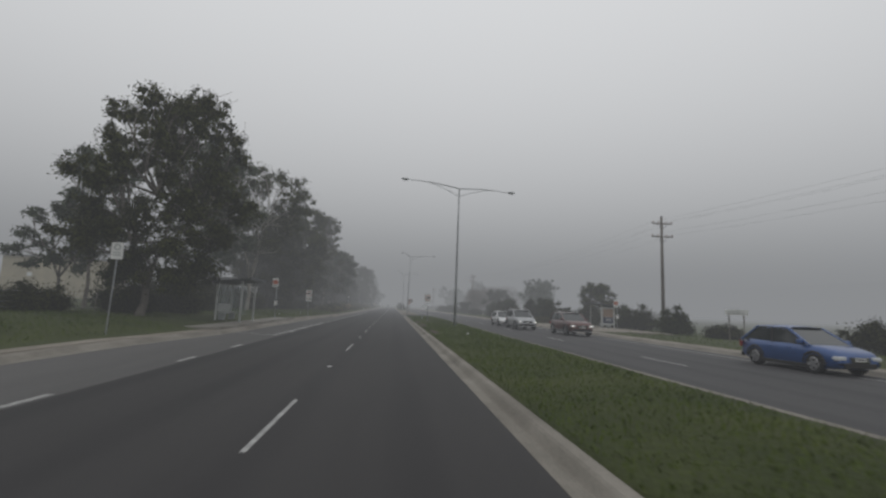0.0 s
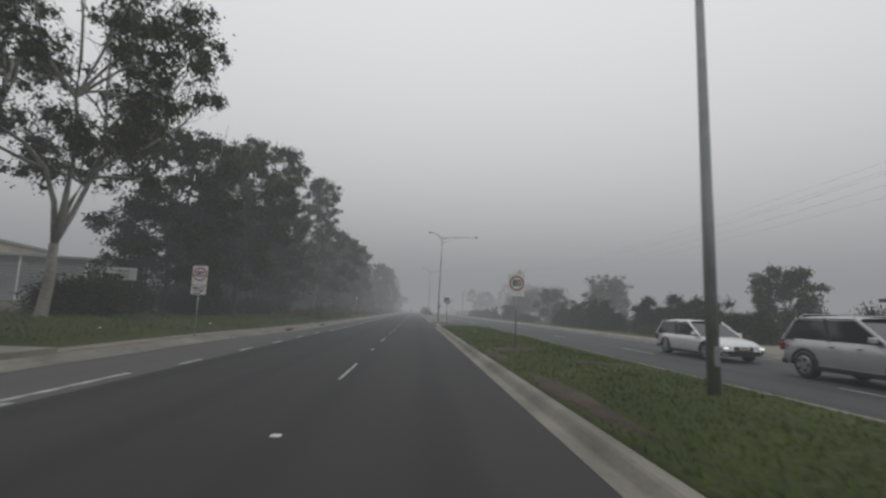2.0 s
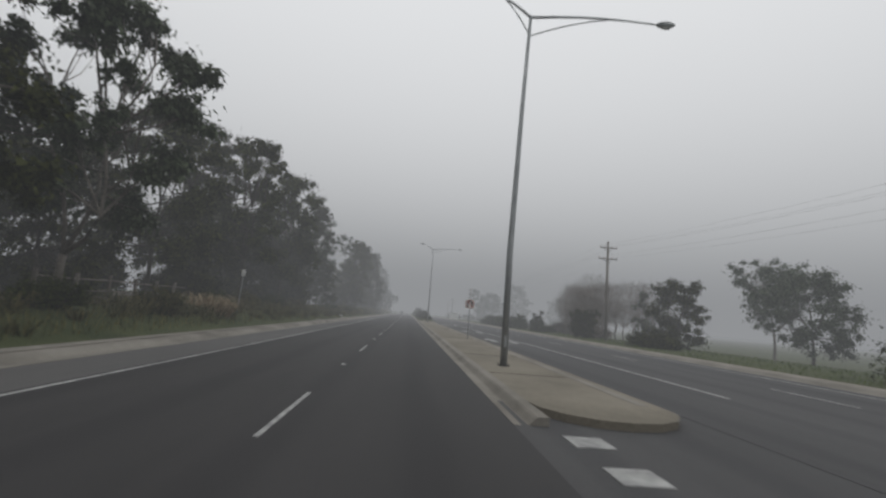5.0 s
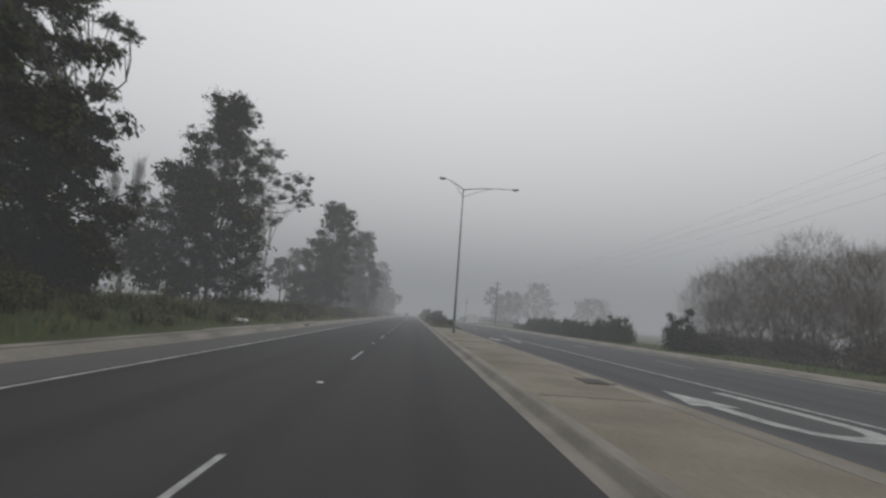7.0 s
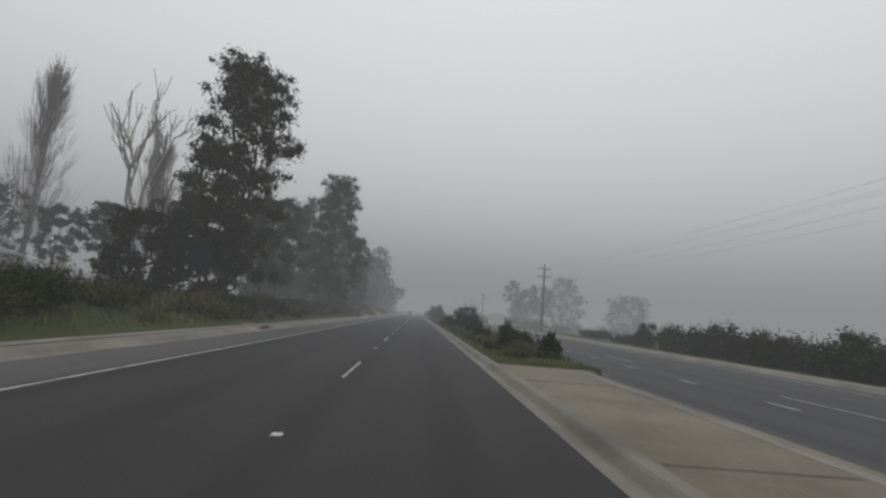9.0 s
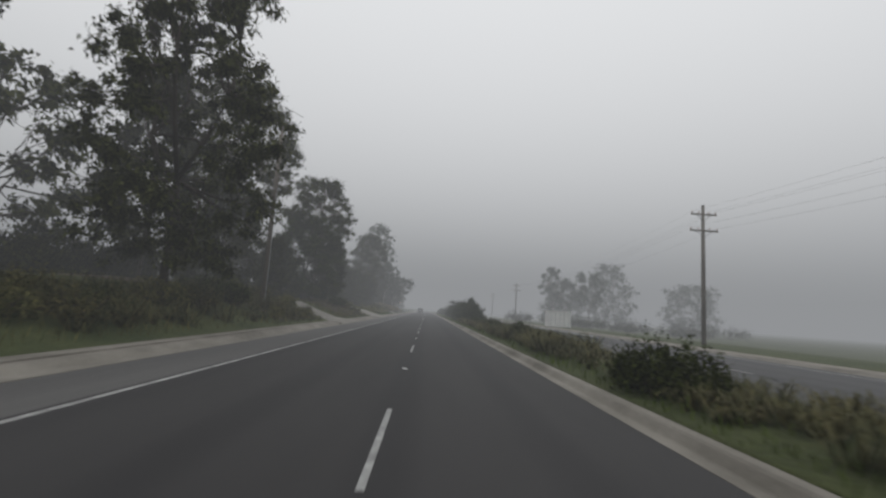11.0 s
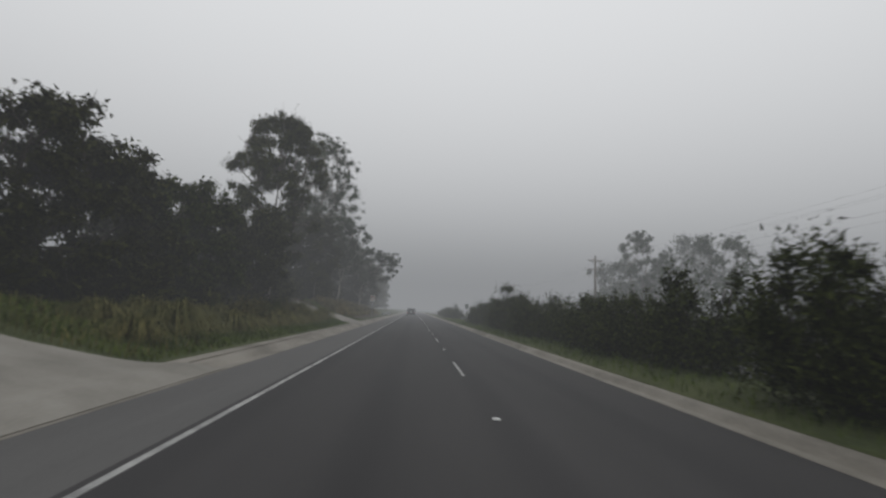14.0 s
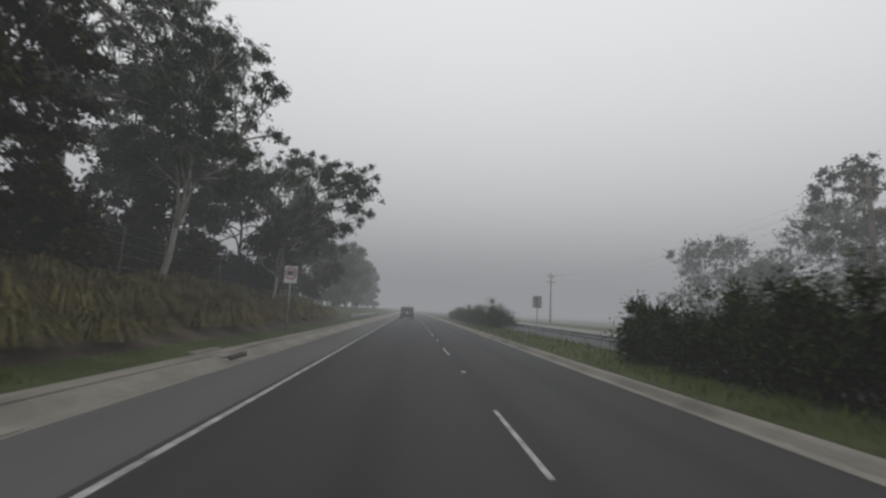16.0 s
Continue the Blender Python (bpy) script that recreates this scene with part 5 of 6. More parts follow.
for i, (x, y, h) in enumerate(((27, 131, 5.6), (29, 134, 6.6), (28, 137.5, 6.8), (31, 139.5, 8.6), (29, 142, 7.0), (33, 143, 7.4), (30.5, 147, 7.4), (35, 148, 8.4), (32, 151, 7.0), (38, 152, 9.0),
                               (34, 156, 7.4), (40, 158, 9.0), (37, 161, 7.6), (32.5, 134, 7.0), (36, 139, 8.0), (41, 146, 9.0), (45, 153, 9.5), (36, 130, 7.4))):
    bare_tree(x, y, h * 1.12, 0.8, 620 + i, M_TWIG, "bare winter tree with fine reddish twigs in the fog", trunk=0.11, depth=5, name="bare_tree", group="bare winter trees", up=0.22, taper=0.56, kids=3, first=0.3, haze=2600)
for i, (x, y, h, r) in enumerate(((27.0, 127.5, 2.6, 2.0), (27.5, 130.5, 2.8, 2.0), (28.0, 134, 3.2, 2.1), (28.0, 138, 3.2, 2.2), (28.6, 142, 3.2, 2.2), (29.6, 146, 3.2, 2.2), (31, 150, 3.0, 2.4), (32.5, 154, 3.0, 2.4), (34, 158.5, 2.8, 2.4))):
    shrub(x, y, h, r, r, 1400 + i, M_TWIG, 3600, 0.5, 0.03, 0.5, "leafless brown scrub under the bare winter trees", "bare_shrub", "bare winter scrub", "shrub")
tree(23.2, 122.6, 3.5, 1.9, 0.14, 614, M_DARK, M_BARK_DARK, clumps=22, count=9000, length=0.24, width=0.08, trunk=0.2, clump=0.3, shape="flat", label="wide dark conifer with tiered branches beside the power pole")

# dark thickets under the roadside trees
rr = random.Random(77)
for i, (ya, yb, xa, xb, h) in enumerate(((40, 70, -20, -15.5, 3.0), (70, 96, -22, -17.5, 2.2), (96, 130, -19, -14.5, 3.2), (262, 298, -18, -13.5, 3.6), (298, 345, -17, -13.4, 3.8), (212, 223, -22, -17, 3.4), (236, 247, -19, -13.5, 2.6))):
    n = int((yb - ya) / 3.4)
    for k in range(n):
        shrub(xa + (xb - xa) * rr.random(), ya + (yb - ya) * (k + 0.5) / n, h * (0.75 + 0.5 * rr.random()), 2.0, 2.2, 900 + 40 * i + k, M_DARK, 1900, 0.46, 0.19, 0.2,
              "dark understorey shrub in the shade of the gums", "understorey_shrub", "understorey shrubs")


# ---------------------------------------------------------------- street furniture
def arm_points(x0, z0, x1, z1, sag):
    return [(x0 + (x1 - x0) * t, 0, z0 + (z1 - z0) * t + sag * math.sin(math.pi * t)) for t in (0, 0.2, 0.4, 0.6, 0.8, 1.0)]


def street_lamp(x, y, h, left, right, rise_l, rise_r, lean, label):
    """Tapered steel column with two outreach arms and lamp heads."""
    z = 0.1
    root = thing("street_lamp", x, y, z, 0, label, "street lamp", "median street lamps")
    part("base_plate", bm_box(-0.19, 0.19, -0.19, 0.19, 0.0, 0.03, 0.01), M_IRON, root)
    for a in range(4):
        px, py = 0.14 * (1 if a % 2 else -1), 0.14 * (1 if a > 1 else -1)
        part("anchor_bolt", bm_tube([(px, py, 0.02), (px, py, 0.1)], 0.018, 6), M_IRON, root)
    part("column", bm_tube([(0, 0, 0.02), (0, 0, h * 0.3), (lean * 0.5, 0, h * 0.7), (lean, 0, h)], [0.115, 0.10, 0.075, 0.055], 12), M_GALV, root, smooth=True)
    part("access_door", bm_box(-0.05, 0.05, -0.125, -0.10, 0.6, 0.95, 0.006), M_GALV, root)
    for side, reach, rise in ((-1, left, rise_l), (1, right, rise_r)):
        tip = lean + side * reach
        arm = part("outreach_arm", bm_tube(arm_points(lean, h - 0.05, tip, h + rise, 0.12), [0.05, 0.045, 0.04, 0.035, 0.03, 0.026], 8), M_GALV, root, smooth=True)
        part("arm_stay", bm_tube(arm_points(lean, h - 0.75, lean + side * reach * 0.62, h + rise * 0.62 + 0.08, 0.10), 0.022, 6), M_GALV, arm)
        bm = bmesh.new()
        bmesh.ops.create_uvsphere(bm, u_segments=12, v_segments=8, radius=1, matrix=pose(tip + side * 0.28, 0, h + rise + 0.03, 0, side * -4, 0) @ Matrix.Diagonal((0.36, 0.15, 0.11, 1)))
        head = part("lamp_head", bm, M_GREYPAINT, root, smooth=True)
        part("lamp_glass", bm_box(tip + side * 0.16, tip + side * 0.46, -0.10, 0.10, h + rise - 0.09, h + rise - 0.05, 0.02), M_LENS, head)
    return root


LAMP = "tall grey steel street lamp with two arms"
street_lamp(6.95, 22.1, 12.1, 4.5, 4.4, 0.5, -0.15, 0.0, LAMP + " on grass")
street_lamp(4.75, 81.0, 12.0, 1.5, 4.6, 0.75, 0.25, 0.25, LAMP + " on concrete")
street_lamp(5.12, 146.2, 12.5, 1.6, 4.35, 0.8, 0.3, 0.0, LAMP + " on concrete")


def letters(txt, size, mat_, parent, m, name="lettering"):
    cu = bpy.data.curves.new(name, "FONT")
    cu.body, cu.size, cu.align_x, cu.align_y = txt, size, "CENTER", "CENTER"
    cu.extrude, cu.offset = 0.002, size * 0.018
    tmp = new(name, cu)
    me = bpy.data.meshes.new_from_object(tmp.evaluated_get(bpy.context.evaluated_depsgraph_get()))
    bpy.data.objects.remove(tmp)
    me.materials.clear()
    me.materials.append(mat_)
    ob = new(name, me)
    ob.parent = parent
    ob.matrix_local = m
    return ob


def ring(r0, r1, z0, z1, n=36):
    bm = bmesh.new()
    rows = []
    for k in range(n):
        c, s = math.cos(2 * math.pi * k / n), math.sin(2 * math.pi * k / n)
        rows.append([bm.verts.new((r * c, -zz, r * s)) for r, zz in ((r0, z0), (r0, z1), (r1, z1), (r1, z0))])
    for k in range(n):
        a, b = rows[k], rows[(k + 1) % n]
        for j in range(4):
            bm.faces.new((a[j], a[(j + 1) % 4], b[(j + 1) % 4], b[j]))
    return bm


def plate(w, h, t=0.006, r=0.05):
    """A sign plate with rounded corners, facing -y."""
    bm = bmesh.new()
    out = []
    for cx, cz, a0 in ((w / 2 - r, h / 2 - r, 0), (-w / 2 + r, h / 2 - r, 90), (-w / 2 + r, -h / 2 + r, 180), (w / 2 - r, -h / 2 + r, 270)):
        for k in range(4):
            a = radians(a0 + 30 * k)
            out.append((cx + r * math.cos(a), cz + r * math.sin(a)))
    f = [bm.verts.new((x, -t, z)) for x, z in out]
    b = [bm.verts.new((x, 0, z)) for x, z in out]
    n = len(out)
    bm.faces.new(f)
    bm.faces.new(b[::-1])
    for k in range(n):
        bm.faces.new((f[k], f[(k + 1) % n], b[(k + 1) % n], b[k]))
    return bm


def speed_sign(x, y, top, w, h, lower, label, turn=0):
    z = land1(x, y)
    root = thing("speed_sign", x, y, z - 0.05, turn, label, "road sign", "speed signs")
    part("post", bm_tube([(0, 0.03, -0.2), (0, 0.03, top - z)], 0.03, 8), M_GALV, root, smooth=True)
    zc = top - z - h / 2
    p = part("plate", plate(w, h), M_WHITE, root)
    p.location = (0, -0.01, zc)
    r = w * 0.46
    rg = part("red_ring", ring(r * 0.80, r, 0.007, 0.011), M_RED, p, "red ring")
    rg.location = (0, 0, (h - w) * 0.25)
    letters("80", w * 0.55, M_BLACK, p, pose(0, -0.011, (h - w) * 0.25, 90, 0, 0), "numerals")
    if lower:
        q = part("lower_plate", plate(w, w * 0.62), M_WHITE, root)
        q.location = (0, -0.01, zc - h / 2 - w * 0.34)
        part("plate_symbol", bm_box(-w * 0.38, -w * 0.02, -0.009, -0.006, w * 0.05, w * 0.2), M_RED, q, "red bar")
        part("plate_symbol", ring(w * 0.10, w * 0.15, 0.006, 0.009, 20), M_BLACK, q).location = (w * 0.22, 0, w * 0.1)
        for k in range(2):
            part("writing_bar", bm_box(-w * 0.36, w * 0.3 - 0.1 * k, -0.009, -0.006, -w * 0.1 - k * 0.1, -w * 0.05 - k * 0.1), M_BLACK, q)
    return root


speed_sign(-7.25, 33.2, 3.02, 0.6, 0.78, True, "white speed sign with red ring and smaller plate below")
speed_sign(5.25, 31.0, 3.05, 0.6, 0.84, False, "white speed sign with a red ring on the grass median")
speed_sign(-7.05, 317.5, 3.3, 0.6, 0.8, False, "white speed sign with a red ring on the grassy bank")


def uturn_sign(x, y, top, size):
    root = thing("no_uturn_sign", x, y, 0.08, 0, "white square no U-turn sign with red ring on the median", "road sign")
    part("post", bm_tube([(0, 0.03, -0.2), (-0.02, 0.03, top)], 0.03, 8), M_GALV, root, smooth=True)
    p = part("plate", plate(size, size), M_WHITE, root)
    p.location = (0, -0.01, top - size / 2)
    part("red_ring", ring(size * 0.385, size * 0.46, 0.011, 0.015), M_RED, p, "red ring")
    part("red_bar", bm_box(-size * 0.4, size * 0.4, -0.016, -0.012, -0.03, 0.03, m=pose(0, 0, 0, 0, 45, 0)), M_RED, p, "red diagonal bar")
    bm = bmesh.new()
    rows = []
    for px, pz, qx, qz in [(-0.10, -0.22, -0.17, -0.22)] + [(0.005 - 0.1 * math.cos(a), 0.05 + 0.1 * math.sin(a), 0.005 - 0.18 * math.cos(a), 0.05 + 0.18 * math.sin(a)) for a in
                                                           (math.pi * k / 8 for k in range(9))] + [(0.1, -0.05, 0.18, -0.05)]:
        rows.append([bm.verts.new((px * size / 0.6, -0.0105, pz * size / 0.6)), bm.verts.new((qx * size / 0.6, -0.0105, qz * size / 0.6))])
    for a, b in zip(rows, rows[1:]):
        bm.faces.new((a[0], a[1], b[1], b[0]))
    bm.faces.new([bm.verts.new((px * size / 0.6, -0.0105, pz * size / 0.6)) for px, pz in ((0.06, -0.05), (0.22, -0.05), (0.14, -0.2))])
    part("arrow_symbol", bm, M_BLACK, p)
    return root


uturn_sign(4.45, 58.0, 2.75, 0.62)
uturn_sign(5.6, 96.5, 2.6, 0.6)["label"] = "white square no U-turn sign with red ring on the concrete island"


def round_sign_back(x, y, top):
    root = thing("road_sign", x, y, land1(x, y) - 0.1, 0, "grey back of a road sign on a steel post", "road sign")
    part("post", bm_tube([(0, -0.03, 0), (0, -0.03, top)], 0.03, 8), M_GALV, root)
    p = part("plate", plate(0.62, 0.8), M_GREYPAINT, root)
    p.location = (0, 0, top - 0.4)
    return root


round_sign_back(7.0, 326.5, 2.7)


def bus_sign(x, y, top, label, lean=0.0):
    z = land1(x, y)
    root = thing("bus_stop_sign", x, y, z - 0.05, 0, label, "bus stop sign", "bus stop signs")
    part("post", bm_tube([(0, 0.03, -0.2), (lean, 0.03, top - z)], 0.03, 8), M_GALV, root, smooth=True)
    p = part("flag_plate", plate(0.48, 0.75), M_WHITE, root)
    p.location = (lean - 0.14, -0.01, top - z - 0.38)
    part("colour_panel", bm_box(-0.2, 0.2, -0.011, -0.006, -0.12, 0.2), M_ORANGE, p, "orange-red panel")
    part("writing_bar", bm_box(-0.17, 0.12, -0.011, -0.007, -0.25, -0.2), M_BLACK, p)
    part("timetable_case", bm_box(-0.13, 0.13, -0.05, 0.0, 1.25 - z * 0, 1.62, 0.01), M_WHITE, root, "white timetable case")
    return root


bus_sign(-8.0, 22.3, 3.65, "orange and white bus stop flag on a steel post")
bus_sign(24.4, 28.0, 3.2, "orange and white bus stop flag by the far shelter")
pl = thing("parking_sign", -9.2, 1.5, land1(-9.2, 1.5) - 0.05, 0, "white rectangular roadside sign on a leaning steel post", "road sign")
part("post", bm_tube([(0, 0.03, -0.2), (0.1, 0.03, 3.6)], 0.028, 8), M_GALV, pl)
pp = part("plate", plate(0.46, 0.66), M_WHITE, pl)
pp.location = (0.08, -0.01, 3.25)
part("symbol", ring(0.08, 0.12, 0.006, 0.01, 20), M_GREYPAINT, pp).location = (0, 0, 0.15)
for k in range(2):
    part("writing_bar", bm_box(-0.16, 0.14, -0.01, -0.006, -0.08 - 0.1 * k, -0.04 - 0.1 * k), M_GREYPAINT, pp)


def bus_shelter(x, y, z, rz, label, poster):
    """Steel frame, sloping roof, glass back, slatted bench. Opens towards +x before turning."""
    root = thing("bus_shelter", x, y, z, rz, label, "bus shelter", "bus shelters")
    L, D = 3.3, 1.5
    for py in (-L / 2 + 0.25, L / 2 - 0.25):
        part("post", bm_box(-D / 2 - 0.05, -D / 2 + 0.05, py - 0.05, py + 0.05, -0.1, 2.35, 0.008), M_SHELTER, root)
        part("post", bm_box(D / 2 - 0.05, D / 2 + 0.05, py - 0.05, py + 0.05, -0.1, 2.5, 0.008), M_SHELTER, root)
    prof = [(-D / 2 - 0.25, 2.3), (D / 2 + 0.55, 2.62), (D / 2 + 0.55, 2.72), (-D / 2 - 0.25, 2.42)]
    roof = part("roof", bm_extrude(prof, -L / 2 - 0.15, L / 2 + 0.15, "y"), M_DARKROOF, root, "dark steel roof")
    part("fascia", bm_box(D / 2 + 0.55, D / 2 + 0.6, -L / 2 - 0.15, L / 2 + 0.15, 2.58, 2.76), M_DARKROOF, roof)
    for k in range(3):
        a = -L / 2 + 0.3 + k * (L - 0.6) / 3
        part("glass_panel", bm_box(-D / 2 - 0.01, -D / 2 + 0.01, a + 0.02, a + (L - 0.6) / 3 - 0.02, 0.25, 2.2), M_GLASS, root)
        part("mullion", bm_box(-D / 2 - 0.03, -D / 2 + 0.03, a - 0.03, a + 0.03, 0.1, 2.3), M_GREYPAINT, root)
    part("side_panel", bm_box(-D / 2 + 0.06, D / 2 - 0.5, L / 2 - 0.27, L / 2 - 0.25, 0.25, 2.2), M_GLASS, root)
    bench = part("bench_frame", bm_box(-D / 2 + 0.1, -D / 2 + 0.5, -1.2, -1.13, 0.0, 0.42), M_GREYPAINT, root)
    part("bench_frame", bm_box(-D / 2 + 0.1, -D / 2 + 0.5, 0.68, 0.75, 0.0, 0.42), M_GREYPAINT, root)
    for k in range(3):
        part("bench_slat", bm_box(-D / 2 + 0.12 + 0.14 * k, -D / 2 + 0.23 + 0.14 * k, -1.3, 0.9, 0.43, 0.47, 0.006), M_SHELTER, root)
    for k in range(4):
        part("bench_slat", bm_box(-D / 2 + 0.06, -D / 2 + 0.1, -1.3, 0.9, 0.52 + 0.13 * k, 0.62 + 0.13 * k, 0.006), M_SHELTER, root)
    if poster:
        fr = part("poster_frame", bm_box(-D / 2 + 0.05, D / 2 - 0.05, poster * (L / 2 - 0.25) - 0.05, poster * (L / 2 - 0.25) + 0.05, 0.3, 2.25, 0.01), M_SHELTER, root)
        for s in (-1, 1):
            yy = poster * (L / 2 - 0.25) + s * 0.055
            part("poster", bm_box(-D / 2 + 0.15, D / 2 - 0.15, yy - 0.003, yy + 0.003, 1.2, 2.1), M_SKIN, fr, "brown picture panel")
            part("poster", bm_box(-D / 2 + 0.15, D / 2 - 0.15, yy - 0.003, yy + 0.003, 0.5, 1.18), M_NAVY, fr, "dark blue text panel")
            for k in range(3):
                part("writing_bar", bm_box(-D / 2 + 0.25, D / 2 - 0.5, yy - 0.006, yy + 0.006, 0.78 + 0.1 * k, 0.83 + 0.1 * k), M_SHELTER, fr)
    return root


bus_shelter(-8.75, 14.8, 0.4, 0, "white steel bus shelter with dark sloping roof and slatted bench", 0)
bus_shelter(25.4, 33.6, 0.15, 180, "pale steel bus shelter with dark roof and a lit-free poster end", 1)["label"] = "pale steel bus shelter with dark roof and poster panel"


def power_pole(x, y, h, lean=0.0):
    z = land1(x, y)
    root = thing("power_pole", x, y, z - 0.1, 0, "weathered timber power pole with two crossarms", "power pole", "power poles")
    part("pole", bm_tube([(0, 0, -0.2), (lean * 0.5, 0, h * 0.5), (lean, 0, h)], [0.19, 0.165, 0.12], 10), M_WOODPOLE, root, smooth=True)
    for zz, w in ((h - 0.75, 1.05), (h - 2.1, 1.15)):
        arm = part("crossarm", bm_box(lean - w, lean + w, -0.17, -0.07, zz - 0.06, zz + 0.06, 0.01), M_WOODPOLE, root)
        for px in (-w + 0.08, -w * 0.4, w * 0.4, w - 0.08):
            part("insulator", bm_tube([(lean + px, -0.12, zz + 0.05), (lean + px, -0.12, zz + 0.13), (lean + px, -0.12, zz + 0.25)], [0.03, 0.06, 0.04], 8), M_PORCELAIN, arm)
        part("brace", bm_tube([(lean - w * 0.55, -0.1, zz - 0.05), (lean, -0.13, zz - 0.6)], 0.02, 5), M_IRON, arm)
        part("brace", bm_tube([(lean + w * 0.55, -0.1, zz - 0.05), (lean, -0.13, zz - 0.6)], 0.02, 5), M_IRON, arm)
    part("pole_cap", bm_tube([(lean, 0, h), (lean, 0, h + 0.03)], 0.13, 10), M_IRON, root)
    return root


def service_pole(x, y, h):
    """A plain timber pole with a small bracket."""
    root = thing("service_pole", x, y, land1(x, y) - 0.1, 0, "grey weathered timber service pole on the bank", "power pole")
    part("pole", bm_tube([(0, 0, -0.2), (0, 0, h * 0.5), (0, 0, h)], [0.165, 0.145, 0.115], 12), M_WOODPOLE, root, smooth=True)
    part("bracket", bm_box(0.1, 0.3, -0.05, 0.05, h * 0.63, h * 0.63 + 0.14, 0.01), M_GALV, root)
    part("conduit", bm_tube([(0.16, -0.05, 0.1), (0.14, -0.05, h * 0.64)], 0.025, 6), M_GALV, root)


service_pole(-9.5, 216.8, 11.5)
POLES = [(31, -68, 12.2), (28.7, 26.9, 12.0), (25.3, 121, 12.0), (22.5, 225, 11.4), (25.6, 321, 10.8), (30.0, 400, 11.4)]
for x, y, h in POLES:
    power_pole(x, y, h)
for i, (dx, drop) in enumerate(((-0.97, 0.55), (0.42, 0.55), (0.97, 0.55), (-1.07, 1.9), (1.07, 1.9))):
    bm = bmesh.new()
    for (xa, ya, ha), (xb, yb, hb) in zip(POLES, POLES[1:]):
        za, zb = land1(xa, ya) - 0.1 + ha - drop + 0.02, land1(xb, yb) - 0.1 + hb - drop + 0.02
        bm_tube([(xa + dx + (xb - xa) * t, ya - 0.12 + (yb - ya) * t, za + (zb - za) * t - 4 * 1.5 * t * (1 - t)) for t in [k / 14 for k in range(15)]], 0.0045, 4, bm, cap=False)
    tagged(part("power_line", bm, M_WIRE, None), "thin dark overhead power cable between timber poles", "cable", "overhead cables")


def guard_rail(x, ya, yb, side, label):
    root = thing("guard_rail", x, ya, 0.0, 0, label, "guard rail", "guard rails")
    L = yb - ya
    w = [(0, 0.78), (0.05, 0.74), (0.05, 0.68), (0.0, 0.64), (0.0, 0.6), (0.05, 0.56), (0.05, 0.5), (0, 0.46), (0.012, 0.46), (0.062, 0.5), (0.062, 0.56), (0.012, 0.6), (0.012, 0.64), (0.062, 0.68), (0.062, 0.74), (0.012, 0.78)]
    part("rail", bm_extrude([(side * p, q) for p, q in w], 0, L), M_GALV, root)
    for k in range(int(L / 2) + 1):
        part("post", bm_box(-side * 0.16 - 0.05, -side * 0.16 + 0.05, 2 * k - 0.06, 2 * k + 0.06, -0.2, 0.74), M_GALV, root)
        part("spacer", bm_box(min(0, -side * 0.11), max(0, -side * 0.11), 2 * k - 0.05, 2 * k + 0.05, 0.5, 0.74), M_GALV, root)
    return root


guard_rail(7.75, 208, 236, -1, "dull galvanised guard rail along the far carriageway")
guard_rail(7.75, 250, 348, -1, "dull galvanised guard rail along the far carriageway")
guard_rail(-7.1, 341, 371, 1, "dull galvanised guard rail beside the shoulder")


def rail_fence(pts, label, rails=(0.45, 0.95)):
    root = thing("rail_fence", pts[0][0], pts[0][1], land1(*pts[0]), 0, label, "fence", "fences")
    ox, oy, oz = pts[0][0], pts[0][1], land1(*pts[0])
    loc = [(x - ox, y - oy, land1(x, y) - oz) for x, y in pts]
    for x, y, z in loc:
        part("post", bm_box(x - 0.07, x + 0.07, y - 0.07, y + 0.07, z - 0.3, z + 1.2, 0.015), M_WOODPOLE, root)
    for a, b in zip(loc, loc[1:]):
        for r in rails:
            part("rail", bm_tube([(a[0], a[1], a[2] + r), (b[0], b[1], b[2] + r)], 0.045, 6), M_WOODPOLE, root)
    return root


rail_fence([(-12.2 - 0.25 * k, 84.5 + 2.6 * k) for k in range(9)], "grey timber post and rail fence on the bank")
rail_fence([(-14.5 - 2.6 * k, 174.5 + 0.9 * k) for k in range(5)], "grey timber rail fence along the paddock", (0.6,))
rail_fence([(-16.2 - 2.4 * k, 263.4 + 0.9 * k) for k in range(5)], "grey timber rail fence above the driveway")


def wire_fence(x, ya, yb, step, hgt, label):
    root = thing("wire_fence", x, ya, 0, 0, label, "fence", "fences")
    n = int((yb - ya) / step)
    zs = [land1(x, ya + k * step) for k in range(n + 1)]
    for k in range(n + 1):
        part("post", bm_tube([(0, k * step, zs[k] - 0.3), (0.03, k * step, zs[k] + hgt)], 0.035, 6), M_WOODPOLE, root)
    for r in (0.3, 0.65, 1.0, 1.3):
        part("wire", bm_tube([(0.02, k * step, zs[k] + r * hgt / 1.5) for k in range(n + 1)], 0.006, 4), M_GALV, root)
    return root


wire_fence(-12.3, 304.5, 334.5, 3.0, 1.9, "thin timber posts of a wire fence along the bank top")
wire_fence(-17.0, -6.0, 30.0, 4.0, 1.2, "low timber posts of a wire fence behind the verge")


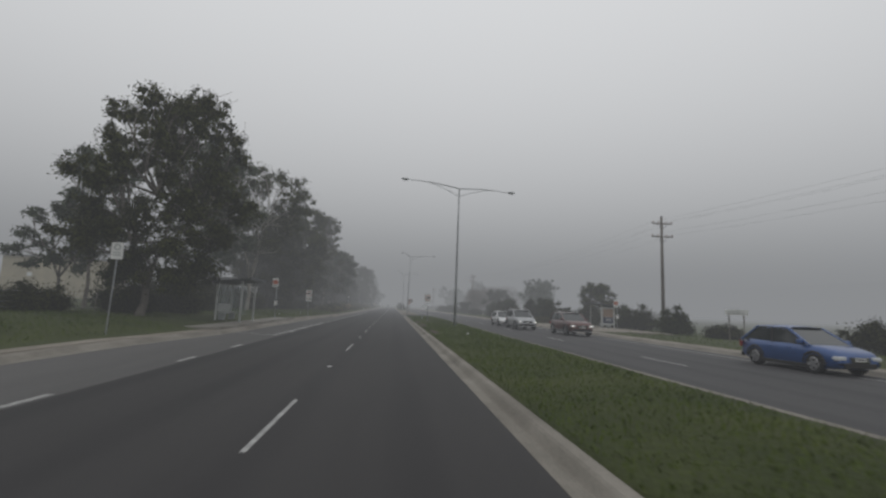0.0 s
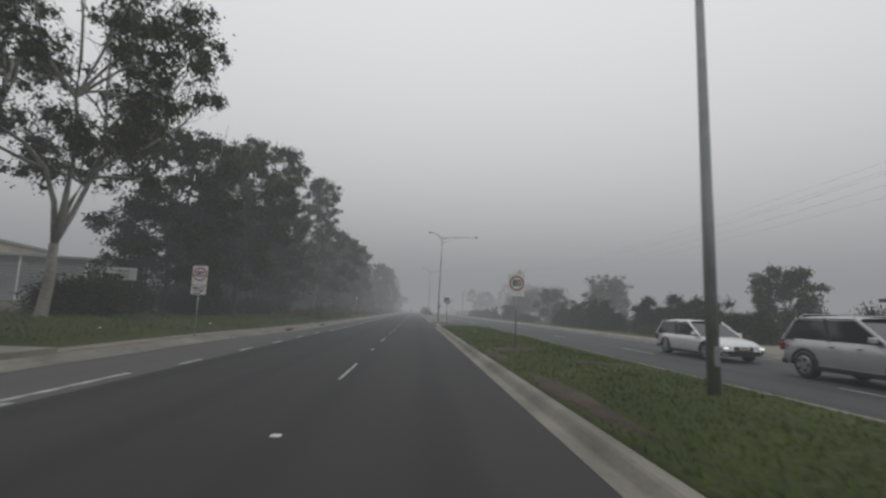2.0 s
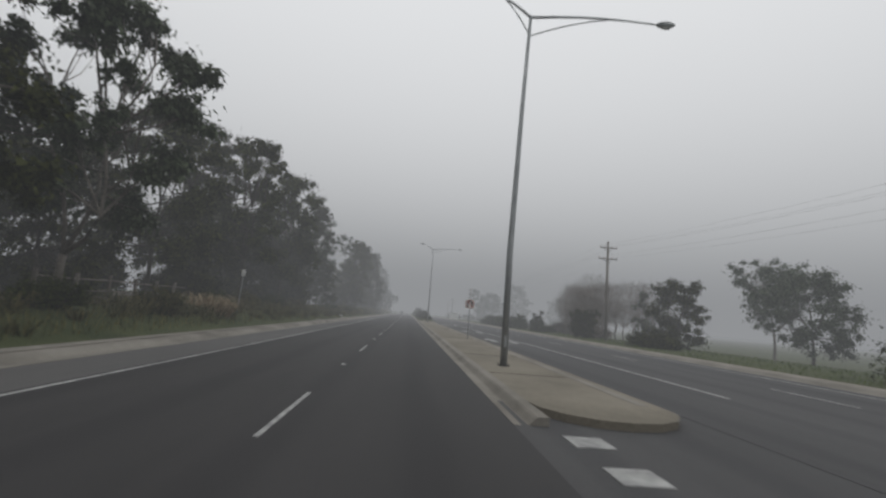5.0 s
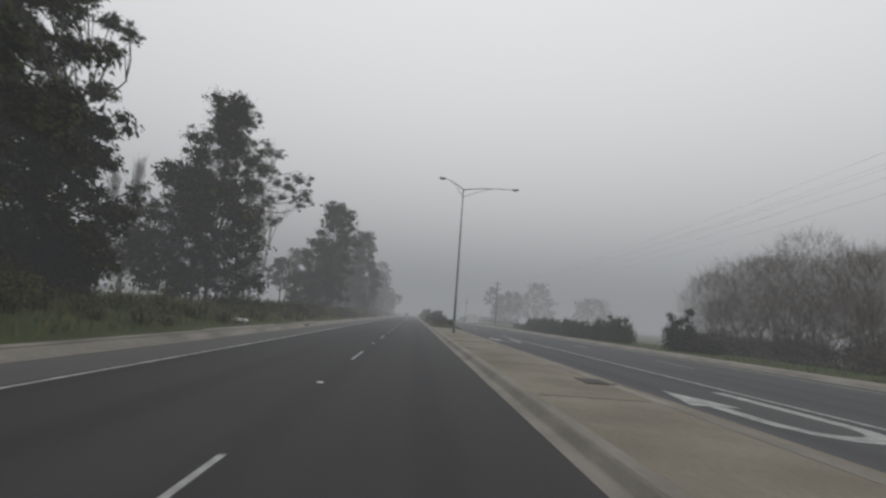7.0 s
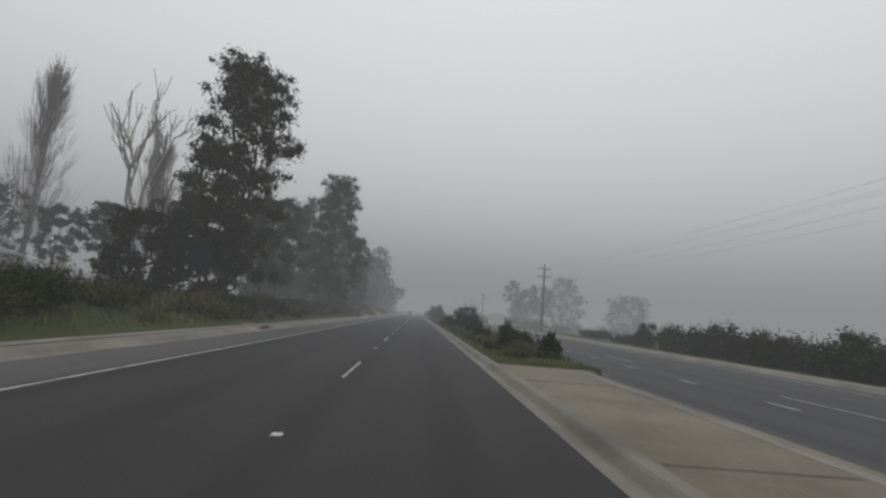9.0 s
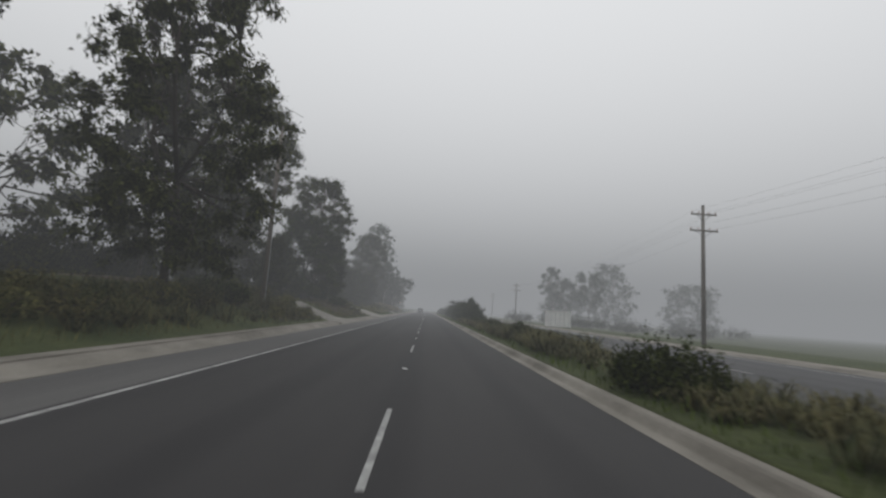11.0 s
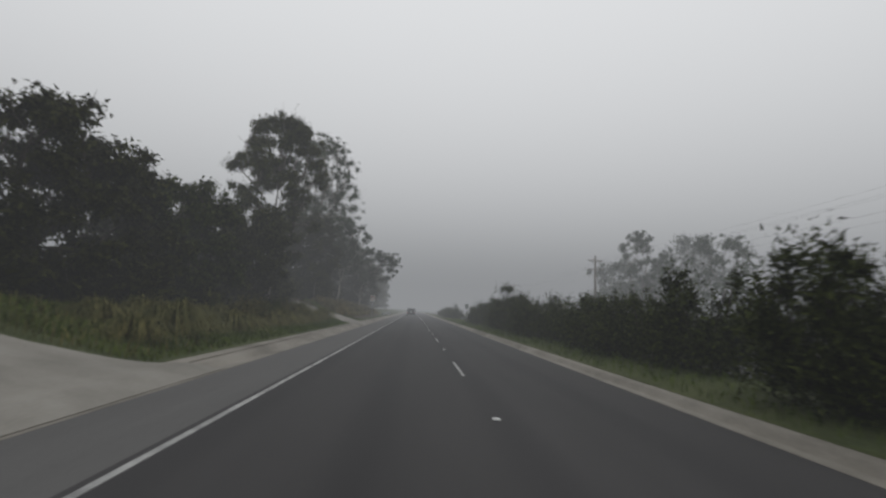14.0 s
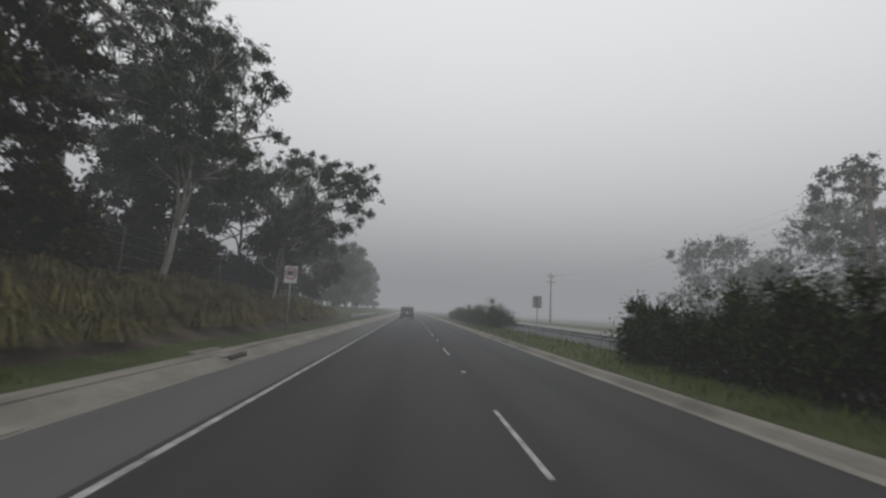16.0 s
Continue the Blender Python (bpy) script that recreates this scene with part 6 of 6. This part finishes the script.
# ---------------------------------------------------------------- buildings
def window(parent, x, y, z, w, h, rx=0.0):
    win = part("window", bm_box(x - w / 2, x + w / 2, y - 0.05, y, z, z + h), M_CARGLASS, parent, "dark window")
    for a, b, c, d in ((-w / 2 - 0.06, w / 2 + 0.06, z + h, z + h + 0.08), (-w / 2 - 0.06, w / 2 + 0.06, z - 0.08, z), (-w / 2 - 0.06, -w / 2, z, z + h), (w / 2, w / 2 + 0.06, z, z + h)):
        part("frame", bm_box(x + a, x + b, y - 0.09, y - 0.005, c, d), M_WHITE, win)
    return win


fz = land1(-42, 62)
fac = thing("factory_building", -42, 62, fz - 0.3, 14, "low cream industrial building with slatted verandah in the fog", "building")
part("wall", bm_box(-13, 2, -5, 9, 0, 6.0), M_CREAM, fac, "cream wall")
part("annex_wall", bm_box(2, 17, -3.5, 9, 0, 4.4), M_GREYPAINT, fac)
part("roof", bm_box(-13.3, 2.3, -5.3, 9.3, 6.0, 6.25), M_ROOF, fac)
part("annex_roof", bm_box(2.0, 17.4, -5.5, 9.2, 4.4, 4.6), M_ROOF, fac)
for k in range(6):
    part("verandah_post", bm_tube([(3.5 + 2.6 * k, -5.2, 0), (3.5 + 2.6 * k, -5.2, 4.4)], 0.09, 8), M_WHITE, fac)
for k in range(5):
    part("balustrade_slat", bm_box(2.2, 17.2, -5.25, -5.19, 2.5 + 0.28 * k, 2.62 + 0.28 * k), M_ROOF, fac)
part("gutter_sign", bm_box(-10, -9.4, -5.08, -5.0, 3.2, 3.8), M_WHITE, fac)
silo = thing("silo", -36, 76, land1(-36, 76) - 0.3, 0, "pale round silo tower in the fog", "silo")
part("tower", bm_tube([(0, 0, 0), (0, 0, 9.5), (0, 0, 10.2)], [1.3, 1.3, 0.5], 20), M_GREYPAINT, silo, smooth=True)
for k in range(6):
    part("hoop", bm_tube([(1.32 * math.cos(a), 1.32 * math.sin(a), 1 + 1.5 * k) for a in [2 * math.pi * q / 20 for q in range(21)]], 0.03, 4), M_GALV, silo)

hz = land1(-42, 196)
house = thing("house", -46.5, 194, hz - 0.2, 12, "small white weatherboard house with grey roof on the paddock", "house")
for k in range(13):
    part("weatherboard", bm_box(-5, 5, -4.02 - 0.012 * (k % 2), -3.9, 0.2 * k, 0.2 * k + 0.195), M_WHITE, house)
part("wall", bm_box(-5, 5, -3.9, 4, 0, 2.6), M_WHITE, house, "white wall")
part("roof", bm_extrude([(-5.6, 2.55), (0, 4.3), (5.6, 2.55), (5.6, 2.7), (0, 4.45), (-5.6, 2.7)], -4.5, 4.5), M_ROOF, house, "grey gable roof")
part("gable", bm_extrude([(-5, 2.58), (0, 4.15), (5, 2.58)], -4.0, 4.0), M_WHITE, house)
for px in (-3, 2.2):
    window(house, px, -4.03, 0.9, 1.5, 1.1)

hut = thing("site_hut", 20.9, 261.0, land1(20.9, 261.0) - 0.1, 0, "white boxy hut standing beyond the far verge", "hut")
part("wall", bm_box(-1.7, 1.7, -1.2, 1.2, 0.15, 2.5, 0.02), M_WHITE, hut)
part("roof", bm_box(-1.8, 1.8, -1.3, 1.3, 2.5, 2.6, 0.02), M_WHITE, hut)
for k in range(5):
    part("panel_rib", bm_box(-1.4 + 0.68 * k, -1.36 + 0.68 * k, -1.225, -1.2, 0.2, 2.45), M_GREYPAINT, hut)
for px in (-1.5, 1.5):
    part("skid", bm_box(px - 0.1, px + 0.1, -1.3, 1.3, -0.15, 0.15), M_WOODPOLE, hut)


board = thing("sign_board", 28.4, 16.4, land1(28.4, 16.4) - 0.1, -12, "pale information board on two posts in the field", "sign board")
bz = 2.1
part("board", bm_box(-0.85, 0.85, -0.03, 0.0, bz, bz + 0.42, 0.01), M_WHITE, board)
for k in range(2):
    part("writing_bar", bm_box(-0.7, 0.6 - 0.3 * k, -0.036, -0.031, bz + 0.1 + 0.14 * k, bz + 0.16 + 0.14 * k), M_GREYPAINT, board)
for px in (-0.55, 0.55):
    part("post", bm_tube([(px, 0.04, -0.2), (px, 0.04, bz + 0.4)], 0.045, 7), M_WOODPOLE, board)

lot = thing("sale_board", -16.0, 42.5, land1(-16, 42.5) - 0.1, 10, "white board on posts among the trees", "sign board")
part("board", bm_box(-0.8, 0.8, -0.03, 0.0, 2.0, 2.75), M_WHITE, lot)
for k in range(3):
    part("writing_bar", bm_box(-0.6, 0.4, -0.036, -0.031, 2.15 + 0.17 * k, 2.22 + 0.17 * k), M_GREYPAINT, lot)
for px in (-0.6, 0.6):
    part("post", bm_tube([(px, 0.05, -0.2), (px, 0.05, 2.75)], 0.05, 7), M_WOODPOLE, lot)

mk = thing("marker_post", -9.0, 96.5, land1(-9.0, 96.5) - 0.1, 0, "slim white roadside marker post with a small plate", "marker post")
part("post", bm_tube([(0, 0, -0.1), (0.12, 0, 2.9)], 0.035, 7), M_GALV, mk)
part("plate", bm_box(0.0, 0.22, -0.02, 0.0, 2.55, 2.95), M_WHITE, mk)

box_ = thing("white_crate", -7.75, 132.8, 0.16, 8, "white plastic crate lying on the kerb edge", "crate")
part("body", bm_box(-0.38, 0.38, -0.25, 0.25, 0.16, 0.3, 0.03), M_WHITE, box_)
for px in (-0.3, 0.26):
    for py in (-0.2, 0.16):
        part("leg", bm_box(px, px + 0.05, py, py + 0.05, 0, 0.17), M_WHITE, box_)

def drain(x, y, dx):
    ob = thing("kerb_drain", x, y, 0.0, 0, "dark kerb drain inlet with a concrete lintel", "drain", "kerb drains")
    part("grate", bm_box(-0.3, 0.3, -0.5, 0.5, 0.0, 0.018), M_IRON, ob)
    for k in range(6):
        part("bar", bm_box(-0.28, 0.28, -0.42 + 0.16 * k, -0.38 + 0.16 * k, 0.012, 0.03), M_GALV, ob)
    # solid black block on the kerb face, painting in the inlet's shade
    part("inlet", bm_box(0.27, 0.46, -0.6, 0.6, -0.03, 0.088, 0.01), M_BLACK, ob, "black block painted as the shaded inlet slot")
    part("cover", bm_box(0.02, 0.37, -0.85, 0.85, 0.09, 0.148, 0.015), M_CONC, ob, "worn concrete cover over the inlet")
    part("lintel", bm_box(dx - 0.12, dx + 0.12, -0.8, 0.8, 0.12, 0.2, 0.02), M_CONC, ob)
    return ob


for x, y in ((-6.5, 43.2), (-6.35, 52.4), (-6.35, 112.0), (-6.35, 141), (-6.35, 169.6), (-6.35, 244.6), (-6.35, 308.5)):
    drain(x, y, -0.45)
grate = thing("pit_cover", 6.0, 117.6, 0.125, 0, "flat cast iron pit cover in the concrete island", "pit cover")
part("plate", bm_box(-0.3, 0.3, -0.45, 0.45, 0.0, 0.015, 0.004), M_IRON, grate)
part("rim", bm_box(-0.36, 0.36, -0.5, -0.45, 0.0, 0.02), M_IRON, grate)

# litter on the verges
for i, (x, y) in enumerate(((6.0, 9.2), (-9.8, 31.5), (5.6, 45.5), (-9.1, 39.0), (5.4, 283.0), (6.2, 305.4))):
    rr = random.Random(70 + i)
    bm = bmesh.new()
    bmesh.ops.create_icosphere(bm, subdivisions=2, radius=0.045)
    for v in bm.verts:
        v.co = Vector((v.co.x * (1 + 0.5 * rr.random()), v.co.y * (1 + 0.5 * rr.random()), v.co.z * 0.5 * (0.5 + rr.random())))
    ob = part("litter", bm, M_WHITE, None)
    ob.location = (x, y, land1(x, y) + 0.05)
    tagged(ob, "crumpled white litter lying in the grass", "litter", "litter")


# ---------------------------------------------------------------- vehicles
def car(name, x, y, rz, L, W, H, paint, prof, glass, label, lit=True, ride=0.2, wheel=0.33, category="car", boxy=0.86):
    """A car facing +y before turning. prof: (y, z of the bonnet, belt and boot line); glass: (y base, y top, z) corners of the cabin."""
    root = thing(name, x, y, 0.004, rz, label, category)
    # lower body, lofted through stations with a tuck at the sills and a shoulder
    bm = bmesh.new()
    rows = []
    for yy, zt in prof:
        t = abs(yy) / (L / 2)
        hw = W / 2 * (1 - 0.16 * max(0, t - 0.72) / 0.28 - 0.02 * t)
        zb = ride + (0.10 * max(0, t - 0.85) / 0.15)
        rows.append([bm.verts.new(p) for p in ((-hw * 0.9, yy, zb), (-hw, yy, zb + 0.14), (-hw, yy, zt * 0.72), (-hw * 0.955, yy, zt - 0.05), (-hw * 0.80, yy, zt),
                                              (hw * 0.80, yy, zt), (hw * 0.955, yy, zt - 0.05), (hw, yy, zt * 0.72), (hw, yy, zb + 0.14), (hw * 0.9, yy, zb))])
    for a, b in zip(rows, rows[1:]):
        for k in range(10):
            bm.faces.new((a[k], a[(k + 1) % 10], b[(k + 1) % 10], b[k]))
    bm.faces.new(rows[0])
    bm.faces.new(rows[-1][::-1])
    body = part("body", bm, paint, root, smooth=True)
    # cabin: glass sides, painted roof and pillars
    (yr0, yr1), (yf1, yf0), zb, zr = glass
    hb, ht = W / 2 * 0.93, W / 2 * boxy * 0.9
    def cab(y0, y1, y2, y3, z0, z1, hb_, ht_, bm):
        lo = [bm.verts.new(p) for p in ((-hb_, y0, z0), (hb_, y0, z0), (hb_, y3, z0), (-hb_, y3, z0))]
        hi = [bm.verts.new(p) for p in ((-ht_, y1, z1), (ht_, y1, z1), (ht_, y2, z1), (-ht_, y2, z1))]
        for k in range(4):
            bm.faces.new((lo[k], lo[(k + 1) % 4], hi[(k + 1) % 4], hi[k]))
        bm.faces.new(hi)
        bm.faces.new(lo[::-1])
        return bm
    part("cabin_glass", cab(yr0, yr1, yf1, yf0, zb, zr - 0.02, hb, ht, bmesh.new()), M_CARGLASS, root, "dark tinted windows")
    bm = bmesh.new()
    n = 9
    ring_ = []
    for k in range(n):
        t = k / (n - 1)
        yy = yr1 - 0.08 + (yf1 - yr1 + 0.16) * t
        crown = 0.05 * math.sin(math.pi * t)
        ring_.append([bm.verts.new(p) for p in ((-ht - 0.03, yy, zr - 0.07), (-ht * 0.8, yy, zr + crown), (0, yy, zr + 0.015 + crown), (ht * 0.8, yy, zr + crown), (ht + 0.03, yy, zr - 0.07))])
    for a, b in zip(ring_, ring_[1:]):
        for k in range(4):
            bm.faces.new((a[k], a[k + 1], b[k + 1], b[k]))
    part("roof", bm, paint, root, smooth=True)
    for s in (-1, 1):
        for (ya, za, hw_), (yb, zb_, hw2) in (((yf0, zb, hb), (yf1, zr - 0.03, ht)), ((yr0, zb, hb), (yr1, zr - 0.03, ht)),
                                            (((yr0 + yf0) / 2, zb, hb), ((yr1 + yf1) / 2, zr - 0.03, ht))):
            part("pillar", bm_tube([(s * hw_, ya, za - 0.02), (s * (hw2 + 0.01), yb, zb_)], 0.045, 6), paint if ya != (yr0 + yf0) / 2 else M_TRIM, root)
        mir = part("mirror", bm_box(s * (hb + 0.10) - 0.09, s * (hb + 0.10) + 0.09, yf0 - 0.35, yf0 - 0.2, zb + 0.02, zb + 0.17, 0.03), paint, root)
        part("headlight", bm_box(s * W * 0.36 - 0.18, s * W * 0.36 + 0.18, L / 2 - 0.2, L / 2 - 0.02, prof[-2][1] - 0.2, prof[-2][1] - 0.06, 0.03), M_LENS, root)
        if lit:
            part("daytime_lamp", bm_box(s * W * 0.37 - 0.09, s * W * 0.37 + 0.09, L / 2 - 0.03, L / 2 - 0.005, prof[-2][1] - 0.17, prof[-2][1] - 0.11, 0.01), M_LIT, root)
        part("tail_light", bm_box(s * W * 0.40 - 0.11, s * W * 0.40 + 0.11, -L / 2 - 0.02, -L / 2 + 0.1, prof[1][1] - 0.32, prof[1][1] - 0.1, 0.02), M_TAIL, root)
        part("sill", bm_box(s * W / 2 * 0.96 - 0.05, s * W / 2 * 0.96 + 0.05, -L * 0.27, L * 0.27, ride - 0.02, ride + 0.1, 0.02), M_TRIM, root)
        for dy in (-0.02, 0.78):
            part("door_handle", bm_box(s * W / 2 * 0.985 - 0.02, s * W / 2 * 0.985 + 0.02, dy - 0.55, dy - 0.38, zb - 0.16, zb - 0.12, 0.008), paint, root)
        for yy in (-L * 0.295, L * 0.305):
            ty = part("wheel", bm_tube([(s * (W / 2 - 0.2), yy, wheel), (s * (W / 2 - 0.03), yy, wheel), (s * (W / 2 + 0.01), yy, wheel)], [wheel, wheel, wheel * 0.9], 22), M_RUBBER, root)
            rim = part("rim", bm_tube([(s * (W / 2 + 0.005), yy, wheel), (s * (W / 2 + 0.022), yy, wheel)], [wheel * 0.68, wheel * 0.62], 18), M_RIM, ty, "alloy rim")
            # near-black pegs on the solid rim paint in the shade of spoke gaps
            for k in range(5):
                a = 2 * math.pi * k / 5
                c, q = math.cos(a), math.sin(a)
                part("rim_gap_shade", bm_tube([(s * (W / 2 + 0.024), yy + c * wheel * 0.3, wheel + q * wheel * 0.3), (s * (W / 2 + 0.024), yy + c * wheel * 0.52, wheel + q * wheel * 0.52)], [wheel * 0.07, wheel * 0.13], 6), M_TRIM, rim, "dark peg painted as the shaded gap between spokes")
            arch = bm_tube([(s * (W / 2 - 0.02), yy + math.cos(a) * (wheel + 0.06), wheel + math.sin(a) * (wheel + 0.06)) for a in [math.pi * k / 8 for k in range(9)]], 0.05, 6)
            part("wheel_arch", arch, M_TRIM, root)
    if H > 1.6 and lit:
        for s in (-1, 1):
            part("roof_rail", bm_tube([(s * ht * 0.93, yr1 + 0.05, zr + 0.02), (s * ht * 0.93, yr1 + 0.2, zr + 0.09), (s * ht * 0.93, yf1 - 0.3, zr + 0.09), (s * ht * 0.93, yf1 - 0.1, zr + 0.03)], 0.018, 6), M_RIM, root)
            part("sill_strip", bm_box(s * W / 2 * 0.99 - 0.015, s * W / 2 * 0.99 + 0.015, -L * 0.2, L * 0.21, ride + 0.1, ride + 0.13), M_RIM, root)
        part("bumper_strip", bm_box(-W * 0.4, W * 0.4, L / 2 - 0.04, L / 2 + 0.02, ride + 0.02, ride + 0.06, 0.01), M_RIM, root)
    zg = prof[-2][1]
    gr = part("grille", bm_box(-W * 0.2, W * 0.2, L / 2 - 0.08, L / 2 + 0.012, zg - 0.26, zg - 0.08, 0.02), M_TRIM, root)
    for k in range(2):
        part("grille_bar", bm_box(-W * 0.19, W * 0.19, L / 2 + 0.01, L / 2 + 0.02, zg - 0.22 + 0.07 * k, zg - 0.2 + 0.07 * k), M_CHROME, gr)
    part("lower_intake", bm_box(-W * 0.33, W * 0.33, L / 2 - 0.1, L / 2 + 0.01, ride + 0.08, ride + 0.24, 0.02), M_TRIM, root)
    part("rear_bumper", bm_box(-W * 0.43, W * 0.43, -L / 2 - 0.03, -L / 2 + 0.1, ride + 0.06, ride + 0.22, 0.03), M_TRIM, root)
    for yy, zz in ((L / 2 + 0.016, ride + 0.3), (-L / 2 - 0.035, prof[1][1] - 0.42)):
        pl_ = part("number_plate", bm_box(-0.19, 0.19, yy - 0.006, yy + 0.006, zz, zz + 0.11), M_WHITE, root)
        part("plate_bar", bm_box(-0.14, 0.14, yy - 0.009, yy + 0.009, zz + 0.035, zz + 0.075), M_BLACK, pl_)
    return root


HATCH = [(-2.1, 0.62), (-2.05, 0.95), (-1.5, 1.0), (0.0, 0.97), (0.95, 0.95), (1.5, 0.89), (1.88, 0.8), (2.04, 0.7), (2.1, 0.5)]
SUV = [(-2.33, 0.7), (-2.27, 1.06), (-1.7, 1.15), (0.0, 1.12), (0.95, 1.1), (1.6, 1.06), (2.08, 0.98), (2.26, 0.86), (2.33, 0.6)]
WAGON = [(-2.4, 0.6), (-2.33, 0.92), (-1.6, 0.96), (0.0, 0.94), (0.95, 0.92), (1.9, 0.8), (2.25, 0.68), (2.4, 0.48)]
FOURWD = [(-2.3, 0.75), (-2.28, 1.1), (-1.6, 1.14), (0.0, 1.14), (0.9, 1.14), (2.0, 1.1), (2.22, 1.02), (2.3, 0.7)]
car("hatchback_car", 16.6, -1.9, 180, 4.24, 1.74, 1.5, P_BLUE, HATCH, ((-2.0, -1.25), (0.12, 1.12), 0.93, 1.5), "bright blue hatchback on the far carriageway", lit=False)
car("suv_car", 15.4, 17.6, 180, 4.66, 1.89, 1.64, P_RED, SUV, ((-2.18, -1.72), (0.05, 1.0), 1.09, 1.66), "dark red SUV with lit headlights on the far carriageway", ride=0.29, wheel=0.38)
car("suv_car", 13.6, 25.4, 180, 4.69, 1.84, 1.70, P_SILVER, SUV, ((-2.18, -1.78), (0.1, 1.02), 1.09, 1.72), "silver SUV with lit headlights on the far carriageway", ride=0.29, wheel=0.38)
car("station_wagon", 13.8, 33.2, 180, 4.87, 1.85, 1.5, P_CARWHITE, WAGON, ((-2.3, -1.9), (0.1, 1.1), 0.9, 1.49), "white station wagon with lit headlights on the far carriageway")
lead = car("four_wheel_drive", -2.0, 367.5, 0, 4.6, 1.95, 1.85, P_DARKCAR, FOURWD, ((-2.25, -2.12), (0.3, 0.85), 1.1, 1.84), "dark boxy four wheel drive on the near carriageway", lit=False, ride=0.32, wheel=0.41, boxy=0.98)
spare = part("spare_wheel", bm_tube([(0, -2.32, 1.0), (0, -2.5, 1.0)], 0.37, 20), M_RUBBER, lead)
part("spare_cover", bm_tube([(0, -2.5, 1.0), (0, -2.52, 1.0)], 0.26, 18), M_GREYPAINT, spare)
